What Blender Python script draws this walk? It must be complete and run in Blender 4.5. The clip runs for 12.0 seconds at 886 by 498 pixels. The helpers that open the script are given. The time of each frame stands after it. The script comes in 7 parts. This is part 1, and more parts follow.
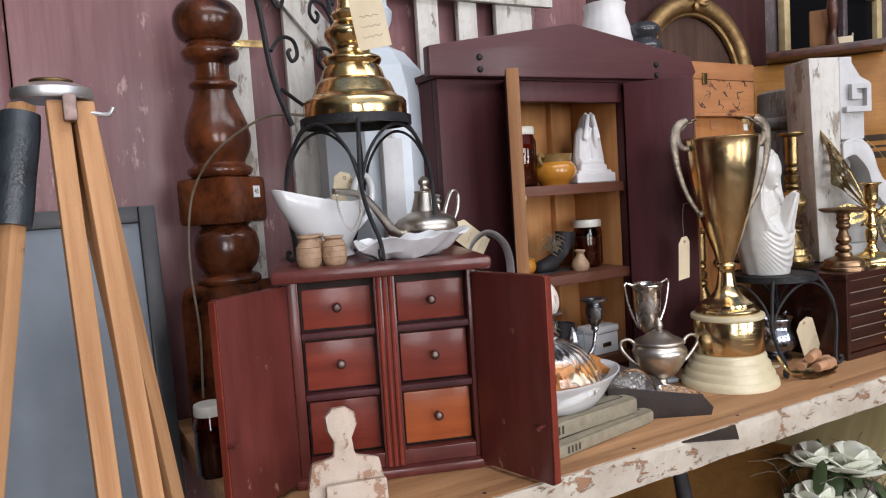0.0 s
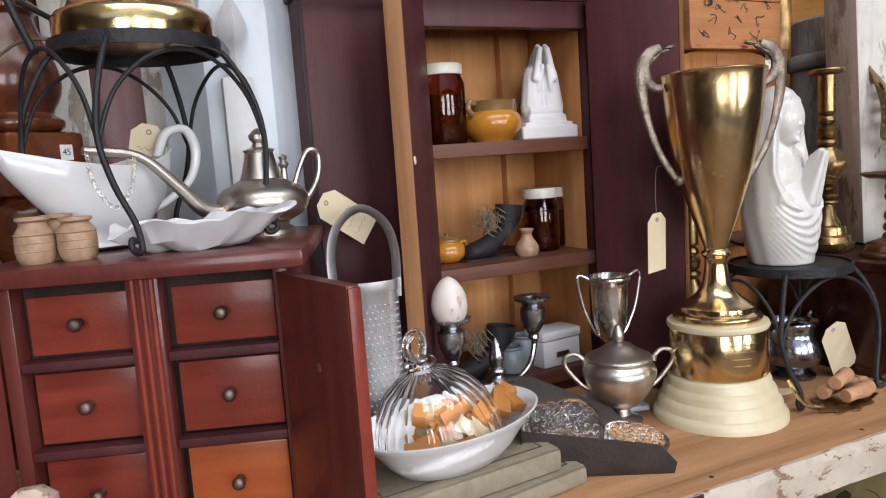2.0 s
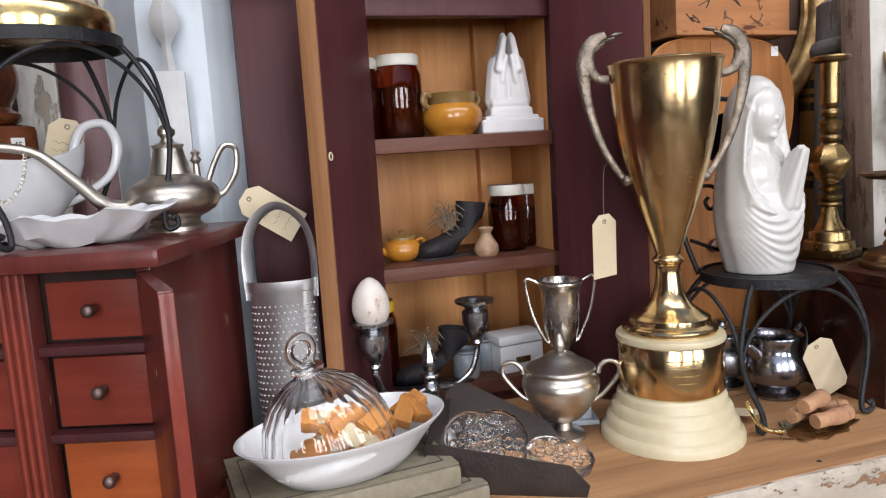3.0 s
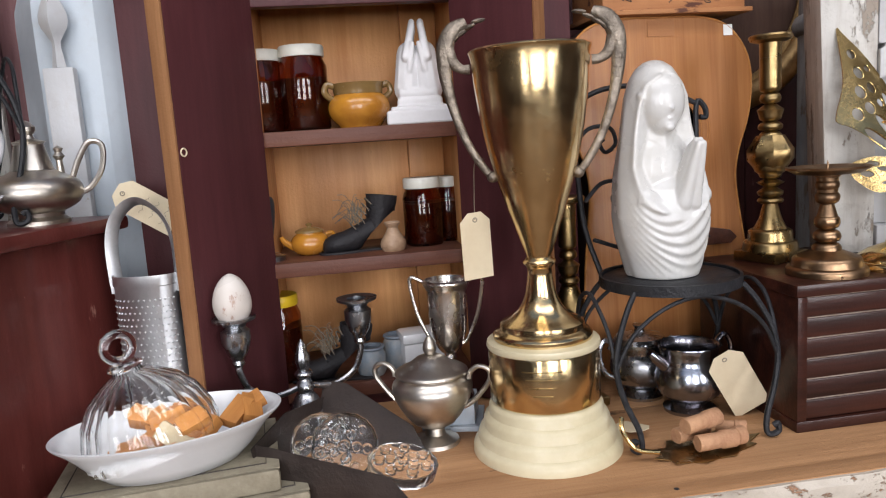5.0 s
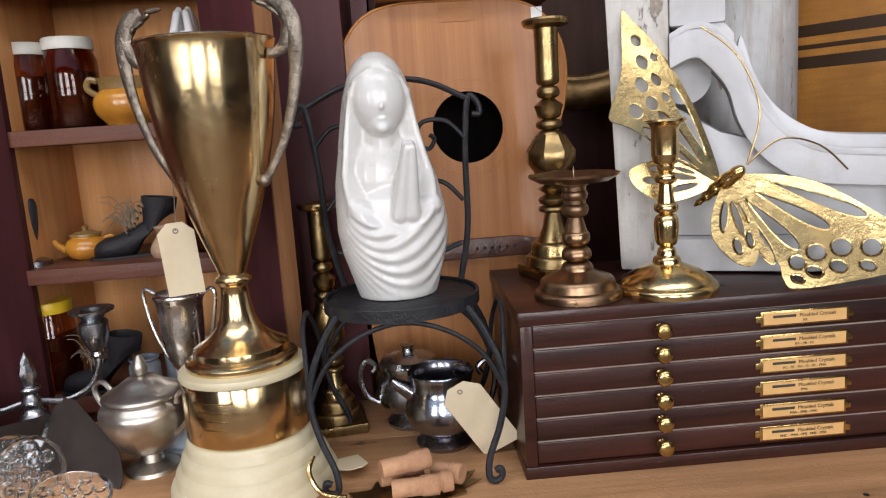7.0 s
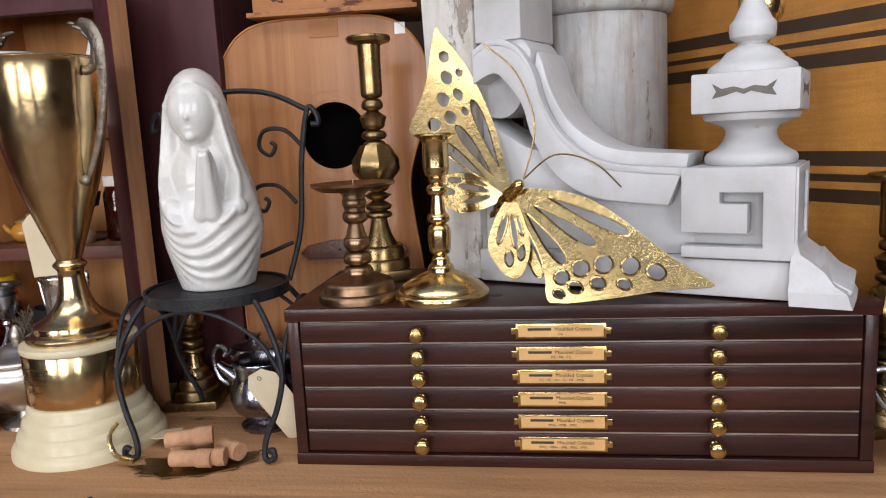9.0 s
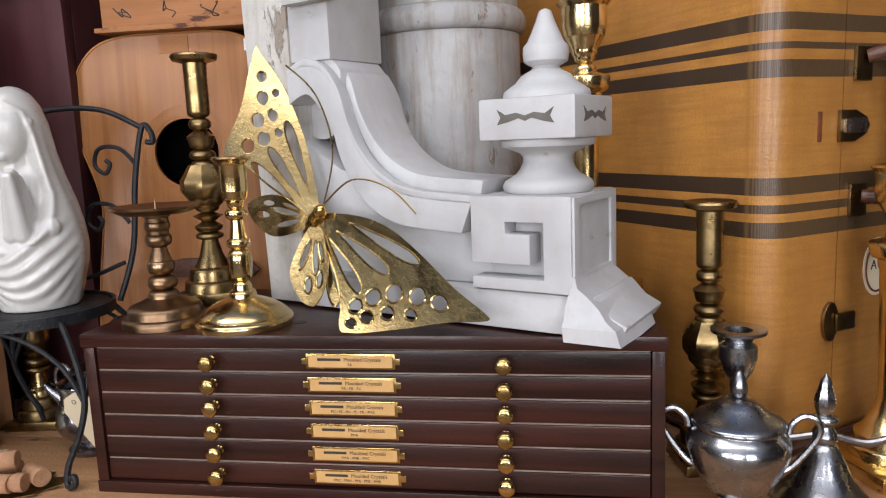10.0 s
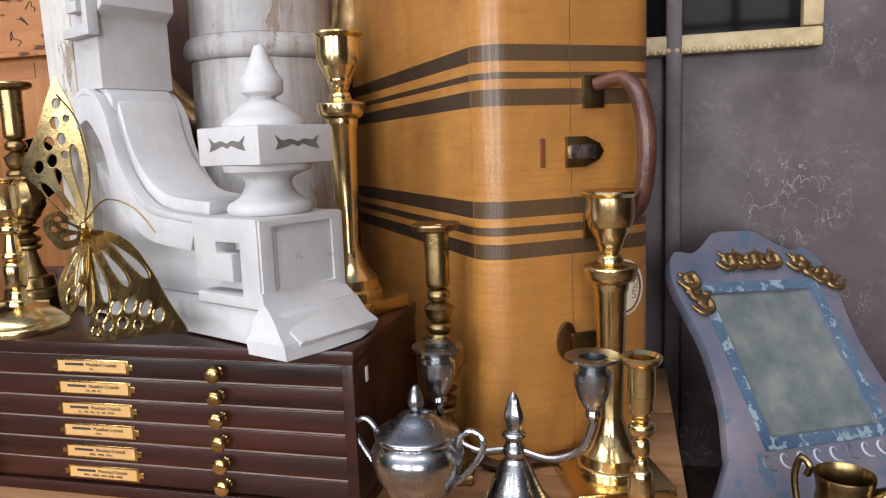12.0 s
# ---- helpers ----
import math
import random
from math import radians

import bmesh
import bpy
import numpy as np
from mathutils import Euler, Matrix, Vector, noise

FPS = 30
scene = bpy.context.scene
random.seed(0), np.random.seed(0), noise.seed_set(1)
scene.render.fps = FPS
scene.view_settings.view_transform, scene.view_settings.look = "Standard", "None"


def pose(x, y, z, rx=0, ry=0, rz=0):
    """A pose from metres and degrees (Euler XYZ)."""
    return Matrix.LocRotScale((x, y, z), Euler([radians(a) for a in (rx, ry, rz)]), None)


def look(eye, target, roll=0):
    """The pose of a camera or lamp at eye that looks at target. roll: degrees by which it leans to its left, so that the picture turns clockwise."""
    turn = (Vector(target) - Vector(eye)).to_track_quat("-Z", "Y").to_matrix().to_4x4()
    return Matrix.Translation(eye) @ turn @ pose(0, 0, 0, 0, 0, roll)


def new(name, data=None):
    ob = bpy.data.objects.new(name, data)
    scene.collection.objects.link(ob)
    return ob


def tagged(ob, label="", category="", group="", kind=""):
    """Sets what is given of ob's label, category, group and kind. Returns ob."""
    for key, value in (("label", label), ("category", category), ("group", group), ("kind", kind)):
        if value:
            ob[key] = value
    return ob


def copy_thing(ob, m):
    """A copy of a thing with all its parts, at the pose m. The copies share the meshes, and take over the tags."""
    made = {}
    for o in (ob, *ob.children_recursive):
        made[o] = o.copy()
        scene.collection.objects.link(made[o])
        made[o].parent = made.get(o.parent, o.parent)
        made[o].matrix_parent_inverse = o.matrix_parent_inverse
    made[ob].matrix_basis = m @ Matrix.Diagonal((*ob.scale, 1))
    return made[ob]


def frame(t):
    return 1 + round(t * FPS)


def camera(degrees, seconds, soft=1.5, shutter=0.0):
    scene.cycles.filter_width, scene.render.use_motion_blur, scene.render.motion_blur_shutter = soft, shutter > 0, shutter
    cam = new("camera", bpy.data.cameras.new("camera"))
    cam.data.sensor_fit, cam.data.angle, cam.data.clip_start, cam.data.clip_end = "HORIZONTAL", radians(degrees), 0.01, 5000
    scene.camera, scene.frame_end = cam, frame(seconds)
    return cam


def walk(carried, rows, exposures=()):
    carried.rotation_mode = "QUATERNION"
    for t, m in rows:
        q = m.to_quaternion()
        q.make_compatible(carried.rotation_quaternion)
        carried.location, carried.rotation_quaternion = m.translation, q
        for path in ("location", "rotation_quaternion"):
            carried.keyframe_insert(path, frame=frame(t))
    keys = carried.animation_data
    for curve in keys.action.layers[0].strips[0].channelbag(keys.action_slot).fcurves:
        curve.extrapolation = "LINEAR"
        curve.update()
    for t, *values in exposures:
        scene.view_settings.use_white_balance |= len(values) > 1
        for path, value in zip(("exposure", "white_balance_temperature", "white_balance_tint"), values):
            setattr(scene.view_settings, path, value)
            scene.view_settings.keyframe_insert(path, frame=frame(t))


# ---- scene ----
cam = camera(63.3, 12.0, soft=1.15)
METRES, EYE, TILT, LEAN, TURN = 2.1, 1.28, 0.0, 0.0, -29.1
ROWS = [
    (0.0, 0.0, 0.0, 0.0, -0.28, -4.38, 3.65),
    (0.5, 0.0164, 0.0209, 0.0013, 0.14, -4.48, 3.77),
    (1.0, 0.0505, 0.0732, 0.0016, 0.93, -5.18, 3.64),
    (1.5, 0.0801, 0.1265, -0.0006, 2.23, -6.08, 3.74),
    (2.0, 0.1043, 0.1531, -0.0086, 4.38, -6.96, 3.93),
    (2.5, 0.1403, 0.172, -0.0133, 7.77, -7.41, 3.86),
    (3.0, 0.1878, 0.1821, -0.01, 11.68, -7.42, 3.53),
    (5.0, 0.304, 0.2303, -0.0104, 20.28, -8.47, 3.76),
    (5.5, 0.3474, 0.2681, -0.0081, 21.63, -9.07, 3.32),
    (6.0, 0.3827, 0.2983, -0.0057, 22.68, -9.48, 3.31),
    (6.5, 0.4063, 0.316, -0.0068, 23.87, -9.54, 3.68),
    (7.0, 0.4469, 0.3343, -0.0117, 26.04, -9.61, 3.84),
    (9.0, 0.596, 0.3996, -0.0153, 37.17, -9.04, 2.81),
    (9.5, 0.6324, 0.4306, -0.0149, 37.7, -8.83, 2.51),
    (10.0, 0.6663, 0.4671, -0.0101, 38.44, -8.82, 2.37),
    (10.5, 0.6857, 0.4949, -0.0102, 39.0, -8.79, 2.63),
    (11.0, 0.7016, 0.5139, -0.0131, 39.62, -8.59, 2.94),
    (11.5, 0.7375, 0.5322, -0.0149, 41.05, -8.4, 2.72),
    (12.0, 0.7917, 0.5493, -0.0068, 43.18, -8.25, 2.18),
]
walk(cam, [(t, pose(0, 0, EYE, TILT, LEAN, TURN) @ pose(METRES * x, METRES * y, METRES * z, 90 + pitch, roll, yaw)) for t, x, y, z, yaw, pitch, roll in ROWS],
     [(0, 0.0), (2.5, 0.1), (6.5, 0.0), (9.5, -0.1), (10.5, 0.05), (11.5, 0.22), (12, 0.28)])

# ---- world and light ----
world = bpy.data.worlds.new("sky")
scene.world = world
world.use_nodes = True
wn = world.node_tree
sky = wn.nodes.new("ShaderNodeTexSky")
sky.sky_type, sky.sun_disc, sky.sun_elevation, sky.sun_rotation = "NISHITA", False, radians(48), radians(200)
wn.links.new(sky.outputs[0], wn.nodes["Background"].inputs[0])
wn.nodes["Background"].inputs[1].default_value = 0.1


def area_lamp(name, x, y, z, target, w, h, power, colour=(1, 1, 1)):
    d = bpy.data.lights.new(name, "AREA")
    d.shape, d.size, d.size_y, d.energy, d.color = "RECTANGLE", w, h, power, colour
    ob = new(name, d)
    ob.matrix_world = look((x, y, z), target)
    return ob


# daylight through the three tall windows opposite the bench
for wx in (-1.2, 0.9, 3.0):
    area_lamp("window_daylight", wx, -3.62, 1.75, (wx, 0, 1.45), 1.2, 1.9, 98, (0.965, 0.955, 1.0))
# overhead lamp added as soft fill; no such source is known here
area_lamp("overhead_fill", 1.1, -0.55, 3.12, (1.1, -0.35, 0), 3.6, 0.9, 52, (0.965, 0.955, 1.0))
sun = new("sun", bpy.data.lights.new("sun", "SUN"))
sun.data.energy, sun.data.angle, sun.data.color = 2.0, radians(0.5), (1, 0.95, 0.88)
sun.matrix_world = look((0, 0, 0), (0.25, 0.68, -0.9))

# ---- materials ----


class Mat:
    """A node material with short helpers."""

    def __init__(self, name):
        self.m = bpy.data.materials.new(name)
        self.m.use_nodes = True
        self.t = self.m.node_tree
        self.b = self.t.nodes["Principled BSDF"]
        self.coord = self.t.nodes.new("ShaderNodeTexCoord").outputs["Object"]

    def node(self, kind, **inputs):
        n = self.t.nodes.new("ShaderNode" + kind)
        for k, v in inputs.items():
            self.put(n.inputs[k.replace("_", " ")], v)
        return n

    def put(self, socket, v):
        if hasattr(v, "is_output"):
            self.t.links.new(v, socket)
        else:
            socket.default_value = v

    def scaled(self, s):
        n = self.node("Mapping", Vector=self.coord)
        n.inputs["Scale"].default_value = s
        return n.outputs[0]

    def noise(self, scale, detail=4, rough=0.6, stretch=(1, 1, 1), lo=0.35, hi=0.65):
        n = self.node("TexNoise", Vector=self.scaled(stretch), Scale=scale, Detail=detail, Roughness=rough)
        r = self.node("MapRange", Value=n.outputs[0])
        r.inputs["From Min"].default_value, r.inputs["From Max"].default_value = lo, hi
        return r.outputs[0]

    def mix(self, fac, a, b):
        n = self.t.nodes.new("ShaderNodeMix")
        n.data_type = "RGBA"
        self.put(n.inputs[0], fac)
        for sock, v in ((n.inputs[6], a), (n.inputs[7], b)):
            self.put(sock, v if hasattr(v, "is_output") else (*v, 1))
        return n.outputs[2]

    def math(self, op, a, b=0.0, c=0.0):
        n = self.t.nodes.new("ShaderNodeMath")
        n.operation = op
        for sock, v in zip(n.inputs, (a, b, c)):
            self.put(sock, v)
        return n.outputs[0]

    def vary(self, lo=0.9, hi=1.1):
        """A slight lightness of its own for each object."""
        return self.node("MapRange", Value=self.t.nodes.new("ShaderNodeObjectInfo").outputs["Random"], To_Min=lo, To_Max=hi).outputs[0]

    def bump(self, height, strength, distance=0.001):
        n = self.node("Bump", Height=height, Strength=strength, Distance=distance)
        self.t.links.new(n.outputs[0], self.b.inputs["Normal"])

    def done(self, colour, rough=0.5, metal=0.0, spec=0.5, coat=0.0):
        self.put(self.b.inputs["Base Color"], colour if hasattr(colour, "is_output") else (*colour, 1))
        self.put(self.b.inputs["Roughness"], rough)
        self.b.inputs["Metallic"].default_value = metal
        self.b.inputs["Specular IOR Level"].default_value = spec
        self.b.inputs["Coat Weight"].default_value = coat
        self.b.inputs["Coat Roughness"].default_value = 0.15
        return self.m


def rng(m, v, lo, hi):
    n = m.node("MapRange", Value=v, To_Min=lo, To_Max=hi)
    return n.outputs[0]


def wood(name, light, dark, stretch, rough=0.5, scale=60, coat=0.0, wear=None, wear_lo=0.6, bump=0.25):
    """Grain along the axis whose stretch is small; wear: the colour that shows where the finish is rubbed."""
    m = Mat(name)
    grain = m.noise(scale, 8, 0.7, stretch, 0.34, 0.66)
    broad = m.noise(9, 3, 0.5, tuple(0.3 + 0.7 * s for s in stretch), 0.3, 0.7)
    c = m.mix(grain, dark, light)
    c = m.mix(m.math("MULTIPLY", broad, 0.45), c, tuple(0.55 * a for a in dark))
    if wear:
        spots = m.noise(38, 5, 0.7, tuple(0.3 + 0.7 * s for s in stretch), wear_lo, wear_lo + 0.06)
        c = m.mix(spots, c, wear)
    m.bump(m.math("ADD", grain, m.noise(300, 2)), bump, 0.0006)
    return m.done(c, rng(m, broad, rough - 0.08, rough + 0.12), 0, 0.22, coat)


def painted(name, paint, paint2, under, chip=0.6, rough=0.6, scale=22, stretch=(1, 1, 1), bump=0.5, dirt=(0.2, 0.17, 0.13), streak=0.0):
    """Old paint with chips that show what lies under it."""
    m = Mat(name)
    tone = m.noise(7, 4, 0.6)
    c = m.mix(tone, paint, paint2)
    c = m.mix(m.math("MULTIPLY", m.noise(45, 5, 0.7, (1, 1, 1), 0.52, 0.75), 0.35), c, dirt)
    if streak:
        c = m.mix(m.math("MULTIPLY", m.noise(46, 7, 0.7, (1, 1, 0.1), 0.47, 0.62), streak), c, under)
        c = m.mix(m.math("MULTIPLY", m.noise(5, 5, 0.7, (1, 1, 0.5), 0.52, 0.6), streak * 0.6), c, dirt)
    chips = m.noise(scale, 8, 0.72, stretch, chip, chip + 0.03)
    c = m.mix(chips, c, under)
    m.bump(m.math("SUBTRACT", m.math("MULTIPLY", m.noise(160, 3), 0.25), chips), bump, 0.0012)
    return m.done(c, rng(m, tone, rough - 0.1, rough + 0.1))


def metal(name, colour, dark, rough=0.2, tarnish=0.55, scale=18, bump=0.1, dent=0.12):
    m = Mat(name)
    t = m.noise(scale, 5, 0.65, (1, 1, 1), tarnish - 0.15, tarnish + 0.2)
    c = m.mix(t, colour, dark)
    m.bump(m.math("ADD", m.math("MULTIPLY", m.noise(220, 3), 0.0003 * bump), m.math("MULTIPLY", m.noise(34, 2, 0.5, (1, 1, 0.35)), 0.001 * dent)), 1.0, 1.0)
    fine = m.noise(70, 4, 0.6)
    return m.done(c, m.math("ADD", rng(m, t, rough, rough + 0.14), rng(m, fine, -0.02, 0.05)), 1.0)


def plain(name, a, b, rough=0.5, scale=30, bump=0.1, coat=0.0, spec=0.5, grain=220):
    m = Mat(name)
    t = m.noise(scale, 5, 0.65)
    m.bump(m.noise(grain, 3), bump, 0.0006)
    return m.done(m.mix(t, a, b), rng(m, t, rough - 0.06, rough + 0.08), 0, spec, coat)


def glass(name, colour, rough=0.02, ior=1.48):
    m = Mat(name)
    m.b.inputs["Transmission Weight"].default_value = 1.0
    m.b.inputs["IOR"].default_value = ior
    return m.done(colour, rough)


RED_PANEL = wood("red_board_paint", (0.28, 0.147, 0.15), (0.18, 0.083, 0.087), (1, 1, 0.06), 0.4, 34, 0.1, (0.4, 0.25, 0.24), 0.62)
def scratched(name, a, b, mark, rough=0.5):
    """Dark paint with thin pale scratches in loose patches."""
    m = Mat(name)
    tone = m.noise(5, 5, 0.65)
    c = m.mix(tone, a, b)
    n1 = m.node("TexNoise", Vector=m.scaled((1, 1, 0.55)), Scale=9.0, Detail=5.0, Roughness=0.6).outputs[0]
    n2 = m.node("TexNoise", Vector=m.scaled((1.3, 1, 1)), Scale=17.0, Detail=4.0, Roughness=0.6).outputs[0]
    lines = m.math("MAXIMUM", m.math("COMPARE", n1, 0.5, 0.0035), m.math("COMPARE", n2, 0.47, 0.0035))
    patch = m.noise(6, 3, 0.5, (1, 1, 1), 0.5, 0.62)
    c = m.mix(m.math("MULTIPLY", m.math("MULTIPLY", lines, patch), 0.75), c, mark)
    c = m.mix(m.math("MULTIPLY", m.noise(30, 6, 0.75, (1, 1, 1), 0.56, 0.8), 0.35), c, mark)
    m.bump(m.noise(140, 4), 0.15, 0.0006)
    return m.done(c, rng(m, tone, rough - 0.1, rough + 0.1))


GREY_PANEL = scratched("scuffed_plum_panel", (0.105, 0.079, 0.084), (0.052, 0.037, 0.04), (0.26, 0.22, 0.225))
PLANK = wood("worn_bench_plank", (0.58, 0.33, 0.165), (0.33, 0.165, 0.075), (0.05, 1, 1), 0.55, 42, 0, (0.1, 0.055, 0.032), 0.66, 0.5)
EDGE_PAINT = painted("peeling_cream_edge_paint", (0.56, 0.5, 0.42), (0.4, 0.34, 0.27), (0.3, 0.16, 0.085), 0.57, 0.7, 55, (0.5, 1, 1), 0.8)
# darker red boards; the deep shade behind the guitar is in this colour
SHADED_RED_BOARD = wood("shaded_red_board_paint", (0.07, 0.024, 0.024), (0.035, 0.012, 0.012), (1, 1, 0.06), 0.45, 34, 0.0, (0.11, 0.05, 0.05), 0.66)
DARK_WOOD = wood("dark_stained_beam", (0.038, 0.02, 0.015), (0.015, 0.009, 0.008), (1, 1, 0.06), 0.6)
FLOOR_WOOD = wood("floor_board", (0.2, 0.13, 0.08), (0.1, 0.06, 0.04), (0.05, 1, 1), 0.6)
MAROON = wood("maroon_cupboard_paint", (0.088, 0.027, 0.03), (0.06, 0.017, 0.019), (1, 1, 0.1), 0.45, 40, 0.0, (0.15, 0.07, 0.06), 0.7, 0.12)
PEDIMENT = wood("plum_pediment_paint", (0.115, 0.048, 0.05), (0.08, 0.03, 0.033), (0.06, 1, 1), 0.4, 35, 0.1, (0.16, 0.07, 0.05), 0.74, 0.12)
PINE = wood("raw_pine_lining", (0.72, 0.37, 0.15), (0.5, 0.22, 0.075), (1, 1, 0.06), 0.5, 32, 0.05, (0.16, 0.065, 0.028), 0.69)
RAW_EDGE = wood("bare_pine_edge", (0.34, 0.17, 0.075), (0.2, 0.085, 0.035), (1, 1, 0.05), 0.55, 60)
SHELF_WOOD = wood("brown_shelf_board", (0.16, 0.065, 0.04), (0.09, 0.032, 0.022), (0.05, 1, 1), 0.4, 60)
RED_CAB = wood("oxblood_cabinet_paint", (0.15, 0.036, 0.03), (0.095, 0.021, 0.017), (1, 1, 0.15), 0.36, 40, 0.32, (0.34, 0.17, 0.13), 0.655, 0.1)
RED_DRAWER = wood("red_mahogany_drawer", (0.27, 0.05, 0.03), (0.16, 0.028, 0.018), (0.08, 1, 1), 0.33, 30, 0.2, (0.3, 0.1, 0.05), 0.74, 0.1)
RED_DRAWER_LIGHT = wood("orange_mahogany_drawer", (0.48, 0.125, 0.036), (0.3, 0.066, 0.022), (0.08, 1, 1), 0.33, 30, 0.2, (0.3, 0.1, 0.05), 0.74, 0.1)
CRYSTAL_WOOD = wood("dark_mahogany_veneer", (0.07, 0.02, 0.0125), (0.011, 0.004, 0.0032), (0.05, 1, 1), 0.36, 34, 0.25, (0.12, 0.05, 0.03), 0.7, 0.15)
NEWEL_WOOD = wood("varnished_walnut", (0.2, 0.056, 0.019), (0.009, 0.0036, 0.0032), (1, 1, 0.8), 0.22, 16, 0.5, None, 0.6, 0.08)
OAK = wood("weathered_oak_leg", (0.7, 0.42, 0.22), (0.4, 0.19, 0.08), (1, 1, 0.03), 0.55, 45, 0, (0.13, 0.05, 0.025), 0.64)
GUITAR = wood("cedar_guitar_top", (0.47, 0.21, 0.075), (0.3, 0.115, 0.036), (1, 1, 0.03), 0.38, 70, 0.15, None, 0.6, 0.1)
CRATE = wood("old_cigar_crate", (0.48, 0.22, 0.09), (0.32, 0.135, 0.055), (0.06, 1, 1), 0.6, 50, 0, (0.1, 0.04, 0.025), 0.6)
CHIP_WOOD = wood("toffee_wood_offcut", (0.55, 0.25, 0.07), (0.38, 0.15, 0.04), (0.1, 1, 1), 0.5, 60)
CORK = plain("cork", (0.5, 0.28, 0.15), (0.36, 0.185, 0.1), 0.8, 60, 0.6)
WHITE_WOOD = painted("flaking_white_slat_paint", (0.62, 0.6, 0.56), (0.52, 0.5, 0.46), (0.3, 0.25, 0.2), 0.57, 0.75, 26, (1, 1, 0.35), 0.8, (0.2, 0.17, 0.13), 0.4)
CORBEL_WHITE = painted("thick_white_woodwork_paint", (0.58, 0.585, 0.595), (0.47, 0.475, 0.485), (0.4, 0.36, 0.3), 0.66, 0.6, 30, (1, 1, 1), 0.35, (0.42, 0.38, 0.34), 0.13)
COLUMN_PAINT = painted("grey_white_column_paint", (0.48, 0.48, 0.47), (0.28, 0.28, 0.285), (0.26, 0.2, 0.15), 0.545, 0.7, 20, (1, 1, 0.35), 0.7, (0.25, 0.22, 0.19), 0.6)
CAN_WHITE = painted("pale_blue_white_enamel", (0.56, 0.62, 0.67), (0.5, 0.56, 0.61), (0.45, 0.42, 0.38), 0.7, 0.4, 12, (1, 1, 1), 0.2, (0.45, 0.45, 0.45))
PORCELAIN = plain("white_glazed_china", (0.67, 0.68, 0.69), (0.62, 0.63, 0.64), 0.18, 14, 0.04, 0.3)
BISQUE = plain("white_plaster", (0.7, 0.69, 0.69), (0.62, 0.61, 0.61), 0.55, 18, 0.12)
MADONNA = plain("cream_glazed_ceramic", (0.6, 0.595, 0.58), (0.53, 0.515, 0.48), 0.25, 16, 0.06, 0.3)
IVORY = plain("ivory_bakelite", (0.64, 0.57, 0.39), (0.55, 0.48, 0.31), 0.36, 20, 0.05, 0.15)
BRASS = metal("polished_brass", (0.8, 0.61, 0.3), (0.46, 0.32, 0.13), 0.15, 0.57, 26, 0.16)
KNOB_METAL = metal("dull_copper_grey_knob", (0.3, 0.22, 0.2), (0.13, 0.09, 0.08), 0.42, 0.5, 40, 0.2)
WORN_SILVER = metal("worn_silver_plate", (0.6, 0.56, 0.5), (0.36, 0.32, 0.27), 0.3, 0.52, 20, 0.2)
TROPHY_BRASS = metal("gilt_trophy_metal", (0.78, 0.6, 0.33), (0.44, 0.3, 0.14), 0.15, 0.56, 12, 0.1, 0.55)
OLD_BRASS = metal("tarnished_brass", (0.4, 0.285, 0.13), (0.15, 0.1, 0.045), 0.24, 0.5, 30, 0.2)
BRONZE = metal("dull_brown_bronze", (0.33, 0.21, 0.12), (0.14, 0.085, 0.05), 0.27, 0.5, 26, 0.2)
WING_BRASS = metal("brushed_butterfly_brass", (0.52, 0.39, 0.18), (0.36, 0.255, 0.11), 0.17, 0.53, 16, 0.3)
LIGHT_BRASS = metal("pale_gold_brass", (0.68, 0.48, 0.19), (0.24, 0.15, 0.055), 0.16, 0.52)
SILVER = metal("bright_silver_plate", (0.74, 0.7, 0.65), (0.34, 0.3, 0.26), 0.2, 0.56)
PEWTER = metal("dull_pewter", (0.47, 0.48, 0.5), (0.18, 0.185, 0.2), 0.2, 0.5)
HANDLE_METAL = metal("tarnished_trophy_handle", (0.3, 0.255, 0.205), (0.13, 0.11, 0.09), 0.42, 0.5, 60, 1.5, 0.5)
GALVANISED = metal("galvanised_tin", (0.72, 0.73, 0.74), (0.5, 0.51, 0.52), 0.4, 0.5)
IRON = plain("black_wrought_iron", (0.011, 0.012, 0.014), (0.024, 0.024, 0.027), 0.45, 60, 0.6, 0.0, 0.25)
BLACK = plain("black_paint", (0.02, 0.021, 0.024), (0.035, 0.036, 0.04), 0.4, 20, 0.1)
SCOOP = plain("dark_brown_tin", (0.02, 0.0145, 0.0125), (0.036, 0.026, 0.022), 0.55, 25, 0.4, 0.0, 0.3)
AMBER = glass("amber_glass", (0.2, 0.028, 0.004))
AMBER_FILL = plain("dark_amber_contents", (0.035, 0.007, 0.003), (0.02, 0.004, 0.002), 0.3)
CLEAR = glass("clear_pressed_glass", (0.96, 0.97, 0.97))
FROG = glass("thick_clear_glass", (0.97, 0.98, 0.98), 0.09, 1.3)
LID = plain("cream_tin_lid", (0.7, 0.69, 0.62), (0.6, 0.58, 0.5), 0.4)
YELLOW_LID = plain("yellow_tin_lid", (0.75, 0.5, 0.02), (0.68, 0.43, 0.02), 0.4)
OCHRE = plain("ochre_glaze", (0.5, 0.22, 0.025), (0.36, 0.14, 0.02), 0.22, 18, 0.1, 0.3)
OLIVE_GLAZE = plain("olive_brown_glaze", (0.22, 0.14, 0.05), (0.16, 0.09, 0.03), 0.25, 18)
STONEWARE = plain("speckled_stoneware", (0.42, 0.28, 0.18), (0.28, 0.17, 0.1), 0.5, 60, 0.3)
BLUE_POT = plain("blue_grey_stoneware", (0.16, 0.2, 0.24), (0.3, 0.29, 0.27), 0.4, 45, 0.3)
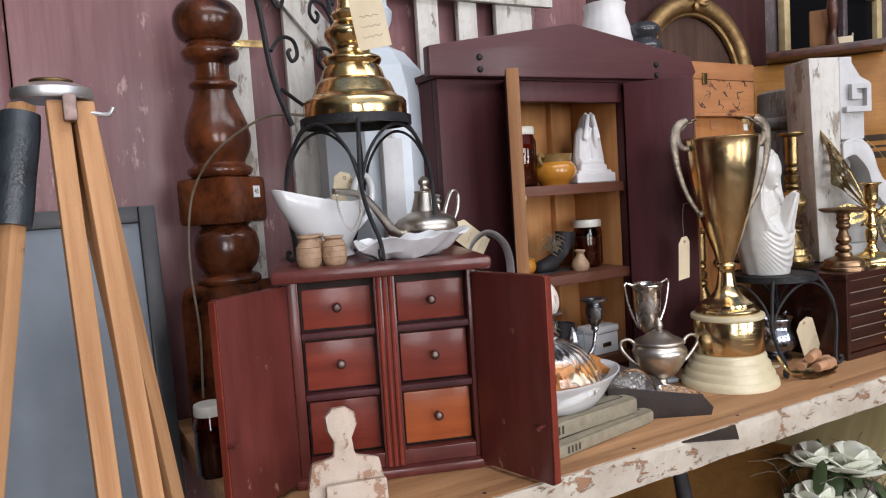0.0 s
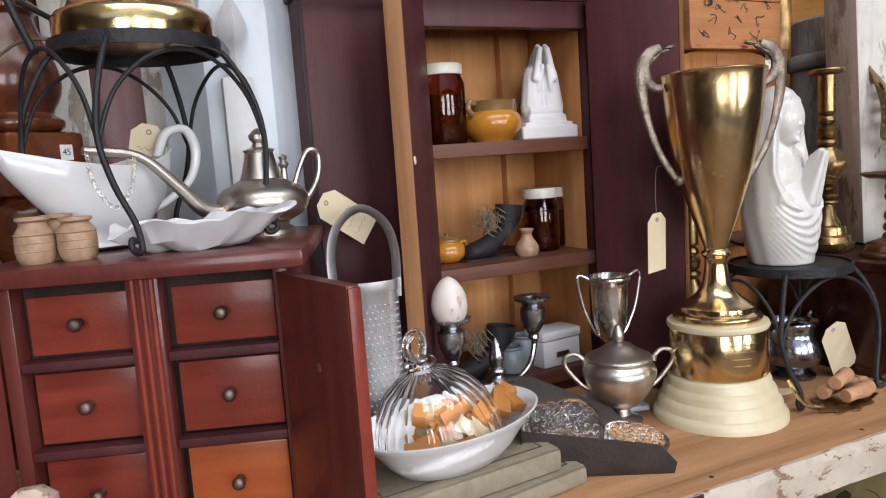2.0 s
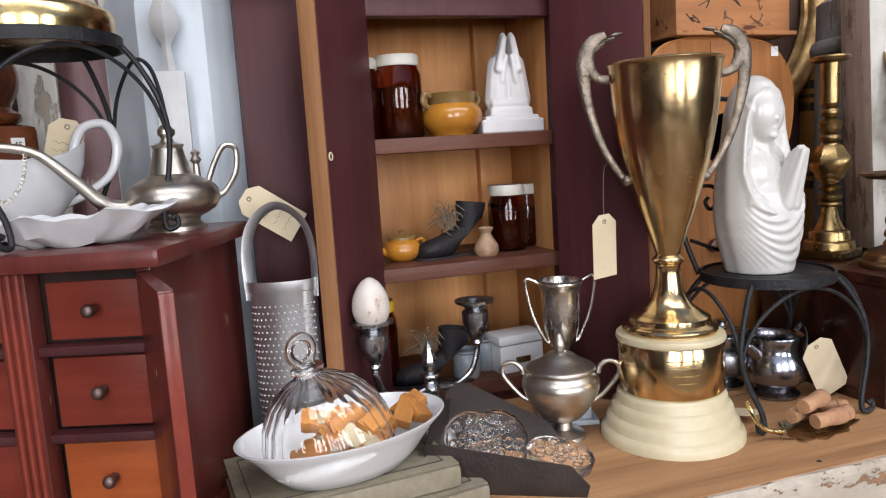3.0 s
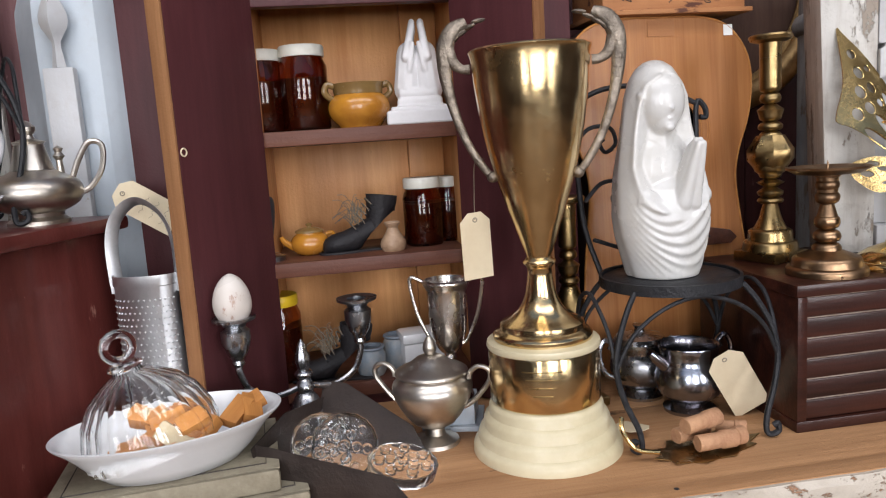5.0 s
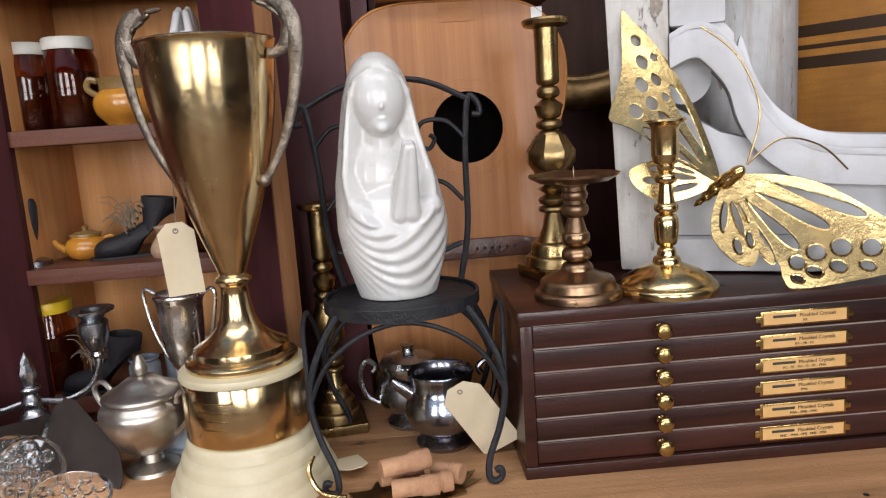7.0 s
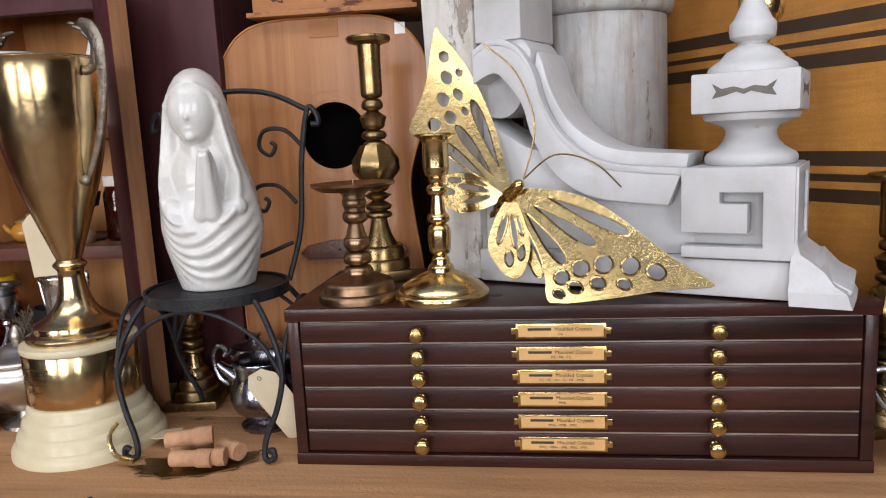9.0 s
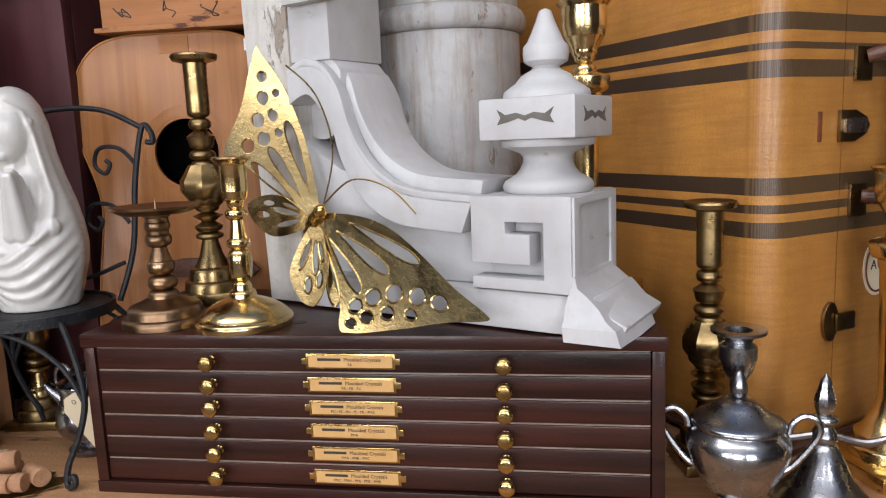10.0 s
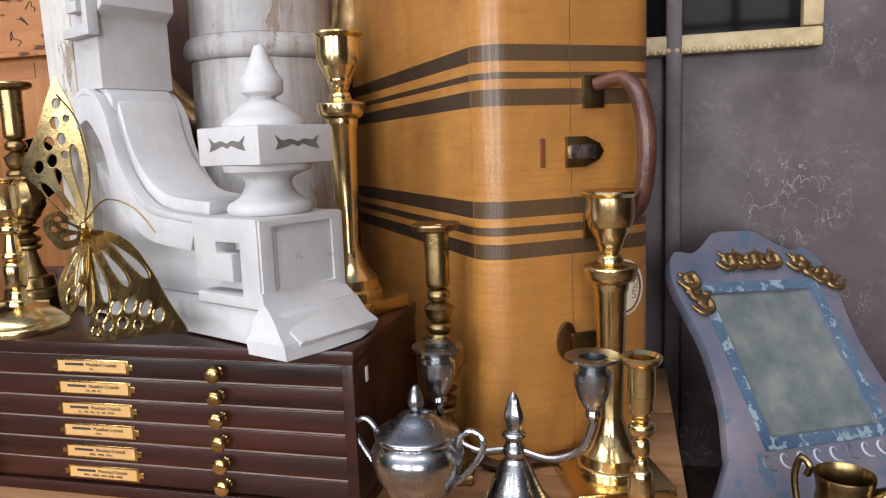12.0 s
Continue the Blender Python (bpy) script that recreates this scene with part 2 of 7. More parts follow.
LEATHER = plain("black_leather", (0.011, 0.01, 0.012), (0.024, 0.022, 0.023), 0.55, 30, 0.6, 0.0, 0.25)
STRAW = plain("dry_straw", (0.2, 0.16, 0.11), (0.12, 0.095, 0.07), 0.8)
MARBLE = painted("veined_grey_white_marble", (0.7, 0.66, 0.6), (0.56, 0.5, 0.45), (0.38, 0.26, 0.2), 0.6, 0.3, 26, (1, 0.6, 0.5), 0.05, (0.45, 0.35, 0.3))
PAPER = plain("manila_tag_card", (0.66, 0.57, 0.4), (0.6, 0.5, 0.34), 0.75, 20, 0.1)
WHITE_PAPER = plain("white_sticker", (0.78, 0.78, 0.76), (0.72, 0.72, 0.7), 0.6)
INK = plain("black_ink", (0.03, 0.025, 0.02), (0.05, 0.04, 0.03), 0.7)
GREY_INK = plain("grey_pencil", (0.3, 0.26, 0.2), (0.25, 0.21, 0.16), 0.7)
BOOK = plain("grey_green_book_cloth", (0.27, 0.24, 0.17), (0.21, 0.18, 0.125), 0.75, 60, 0.4)
PAGES = plain("yellowed_pages", (0.5, 0.42, 0.28), (0.4, 0.32, 0.2), 0.8, 120, 0.3)
SLATE = plain("blue_grey_slate", (0.17, 0.2, 0.235), (0.13, 0.155, 0.185), 0.5, 5, 0.05)
TAPE = plain("black_tape", (0.02, 0.022, 0.026), (0.03, 0.04, 0.05), 0.3, 30, 0.4)
LABEL_CARD = plain("brass_label_card", (0.62, 0.37, 0.14), (0.56, 0.32, 0.11), 0.5)
MIRROR = Mat("silvered_mirror").done((0.75, 0.78, 0.77), 0.05, 1.0)
# matt foxed glass; the room's dim reflection is put into its grey-green colour
OLD_MIRROR = plain("foxed_glass_reflection", (0.12, 0.15, 0.148), (0.24, 0.26, 0.245), 0.35, 16, 0.05, 0.2)
GILT = metal("gilt_plaster", (0.46, 0.31, 0.14), (0.22, 0.13, 0.06), 0.42, 0.5, 40, 0.5)
PALE_GILT = plain("pale_gilt_moulding", (0.55, 0.44, 0.24), (0.42, 0.32, 0.16), 0.4, 40, 0.3)
BLUE_BAND = painted("teal_brushwork", (0.05, 0.085, 0.17), (0.12, 0.2, 0.27), (0.3, 0.4, 0.43), 0.54, 0.5, 44, (1, 1, 1), 0.3, (0.05, 0.08, 0.2))
BLUE_FRAME = painted("blue_violet_frame_paint", (0.23, 0.2, 0.23), (0.1, 0.125, 0.19), (0.1, 0.15, 0.22), 0.55, 0.5, 24, (1, 1, 1), 0.3, (0.1, 0.12, 0.22))
LEATHER_HANDLE = plain("oxblood_leather", (0.04, 0.016, 0.013), (0.12, 0.045, 0.026), 0.34, 26, 0.5, 0.2)
PETAL = plain("white_silk_petal", (0.75, 0.76, 0.68), (0.66, 0.68, 0.55), 0.6)
LEAF = plain("green_leaf", (0.055, 0.085, 0.03), (0.035, 0.06, 0.02), 0.5)
YELLOW_BOARD = wood("ochre_painted_board", (0.42, 0.23, 0.07), (0.33, 0.16, 0.045), (0.1, 1, 1), 0.5)
BLACK_VASE = plain("black_lustre", (0.03, 0.032, 0.036), (0.05, 0.05, 0.055), 0.15, 20, 0.05)
CERAMIC_BASE = plain("pale_blue_marble", (0.5, 0.56, 0.62), (0.42, 0.47, 0.52), 0.3)


def suitcase_cloth():
    """Tan canvas with bands of dark twill at set heights."""
    m = Mat("striped_tan_canvas")
    tone = m.noise(6, 4, 0.6)
    weave = m.noise(420, 2, 0.5)
    c = m.mix(tone, (0.54, 0.255, 0.055), (0.36, 0.155, 0.032))
    c = m.mix(m.math("MULTIPLY", weave, 0.3), c, (0.3, 0.12, 0.03))
    slub = m.noise(60, 4, 0.6, (0.25, 0.25, 3.0), 0.42, 0.66)
    c = m.mix(m.math("MULTIPLY", slub, 0.4), c, (0.27, 0.11, 0.025))
    grime = m.noise(24, 6, 0.75, (1, 1, 0.45), 0.45, 0.75)
    c = m.mix(m.math("MULTIPLY", grime, 0.45), c, (0.24, 0.1, 0.03))
    thread = m.node("TexWave", Vector=m.scaled((1, 1, 0.7)), Scale=330.0, Distortion=0.6)
    c = m.mix(m.math("MULTIPLY", thread.outputs[1], 0.2), c, (0.2, 0.09, 0.025))
    z = m.node("SeparateXYZ", Vector=m.coord).outputs[2]
    total = None
    for lo, hi in ((0.2167, 0.2317), (0.2399, 0.2482), (0.2569, 0.2733), (0.3638, 0.3795), (0.3888, 0.395), (0.4053, 0.4206)):
        band = m.math("MULTIPLY", m.math("GREATER_THAN", z, lo), m.math("LESS_THAN", z, hi))
        total = band if total is None else m.math("ADD", total, band)
    wave = m.node("TexWave", Vector=m.scaled((1, 1, 1.4)), Scale=260.0, Distortion=0.4)
    twill = m.mix(wave.outputs[1], (0.045, 0.026, 0.014), (0.12, 0.07, 0.03))
    c = m.mix(total, c, twill)
    scuffs = m.noise(50, 6, 0.75, (1, 1, 0.5), 0.68, 0.72)
    c = m.mix(m.math("MULTIPLY", scuffs, 0.7), c, (0.09, 0.05, 0.035))
    m.bump(weave, 0.25, 0.0005)
    return m.done(c, rng(m, tone, 0.34, 0.5), 0, 0.5, 0.15)


CANVAS = suitcase_cloth()

# ---- shape helpers ----


def part(name, bm, material, parent=None, label="", sharp=38):
    me = bpy.data.meshes.new(name)
    bmesh.ops.recalc_face_normals(bm, faces=bm.faces)
    bm.to_mesh(me)
    bm.free()
    me.materials.append(material)
    me.shade_smooth()
    me.set_sharp_from_angle(angle=radians(sharp))
    ob = new(name, me)
    ob.parent = parent
    return tagged(ob, label)


def thing(name, x, y, z, turn=0.0, label="", category="", group="", tilt=(0, 0)):
    ob = new(name)
    ob.empty_display_size = 0.02
    ob.matrix_world = pose(x, y, z, tilt[0], tilt[1], turn)
    return tagged(ob, label, category, group)


def solo(name, bm, material, x, y, z, turn=0.0, label="", category="", group="", tilt=(0, 0), kind=""):
    ob = part(name, bm, material)
    ob.matrix_world = pose(x, y, z, tilt[0], tilt[1], turn)
    return tagged(ob, label, category, group, kind)


def box(x0, x1, y0, y1, z0, z1, bevel=0.0015, bm=None, m=None):
    bm = bm or bmesh.new()
    made = bmesh.ops.create_cube(bm, size=1)["verts"]
    for v in made:
        v.co = Vector(((x0 + x1) / 2 + v.co.x * (x1 - x0), (y0 + y1) / 2 + v.co.y * (y1 - y0), (z0 + z1) / 2 + v.co.z * (z1 - z0)))
        if m:
            v.co = m @ v.co
    if bevel:
        edges = {e for v in made for e in v.link_edges}
        bmesh.ops.bevel(bm, geom=list(edges), offset=bevel, segments=2, affect="EDGES", profile=0.6)
    return bm


def smooth_path(pts, n=6, closed=False):
    pts = [Vector(p) for p in pts]
    if len(pts) < 3 or n < 2:
        return pts
    out, k = [], len(pts)
    for i in range(k if closed else k - 1):
        if closed:
            a, b, c, d = pts[i - 1], pts[i], pts[(i + 1) % k], pts[(i + 2) % k]
        else:
            a, b, c, d = pts[max(i - 1, 0)], pts[i], pts[i + 1], pts[min(i + 2, k - 1)]
        for j in range(n):
            t = j / n
            out.append(0.5 * (2 * b + (c - a) * t + (2 * a - 5 * b + 4 * c - d) * t * t + (3 * b - a - 3 * c + d) * t ** 3))
    if not closed:
        out.append(pts[-1])
    return out


def skin(bm, rings, cap0=True, cap1=True):
    loops = [[bm.verts.new(p) for p in r] for r in rings]
    for a, b in zip(loops, loops[1:]):
        for i in range(len(a)):
            j = (i + 1) % len(a)
            bm.faces.new((a[i], a[j], b[j], b[i]))
    if cap0:
        bm.faces.new(loops[0][::-1])
    if cap1:
        bm.faces.new(loops[-1])
    return bm


def lathe(profile, seg=40, n=1, bm=None, centre=(0, 0), cap=True, flute=0.0, count=0, m=None):
    """Turn (radius, height) pairs round z; n > 1 rounds the profile."""
    bm = bm or bmesh.new()
    pr = [(max(p.x, 0.0003), p.z) for p in smooth_path([(r, 0, z) for r, z in profile], n)]
    rings = []
    for r, z in pr:
        ring = []
        for i in range(seg):
            a = math.tau * i / seg
            k = r * (1 + flute * math.cos(count * a)) if flute else r
            p = Vector((centre[0] + k * math.cos(a), centre[1] + k * math.sin(a), z))
            ring.append(m @ p if m else p)
        rings.append(ring)
    return skin(bm, rings, cap, cap)


def tube(pts, radius, seg=8, n=6, bm=None, closed=False, flat=1.0):
    """A rod along a smooth path; radius may be a list, one for each given point."""
    bm = bm or bmesh.new()
    path = smooth_path(pts, n, closed)
    if isinstance(radius, (list, tuple)):
        rs = [float(r) for r in np.interp(np.linspace(0, len(radius) - 1, len(path)), range(len(radius)), radius)]
    else:
        rs = [radius] * len(path)
    rings, side = [], None
    for i, p in enumerate(path):
        d = (path[(i + 1) % len(path)] if closed else path[min(i + 1, len(path) - 1)]) - path[i - 1 if closed or i else 0]
        d = d.normalized() if d.length > 1e-9 else Vector((0, 0, 1))
        if side is None:
            side = d.orthogonal().normalized()
        side = (side - d * side.dot(d)).normalized()
        up = d.cross(side)
        rings.append([p + rs[i] * (math.cos(math.tau * k / seg) * side + flat * math.sin(math.tau * k / seg) * up) for k in range(seg)])
    if closed:
        rings.append(rings[0])
        skin(bm, rings, False, False)
        bmesh.ops.remove_doubles(bm, verts=bm.verts, dist=1e-6)
        return bm
    return skin(bm, rings)


def slab(outline, depth, bevel=0.0015, m=None, holes=()):
    """A board cut to an outline in x and z, with its thickness along y from 0 to depth."""
    bm = bmesh.new()
    edges = []
    for loop in (outline, *holes):
        vs = [bm.verts.new((x, 0, z)) for x, z in loop]
        edges += [bm.edges.new((vs[i - 1], vs[i])) for i in range(len(vs))]
    bmesh.ops.triangle_fill(bm, edges=edges, use_beauty=True, use_dissolve=False)
    if not holes:
        bmesh.ops.dissolve_faces(bm, faces=bm.faces)
    got = bmesh.ops.extrude_face_region(bm, geom=bm.faces[:])["geom"]
    for v in got:
        if isinstance(v, bmesh.types.BMVert):
            v.co.y += depth
    bmesh.ops.recalc_face_normals(bm, faces=bm.faces)
    if bevel:
        sharp = [e for e in bm.edges if len(e.link_faces) == 2 and e.calc_face_angle(0) > 0.9]
        bmesh.ops.bevel(bm, geom=sharp, offset=bevel, segments=2, affect="EDGES", profile=0.6)
    if m:
        bm.transform(m)
    return bm


def blob(bm, centre, size, seg=14, rings=9, m=None):
    made = bmesh.ops.create_uvsphere(bm, u_segments=seg, v_segments=rings, radius=1)["verts"]
    for v in made:
        v.co = Vector((v.co.x * size[0], v.co.y * size[1], v.co.z * size[2]))
        v.co = (m @ v.co if m else v.co) + Vector(centre)
    return bm


def roughen(bm, amount, scale, cuts=0):
    if cuts:
        bmesh.ops.subdivide_edges(bm, edges=bm.edges[:], cuts=cuts, use_grid_fill=True)
    for v in bm.verts:
        v.co += noise.noise_vector(v.co * scale) * amount
    return bm


def words(text, size, parent, m, material=None, name="lettering"):
    cu = bpy.data.curves.new("text", "FONT")
    cu.body, cu.size, cu.align_x, cu.align_y = text, size, "CENTER", "CENTER"
    cu.extrude, cu.resolution_u = 0.00015, 2
    tmp = new("text", cu)
    me = bpy.data.meshes.new_from_object(tmp.evaluated_get(bpy.context.evaluated_depsgraph_get()))
    bpy.data.objects.remove(tmp)
    me.materials.clear()
    me.materials.append(material or INK)
    ob = new(name, me)
    ob.parent = parent
    ob.matrix_local = m
    return ob

# ---- the room ----
BENCH = 0.932


def structure(name, bm, material, label, x=0.0, y=0.0, z=0.0, turn=0.0, tilt=(0, 0)):
    return solo(name, bm, material, x, y, z, turn, label, name.split("_")[0], "", tilt, "structure")


PALE_BOARD = wood("greyed_brown_boards", (0.15, 0.115, 0.085), (0.08, 0.06, 0.045), (1, 1, 0.06), 0.6, 12)
structure("floor", box(-3, 5, -3.5, 1.6, -0.1, 0, 0), FLOOR_WOOD, "dark worn wooden floor boards of the shop")
# unseen ceiling; its long opening is added, not a known skylight
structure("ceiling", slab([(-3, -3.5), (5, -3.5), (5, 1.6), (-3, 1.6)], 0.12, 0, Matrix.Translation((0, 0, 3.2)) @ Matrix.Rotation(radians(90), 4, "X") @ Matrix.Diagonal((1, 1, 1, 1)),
          [[(-0.8, -1.1), (3.0, -1.1), (3.0, -0.1), (-0.8, -0.1)]]), plain("white_ceiling", (0.6, 0.58, 0.55), (0.55, 0.53, 0.5), 0.7), "plain pale ceiling with a long opening added out of view")
structure("wall_back", box(-3, 5, 1.43, 1.6, 0, 3.2, 0), DARK_WOOD, "dark timber wall behind the bench")
structure("wall_west", box(-3.1, -3, -3.5, 1.6, 0, 3.2, 0), DARK_WOOD, "brown board wall closing the shop")
structure("wall_east", box(5, 5.1, -3.5, 1.6, 0, 3.2, 0), DARK_WOOD, "brown board wall closing the shop")
holes = [[(x - 0.6, 0.8), (x + 0.6, 0.8), (x + 0.6, 2.7), (x - 0.6, 2.7)] for x in (-1.2, 0.9, 3.0)]
structure("wall_front", slab([(-3, 0), (5, 0), (5, 3.2), (-3, 3.2)], 0.1, 0, Matrix.Translation((0, -3.6, 0)), holes), PALE_BOARD, "brown board wall with three tall windows")

for i, wx in enumerate((-1.2, 0.9, 3.0)):
    win = thing("window_%d" % (i + 1), wx, -3.52, 0.8, 0, "tall many-paned shop window", "window")
    win["kind"] = "structure"
    for k in range(4):
        part("mullion", box(-0.6 + 0.4 * k - 0.03, -0.6 + 0.4 * k + 0.03, 0, 0.04, 0, 1.9, 0), DARK_WOOD, win)
    for k in range(4):
        part("glazing_bar", box(-0.6, 0.6, 0.005, 0.035, 0.02 + 0.62 * k - 0.025, 0.02 + 0.62 * k + 0.025, 0), DARK_WOOD, win)

# red boards behind the left half, with a moulding and a bare post beside them
red_wall = thing("wall_red_boards", 0, 0, 0, 0, "mauve red painted board wall with rubbed patches", "wall")
red_wall["kind"] = "structure"
for i, (x0, x1) in enumerate(((-0.016, 0.33), (0.332, 0.70), (0.702, 1.12), (1.122, 1.50), (1.502, 1.74))):
    part("board", box(x0, x1, 1.275, 1.3, 0.2, 2.3, 0.002), RED_PANEL if x0 < 1 else SHADED_RED_BOARD, red_wall, "" if x0 < 1 else "darker red board with deep shade put into its colour")
structure("trim_moulding", lathe([(0.016, 0.2), (0.016, 2.3)], 16), RED_PANEL, "narrow red wooden moulding", -0.034, 1.262, 0)
structure("trim_post", roughen(box(-0.15, -0.052, 1.22, 1.29, 0.1, 2.3, 0.004), 0.003, 6, 2), OAK, "bare weathered wooden post")
structure("wall_plum_panel", box(1.76, 2.9, 1.29, 1.31, 0.3, 2.2, 0.002), GREY_PANEL, "dark plum panel with pale scuffs")
structure("trim_panel_batten", box(2.068, 2.09, 1.262, 1.289, 0.3, 2.2, 0.004), GREY_PANEL, "plum painted vertical batten")

# the bench
bench = thing("workbench", 0, 0, 0, 0, "long worn pine workbench with a peeling cream front edge", "workbench")
for i, (y0, y1) in enumerate(((0.69, 0.887), (0.889, 1.08), (1.082, 1.255))):
    bm = box(0.165, 2.07, y0, y1, BENCH - 0.04, BENCH, 0.003)
    part("plank", bm, PLANK, bench)
bm = bmesh.new()
xs = np.linspace(0.165, 2.07, 160)
rings = []
for i, x in enumerate(xs):
    w = lambda k, a: a * noise.noise(Vector((x * 22, k * 3.1, 0)))
    rings.append([Vector((x, 0.668 + 0.004 + w(1, 0.004), BENCH + w(2, 0.0012))), Vector((x, 0.689, BENCH)), Vector((x, 0.689, BENCH - 0.042)), Vector((x, 0.669 + w(3, 0.002), BENCH - 0.043 + w(4, 0.002))),
                  Vector((x, 0.667 + w(5, 0.001), BENCH - 0.02)), Vector((x, 0.667 + w(6, 0.003), BENCH - 0.006 + w(7, 0.004)))])
skin(bm, rings)
part("front_edge", bm, EDGE_PAINT, bench, "cream paint flaking off the front edge")
part("edge_wear", box(0.2, 2.05, 0.6755, 0.70, BENCH - 0.002, BENCH + 0.0011, 0.0004), PLANK, bench, "bare orange wood along the worn edge")
for x in (0.45, 1.9):
    part("leg", box(x - 0.04, x + 0.04, 0.72, 0.8, 0, BENCH - 0.04, 0.004), PLANK, bench)
    part("leg", box(x - 0.04, x + 0.04, 1.16, 1.24, 0, BENCH - 0.04, 0.004), PLANK, bench)
part("lower_shelf", box(0.2, 2.0, 0.8, 1.25, 0.45, 0.48, 0.003), DARK_WOOD, bench)
for i in range(34):
    x = 0.2 + i * 0.055 + random.uniform(-0.01, 0.01)
    if i % 4 == 0:
        part("nail_head", blob(bmesh.new(), (x, 0.682 + random.uniform(0, 0.01), BENCH + 0.001), (0.0028, 0.0028, 0.001), 8, 5), IRON, bench)

# ---- red cabinet with six drawers ----
CAB_TOP = 1.201
rc = thing("drawer_cabinet", 0.2515, 0.844, BENCH, -19.5, "small oxblood red painted cabinet with open doors and six drawers", "cabinet")
W, D, H = 0.233, 0.215, CAB_TOP - BENCH
part("side_panel", box(0, 0.012, 0, D, 0.012, H - 0.016, 0.001), RED_CAB, rc)
part("side_panel", box(W - 0.012, W, 0, D, 0.012, H - 0.016, 0.001), RED_CAB, rc)
part("back_panel", box(0.0125, W - 0.0125, D - 0.008, D, 0.012, H - 0.016, 0), RED_CAB, rc)
part("base_board", box(-0.006, W + 0.006, -0.012, D, 0, 0.0118, 0.004), RED_CAB, rc, "moulded base with rubbed edges")
part("bottom_rail", box(0.0125, W - 0.0125, -0.001, 0.018, 0.0122, 0.031, 0.0015), RED_CAB, rc)
part("top_board", box(-0.017, W + 0.017, -0.02, D + 0.006, H - 0.0158, H, 0.005), RED_CAB, rc, "overhanging top with rubbed edges")
bm = box(W / 2 - 0.013, W / 2 + 0.013, -0.004, 0.016, 0.0122, H - 0.0162, 0.001)
post = part("centre_column", bm, RED_CAB, rc, "reeded centre post")
for k in (-0.0075, 0, 0.0075):
    part("reed", tube([(W / 2 + k, -0.0045, 0.014), (W / 2 + k, -0.0045, H - 0.017)], 0.0028, 8, 1), RED_DRAWER, post)
rows = ((0.033, 0.104), (0.114, 0.180), (0.190, 0.245))
for x0, x1 in ((0.0125, W / 2 - 0.0135), (W / 2 + 0.0135, W - 0.0125)):
    for k, (z0, z1) in enumerate(rows):
        if k < 2:
            part("drawer_rail", box(x0, x1, 0.001, 0.02, z1 + 0.0012, rows[k + 1][0] - 0.0012, 0.0008), MAROON, rc, "dark drawer rail")
        light = x0 > 0.1 and k == 0
        dr = part("drawer", box(x0 + 0.003, x1 - 0.0025, 0.014 if k < 2 else 0.017, 0.2, z0 + 0.001, z1 - 0.004, 0.0018), RED_DRAWER_LIGHT if light else RED_DRAWER, rc, "lighter orange drawer" if light else "")
        kx, kz = (x0 + x1) / 2, (z0 + z1) / 2
        m = Matrix.Translation((kx, 0.0135, kz)) @ Matrix.Rotation(radians(90), 4, "X")
        part("knob", lathe([(0.004, 0), (0.003, 0.005), (0.0052, 0.008), (0.0058, 0.0115), (0.0036, 0.0145), (0, 0.0152)], 18, 3, None, (0, 0), True, 0, 0, m), KNOB_METAL, dr, "small worn metal knob")
part("drawer_shadow_board", box(0.013, W - 0.013, 0.0201, 0.024, 0.0125, H - 0.017, 0), DARK_WOOD, rc)


def cabinet_door(name, width, hinge, turn, height, z0):
    d = part(name, box(0, width, -0.011, 0, z0, z0 + height, 0.0022), RED_CAB, rc, "open door with dents in the red paint")
    d.matrix_local = pose(hinge, -0.003, 0, 0, 0, turn)
    part("edge", box(width + 0.0002, width + 0.0022, -0.0105, -0.0005, z0 + 0.002, z0 + height - 0.002, 0.0006), RED_DRAWER, d, "rubbed lighter edge")
    for k, z in enumerate((z0 + height * 0.25, z0 + height * 0.72)):
        h = part("dent", blob(bmesh.new(), (width * (0.35 + 0.2 * k), -0.0112, z), (0.004, 0.0012, 0.004), 10, 6), SHELF_WOOD, d)
        part("dent", blob(bmesh.new(), (width * (0.6 - 0.2 * k), 0.0002, z - 0.02), (0.0028, 0.001, 0.0032), 10, 6), SHELF_WOOD, d)
    return d


dl = cabinet_door("door", 0.109, 0.0, 229.5, 0.244, 0.006)
drr = cabinet_door("door", 0.118, W + 0.001, 301.5, 0.244, 0.006)
part("catch", tube([(0.108, -0.011, 0.075), (0.108, -0.02, 0.075), (0.111, -0.024, 0.075)], 0.0025, 8, 3), RED_CAB, drr, "small red catch pin")
part("catch", tube([(0.108, 0, 0.09), (0.108, 0.012, 0.09)], 0.003, 8, 1), RED_CAB, dl, "small red catch pin")

# ---- wall cupboard with open doors (the hutch) ----
hu = thing("display_cupboard", 0.565, 1.0, BENCH, 0, "tall maroon painted cupboard with gabled top and open doors", "cupboard")
HW, OL, ORR = 0.535, 0.148, 0.388
FL, HH = 0.033, 0.53
part("side_panel", box(0, 0.018, 0.019, 0.2, 0, HH, 0.002), MAROON, hu)
part("side_panel", box(HW - 0.018, HW, 0.019, 0.2, 0, HH, 0.002), MAROON, hu)
part("front_stile", box(0, OL, 0, 0.0185, 0, HH, 0.002), MAROON, hu)
part("front_stile", box(ORR, HW, 0, 0.0185, 0, HH, 0.002), MAROON, hu)
part("front_rail", box(OL + 0.0002, ORR - 0.0002, 0.001, 0.0185, HH - 0.035, HH, 0.002), MAROON, hu)
part("inner_wall", box(OL - 0.012, OL - 0.0005, 0.019, 0.165, 0, HH, 0.001), PINE, hu, "raw pine lining")
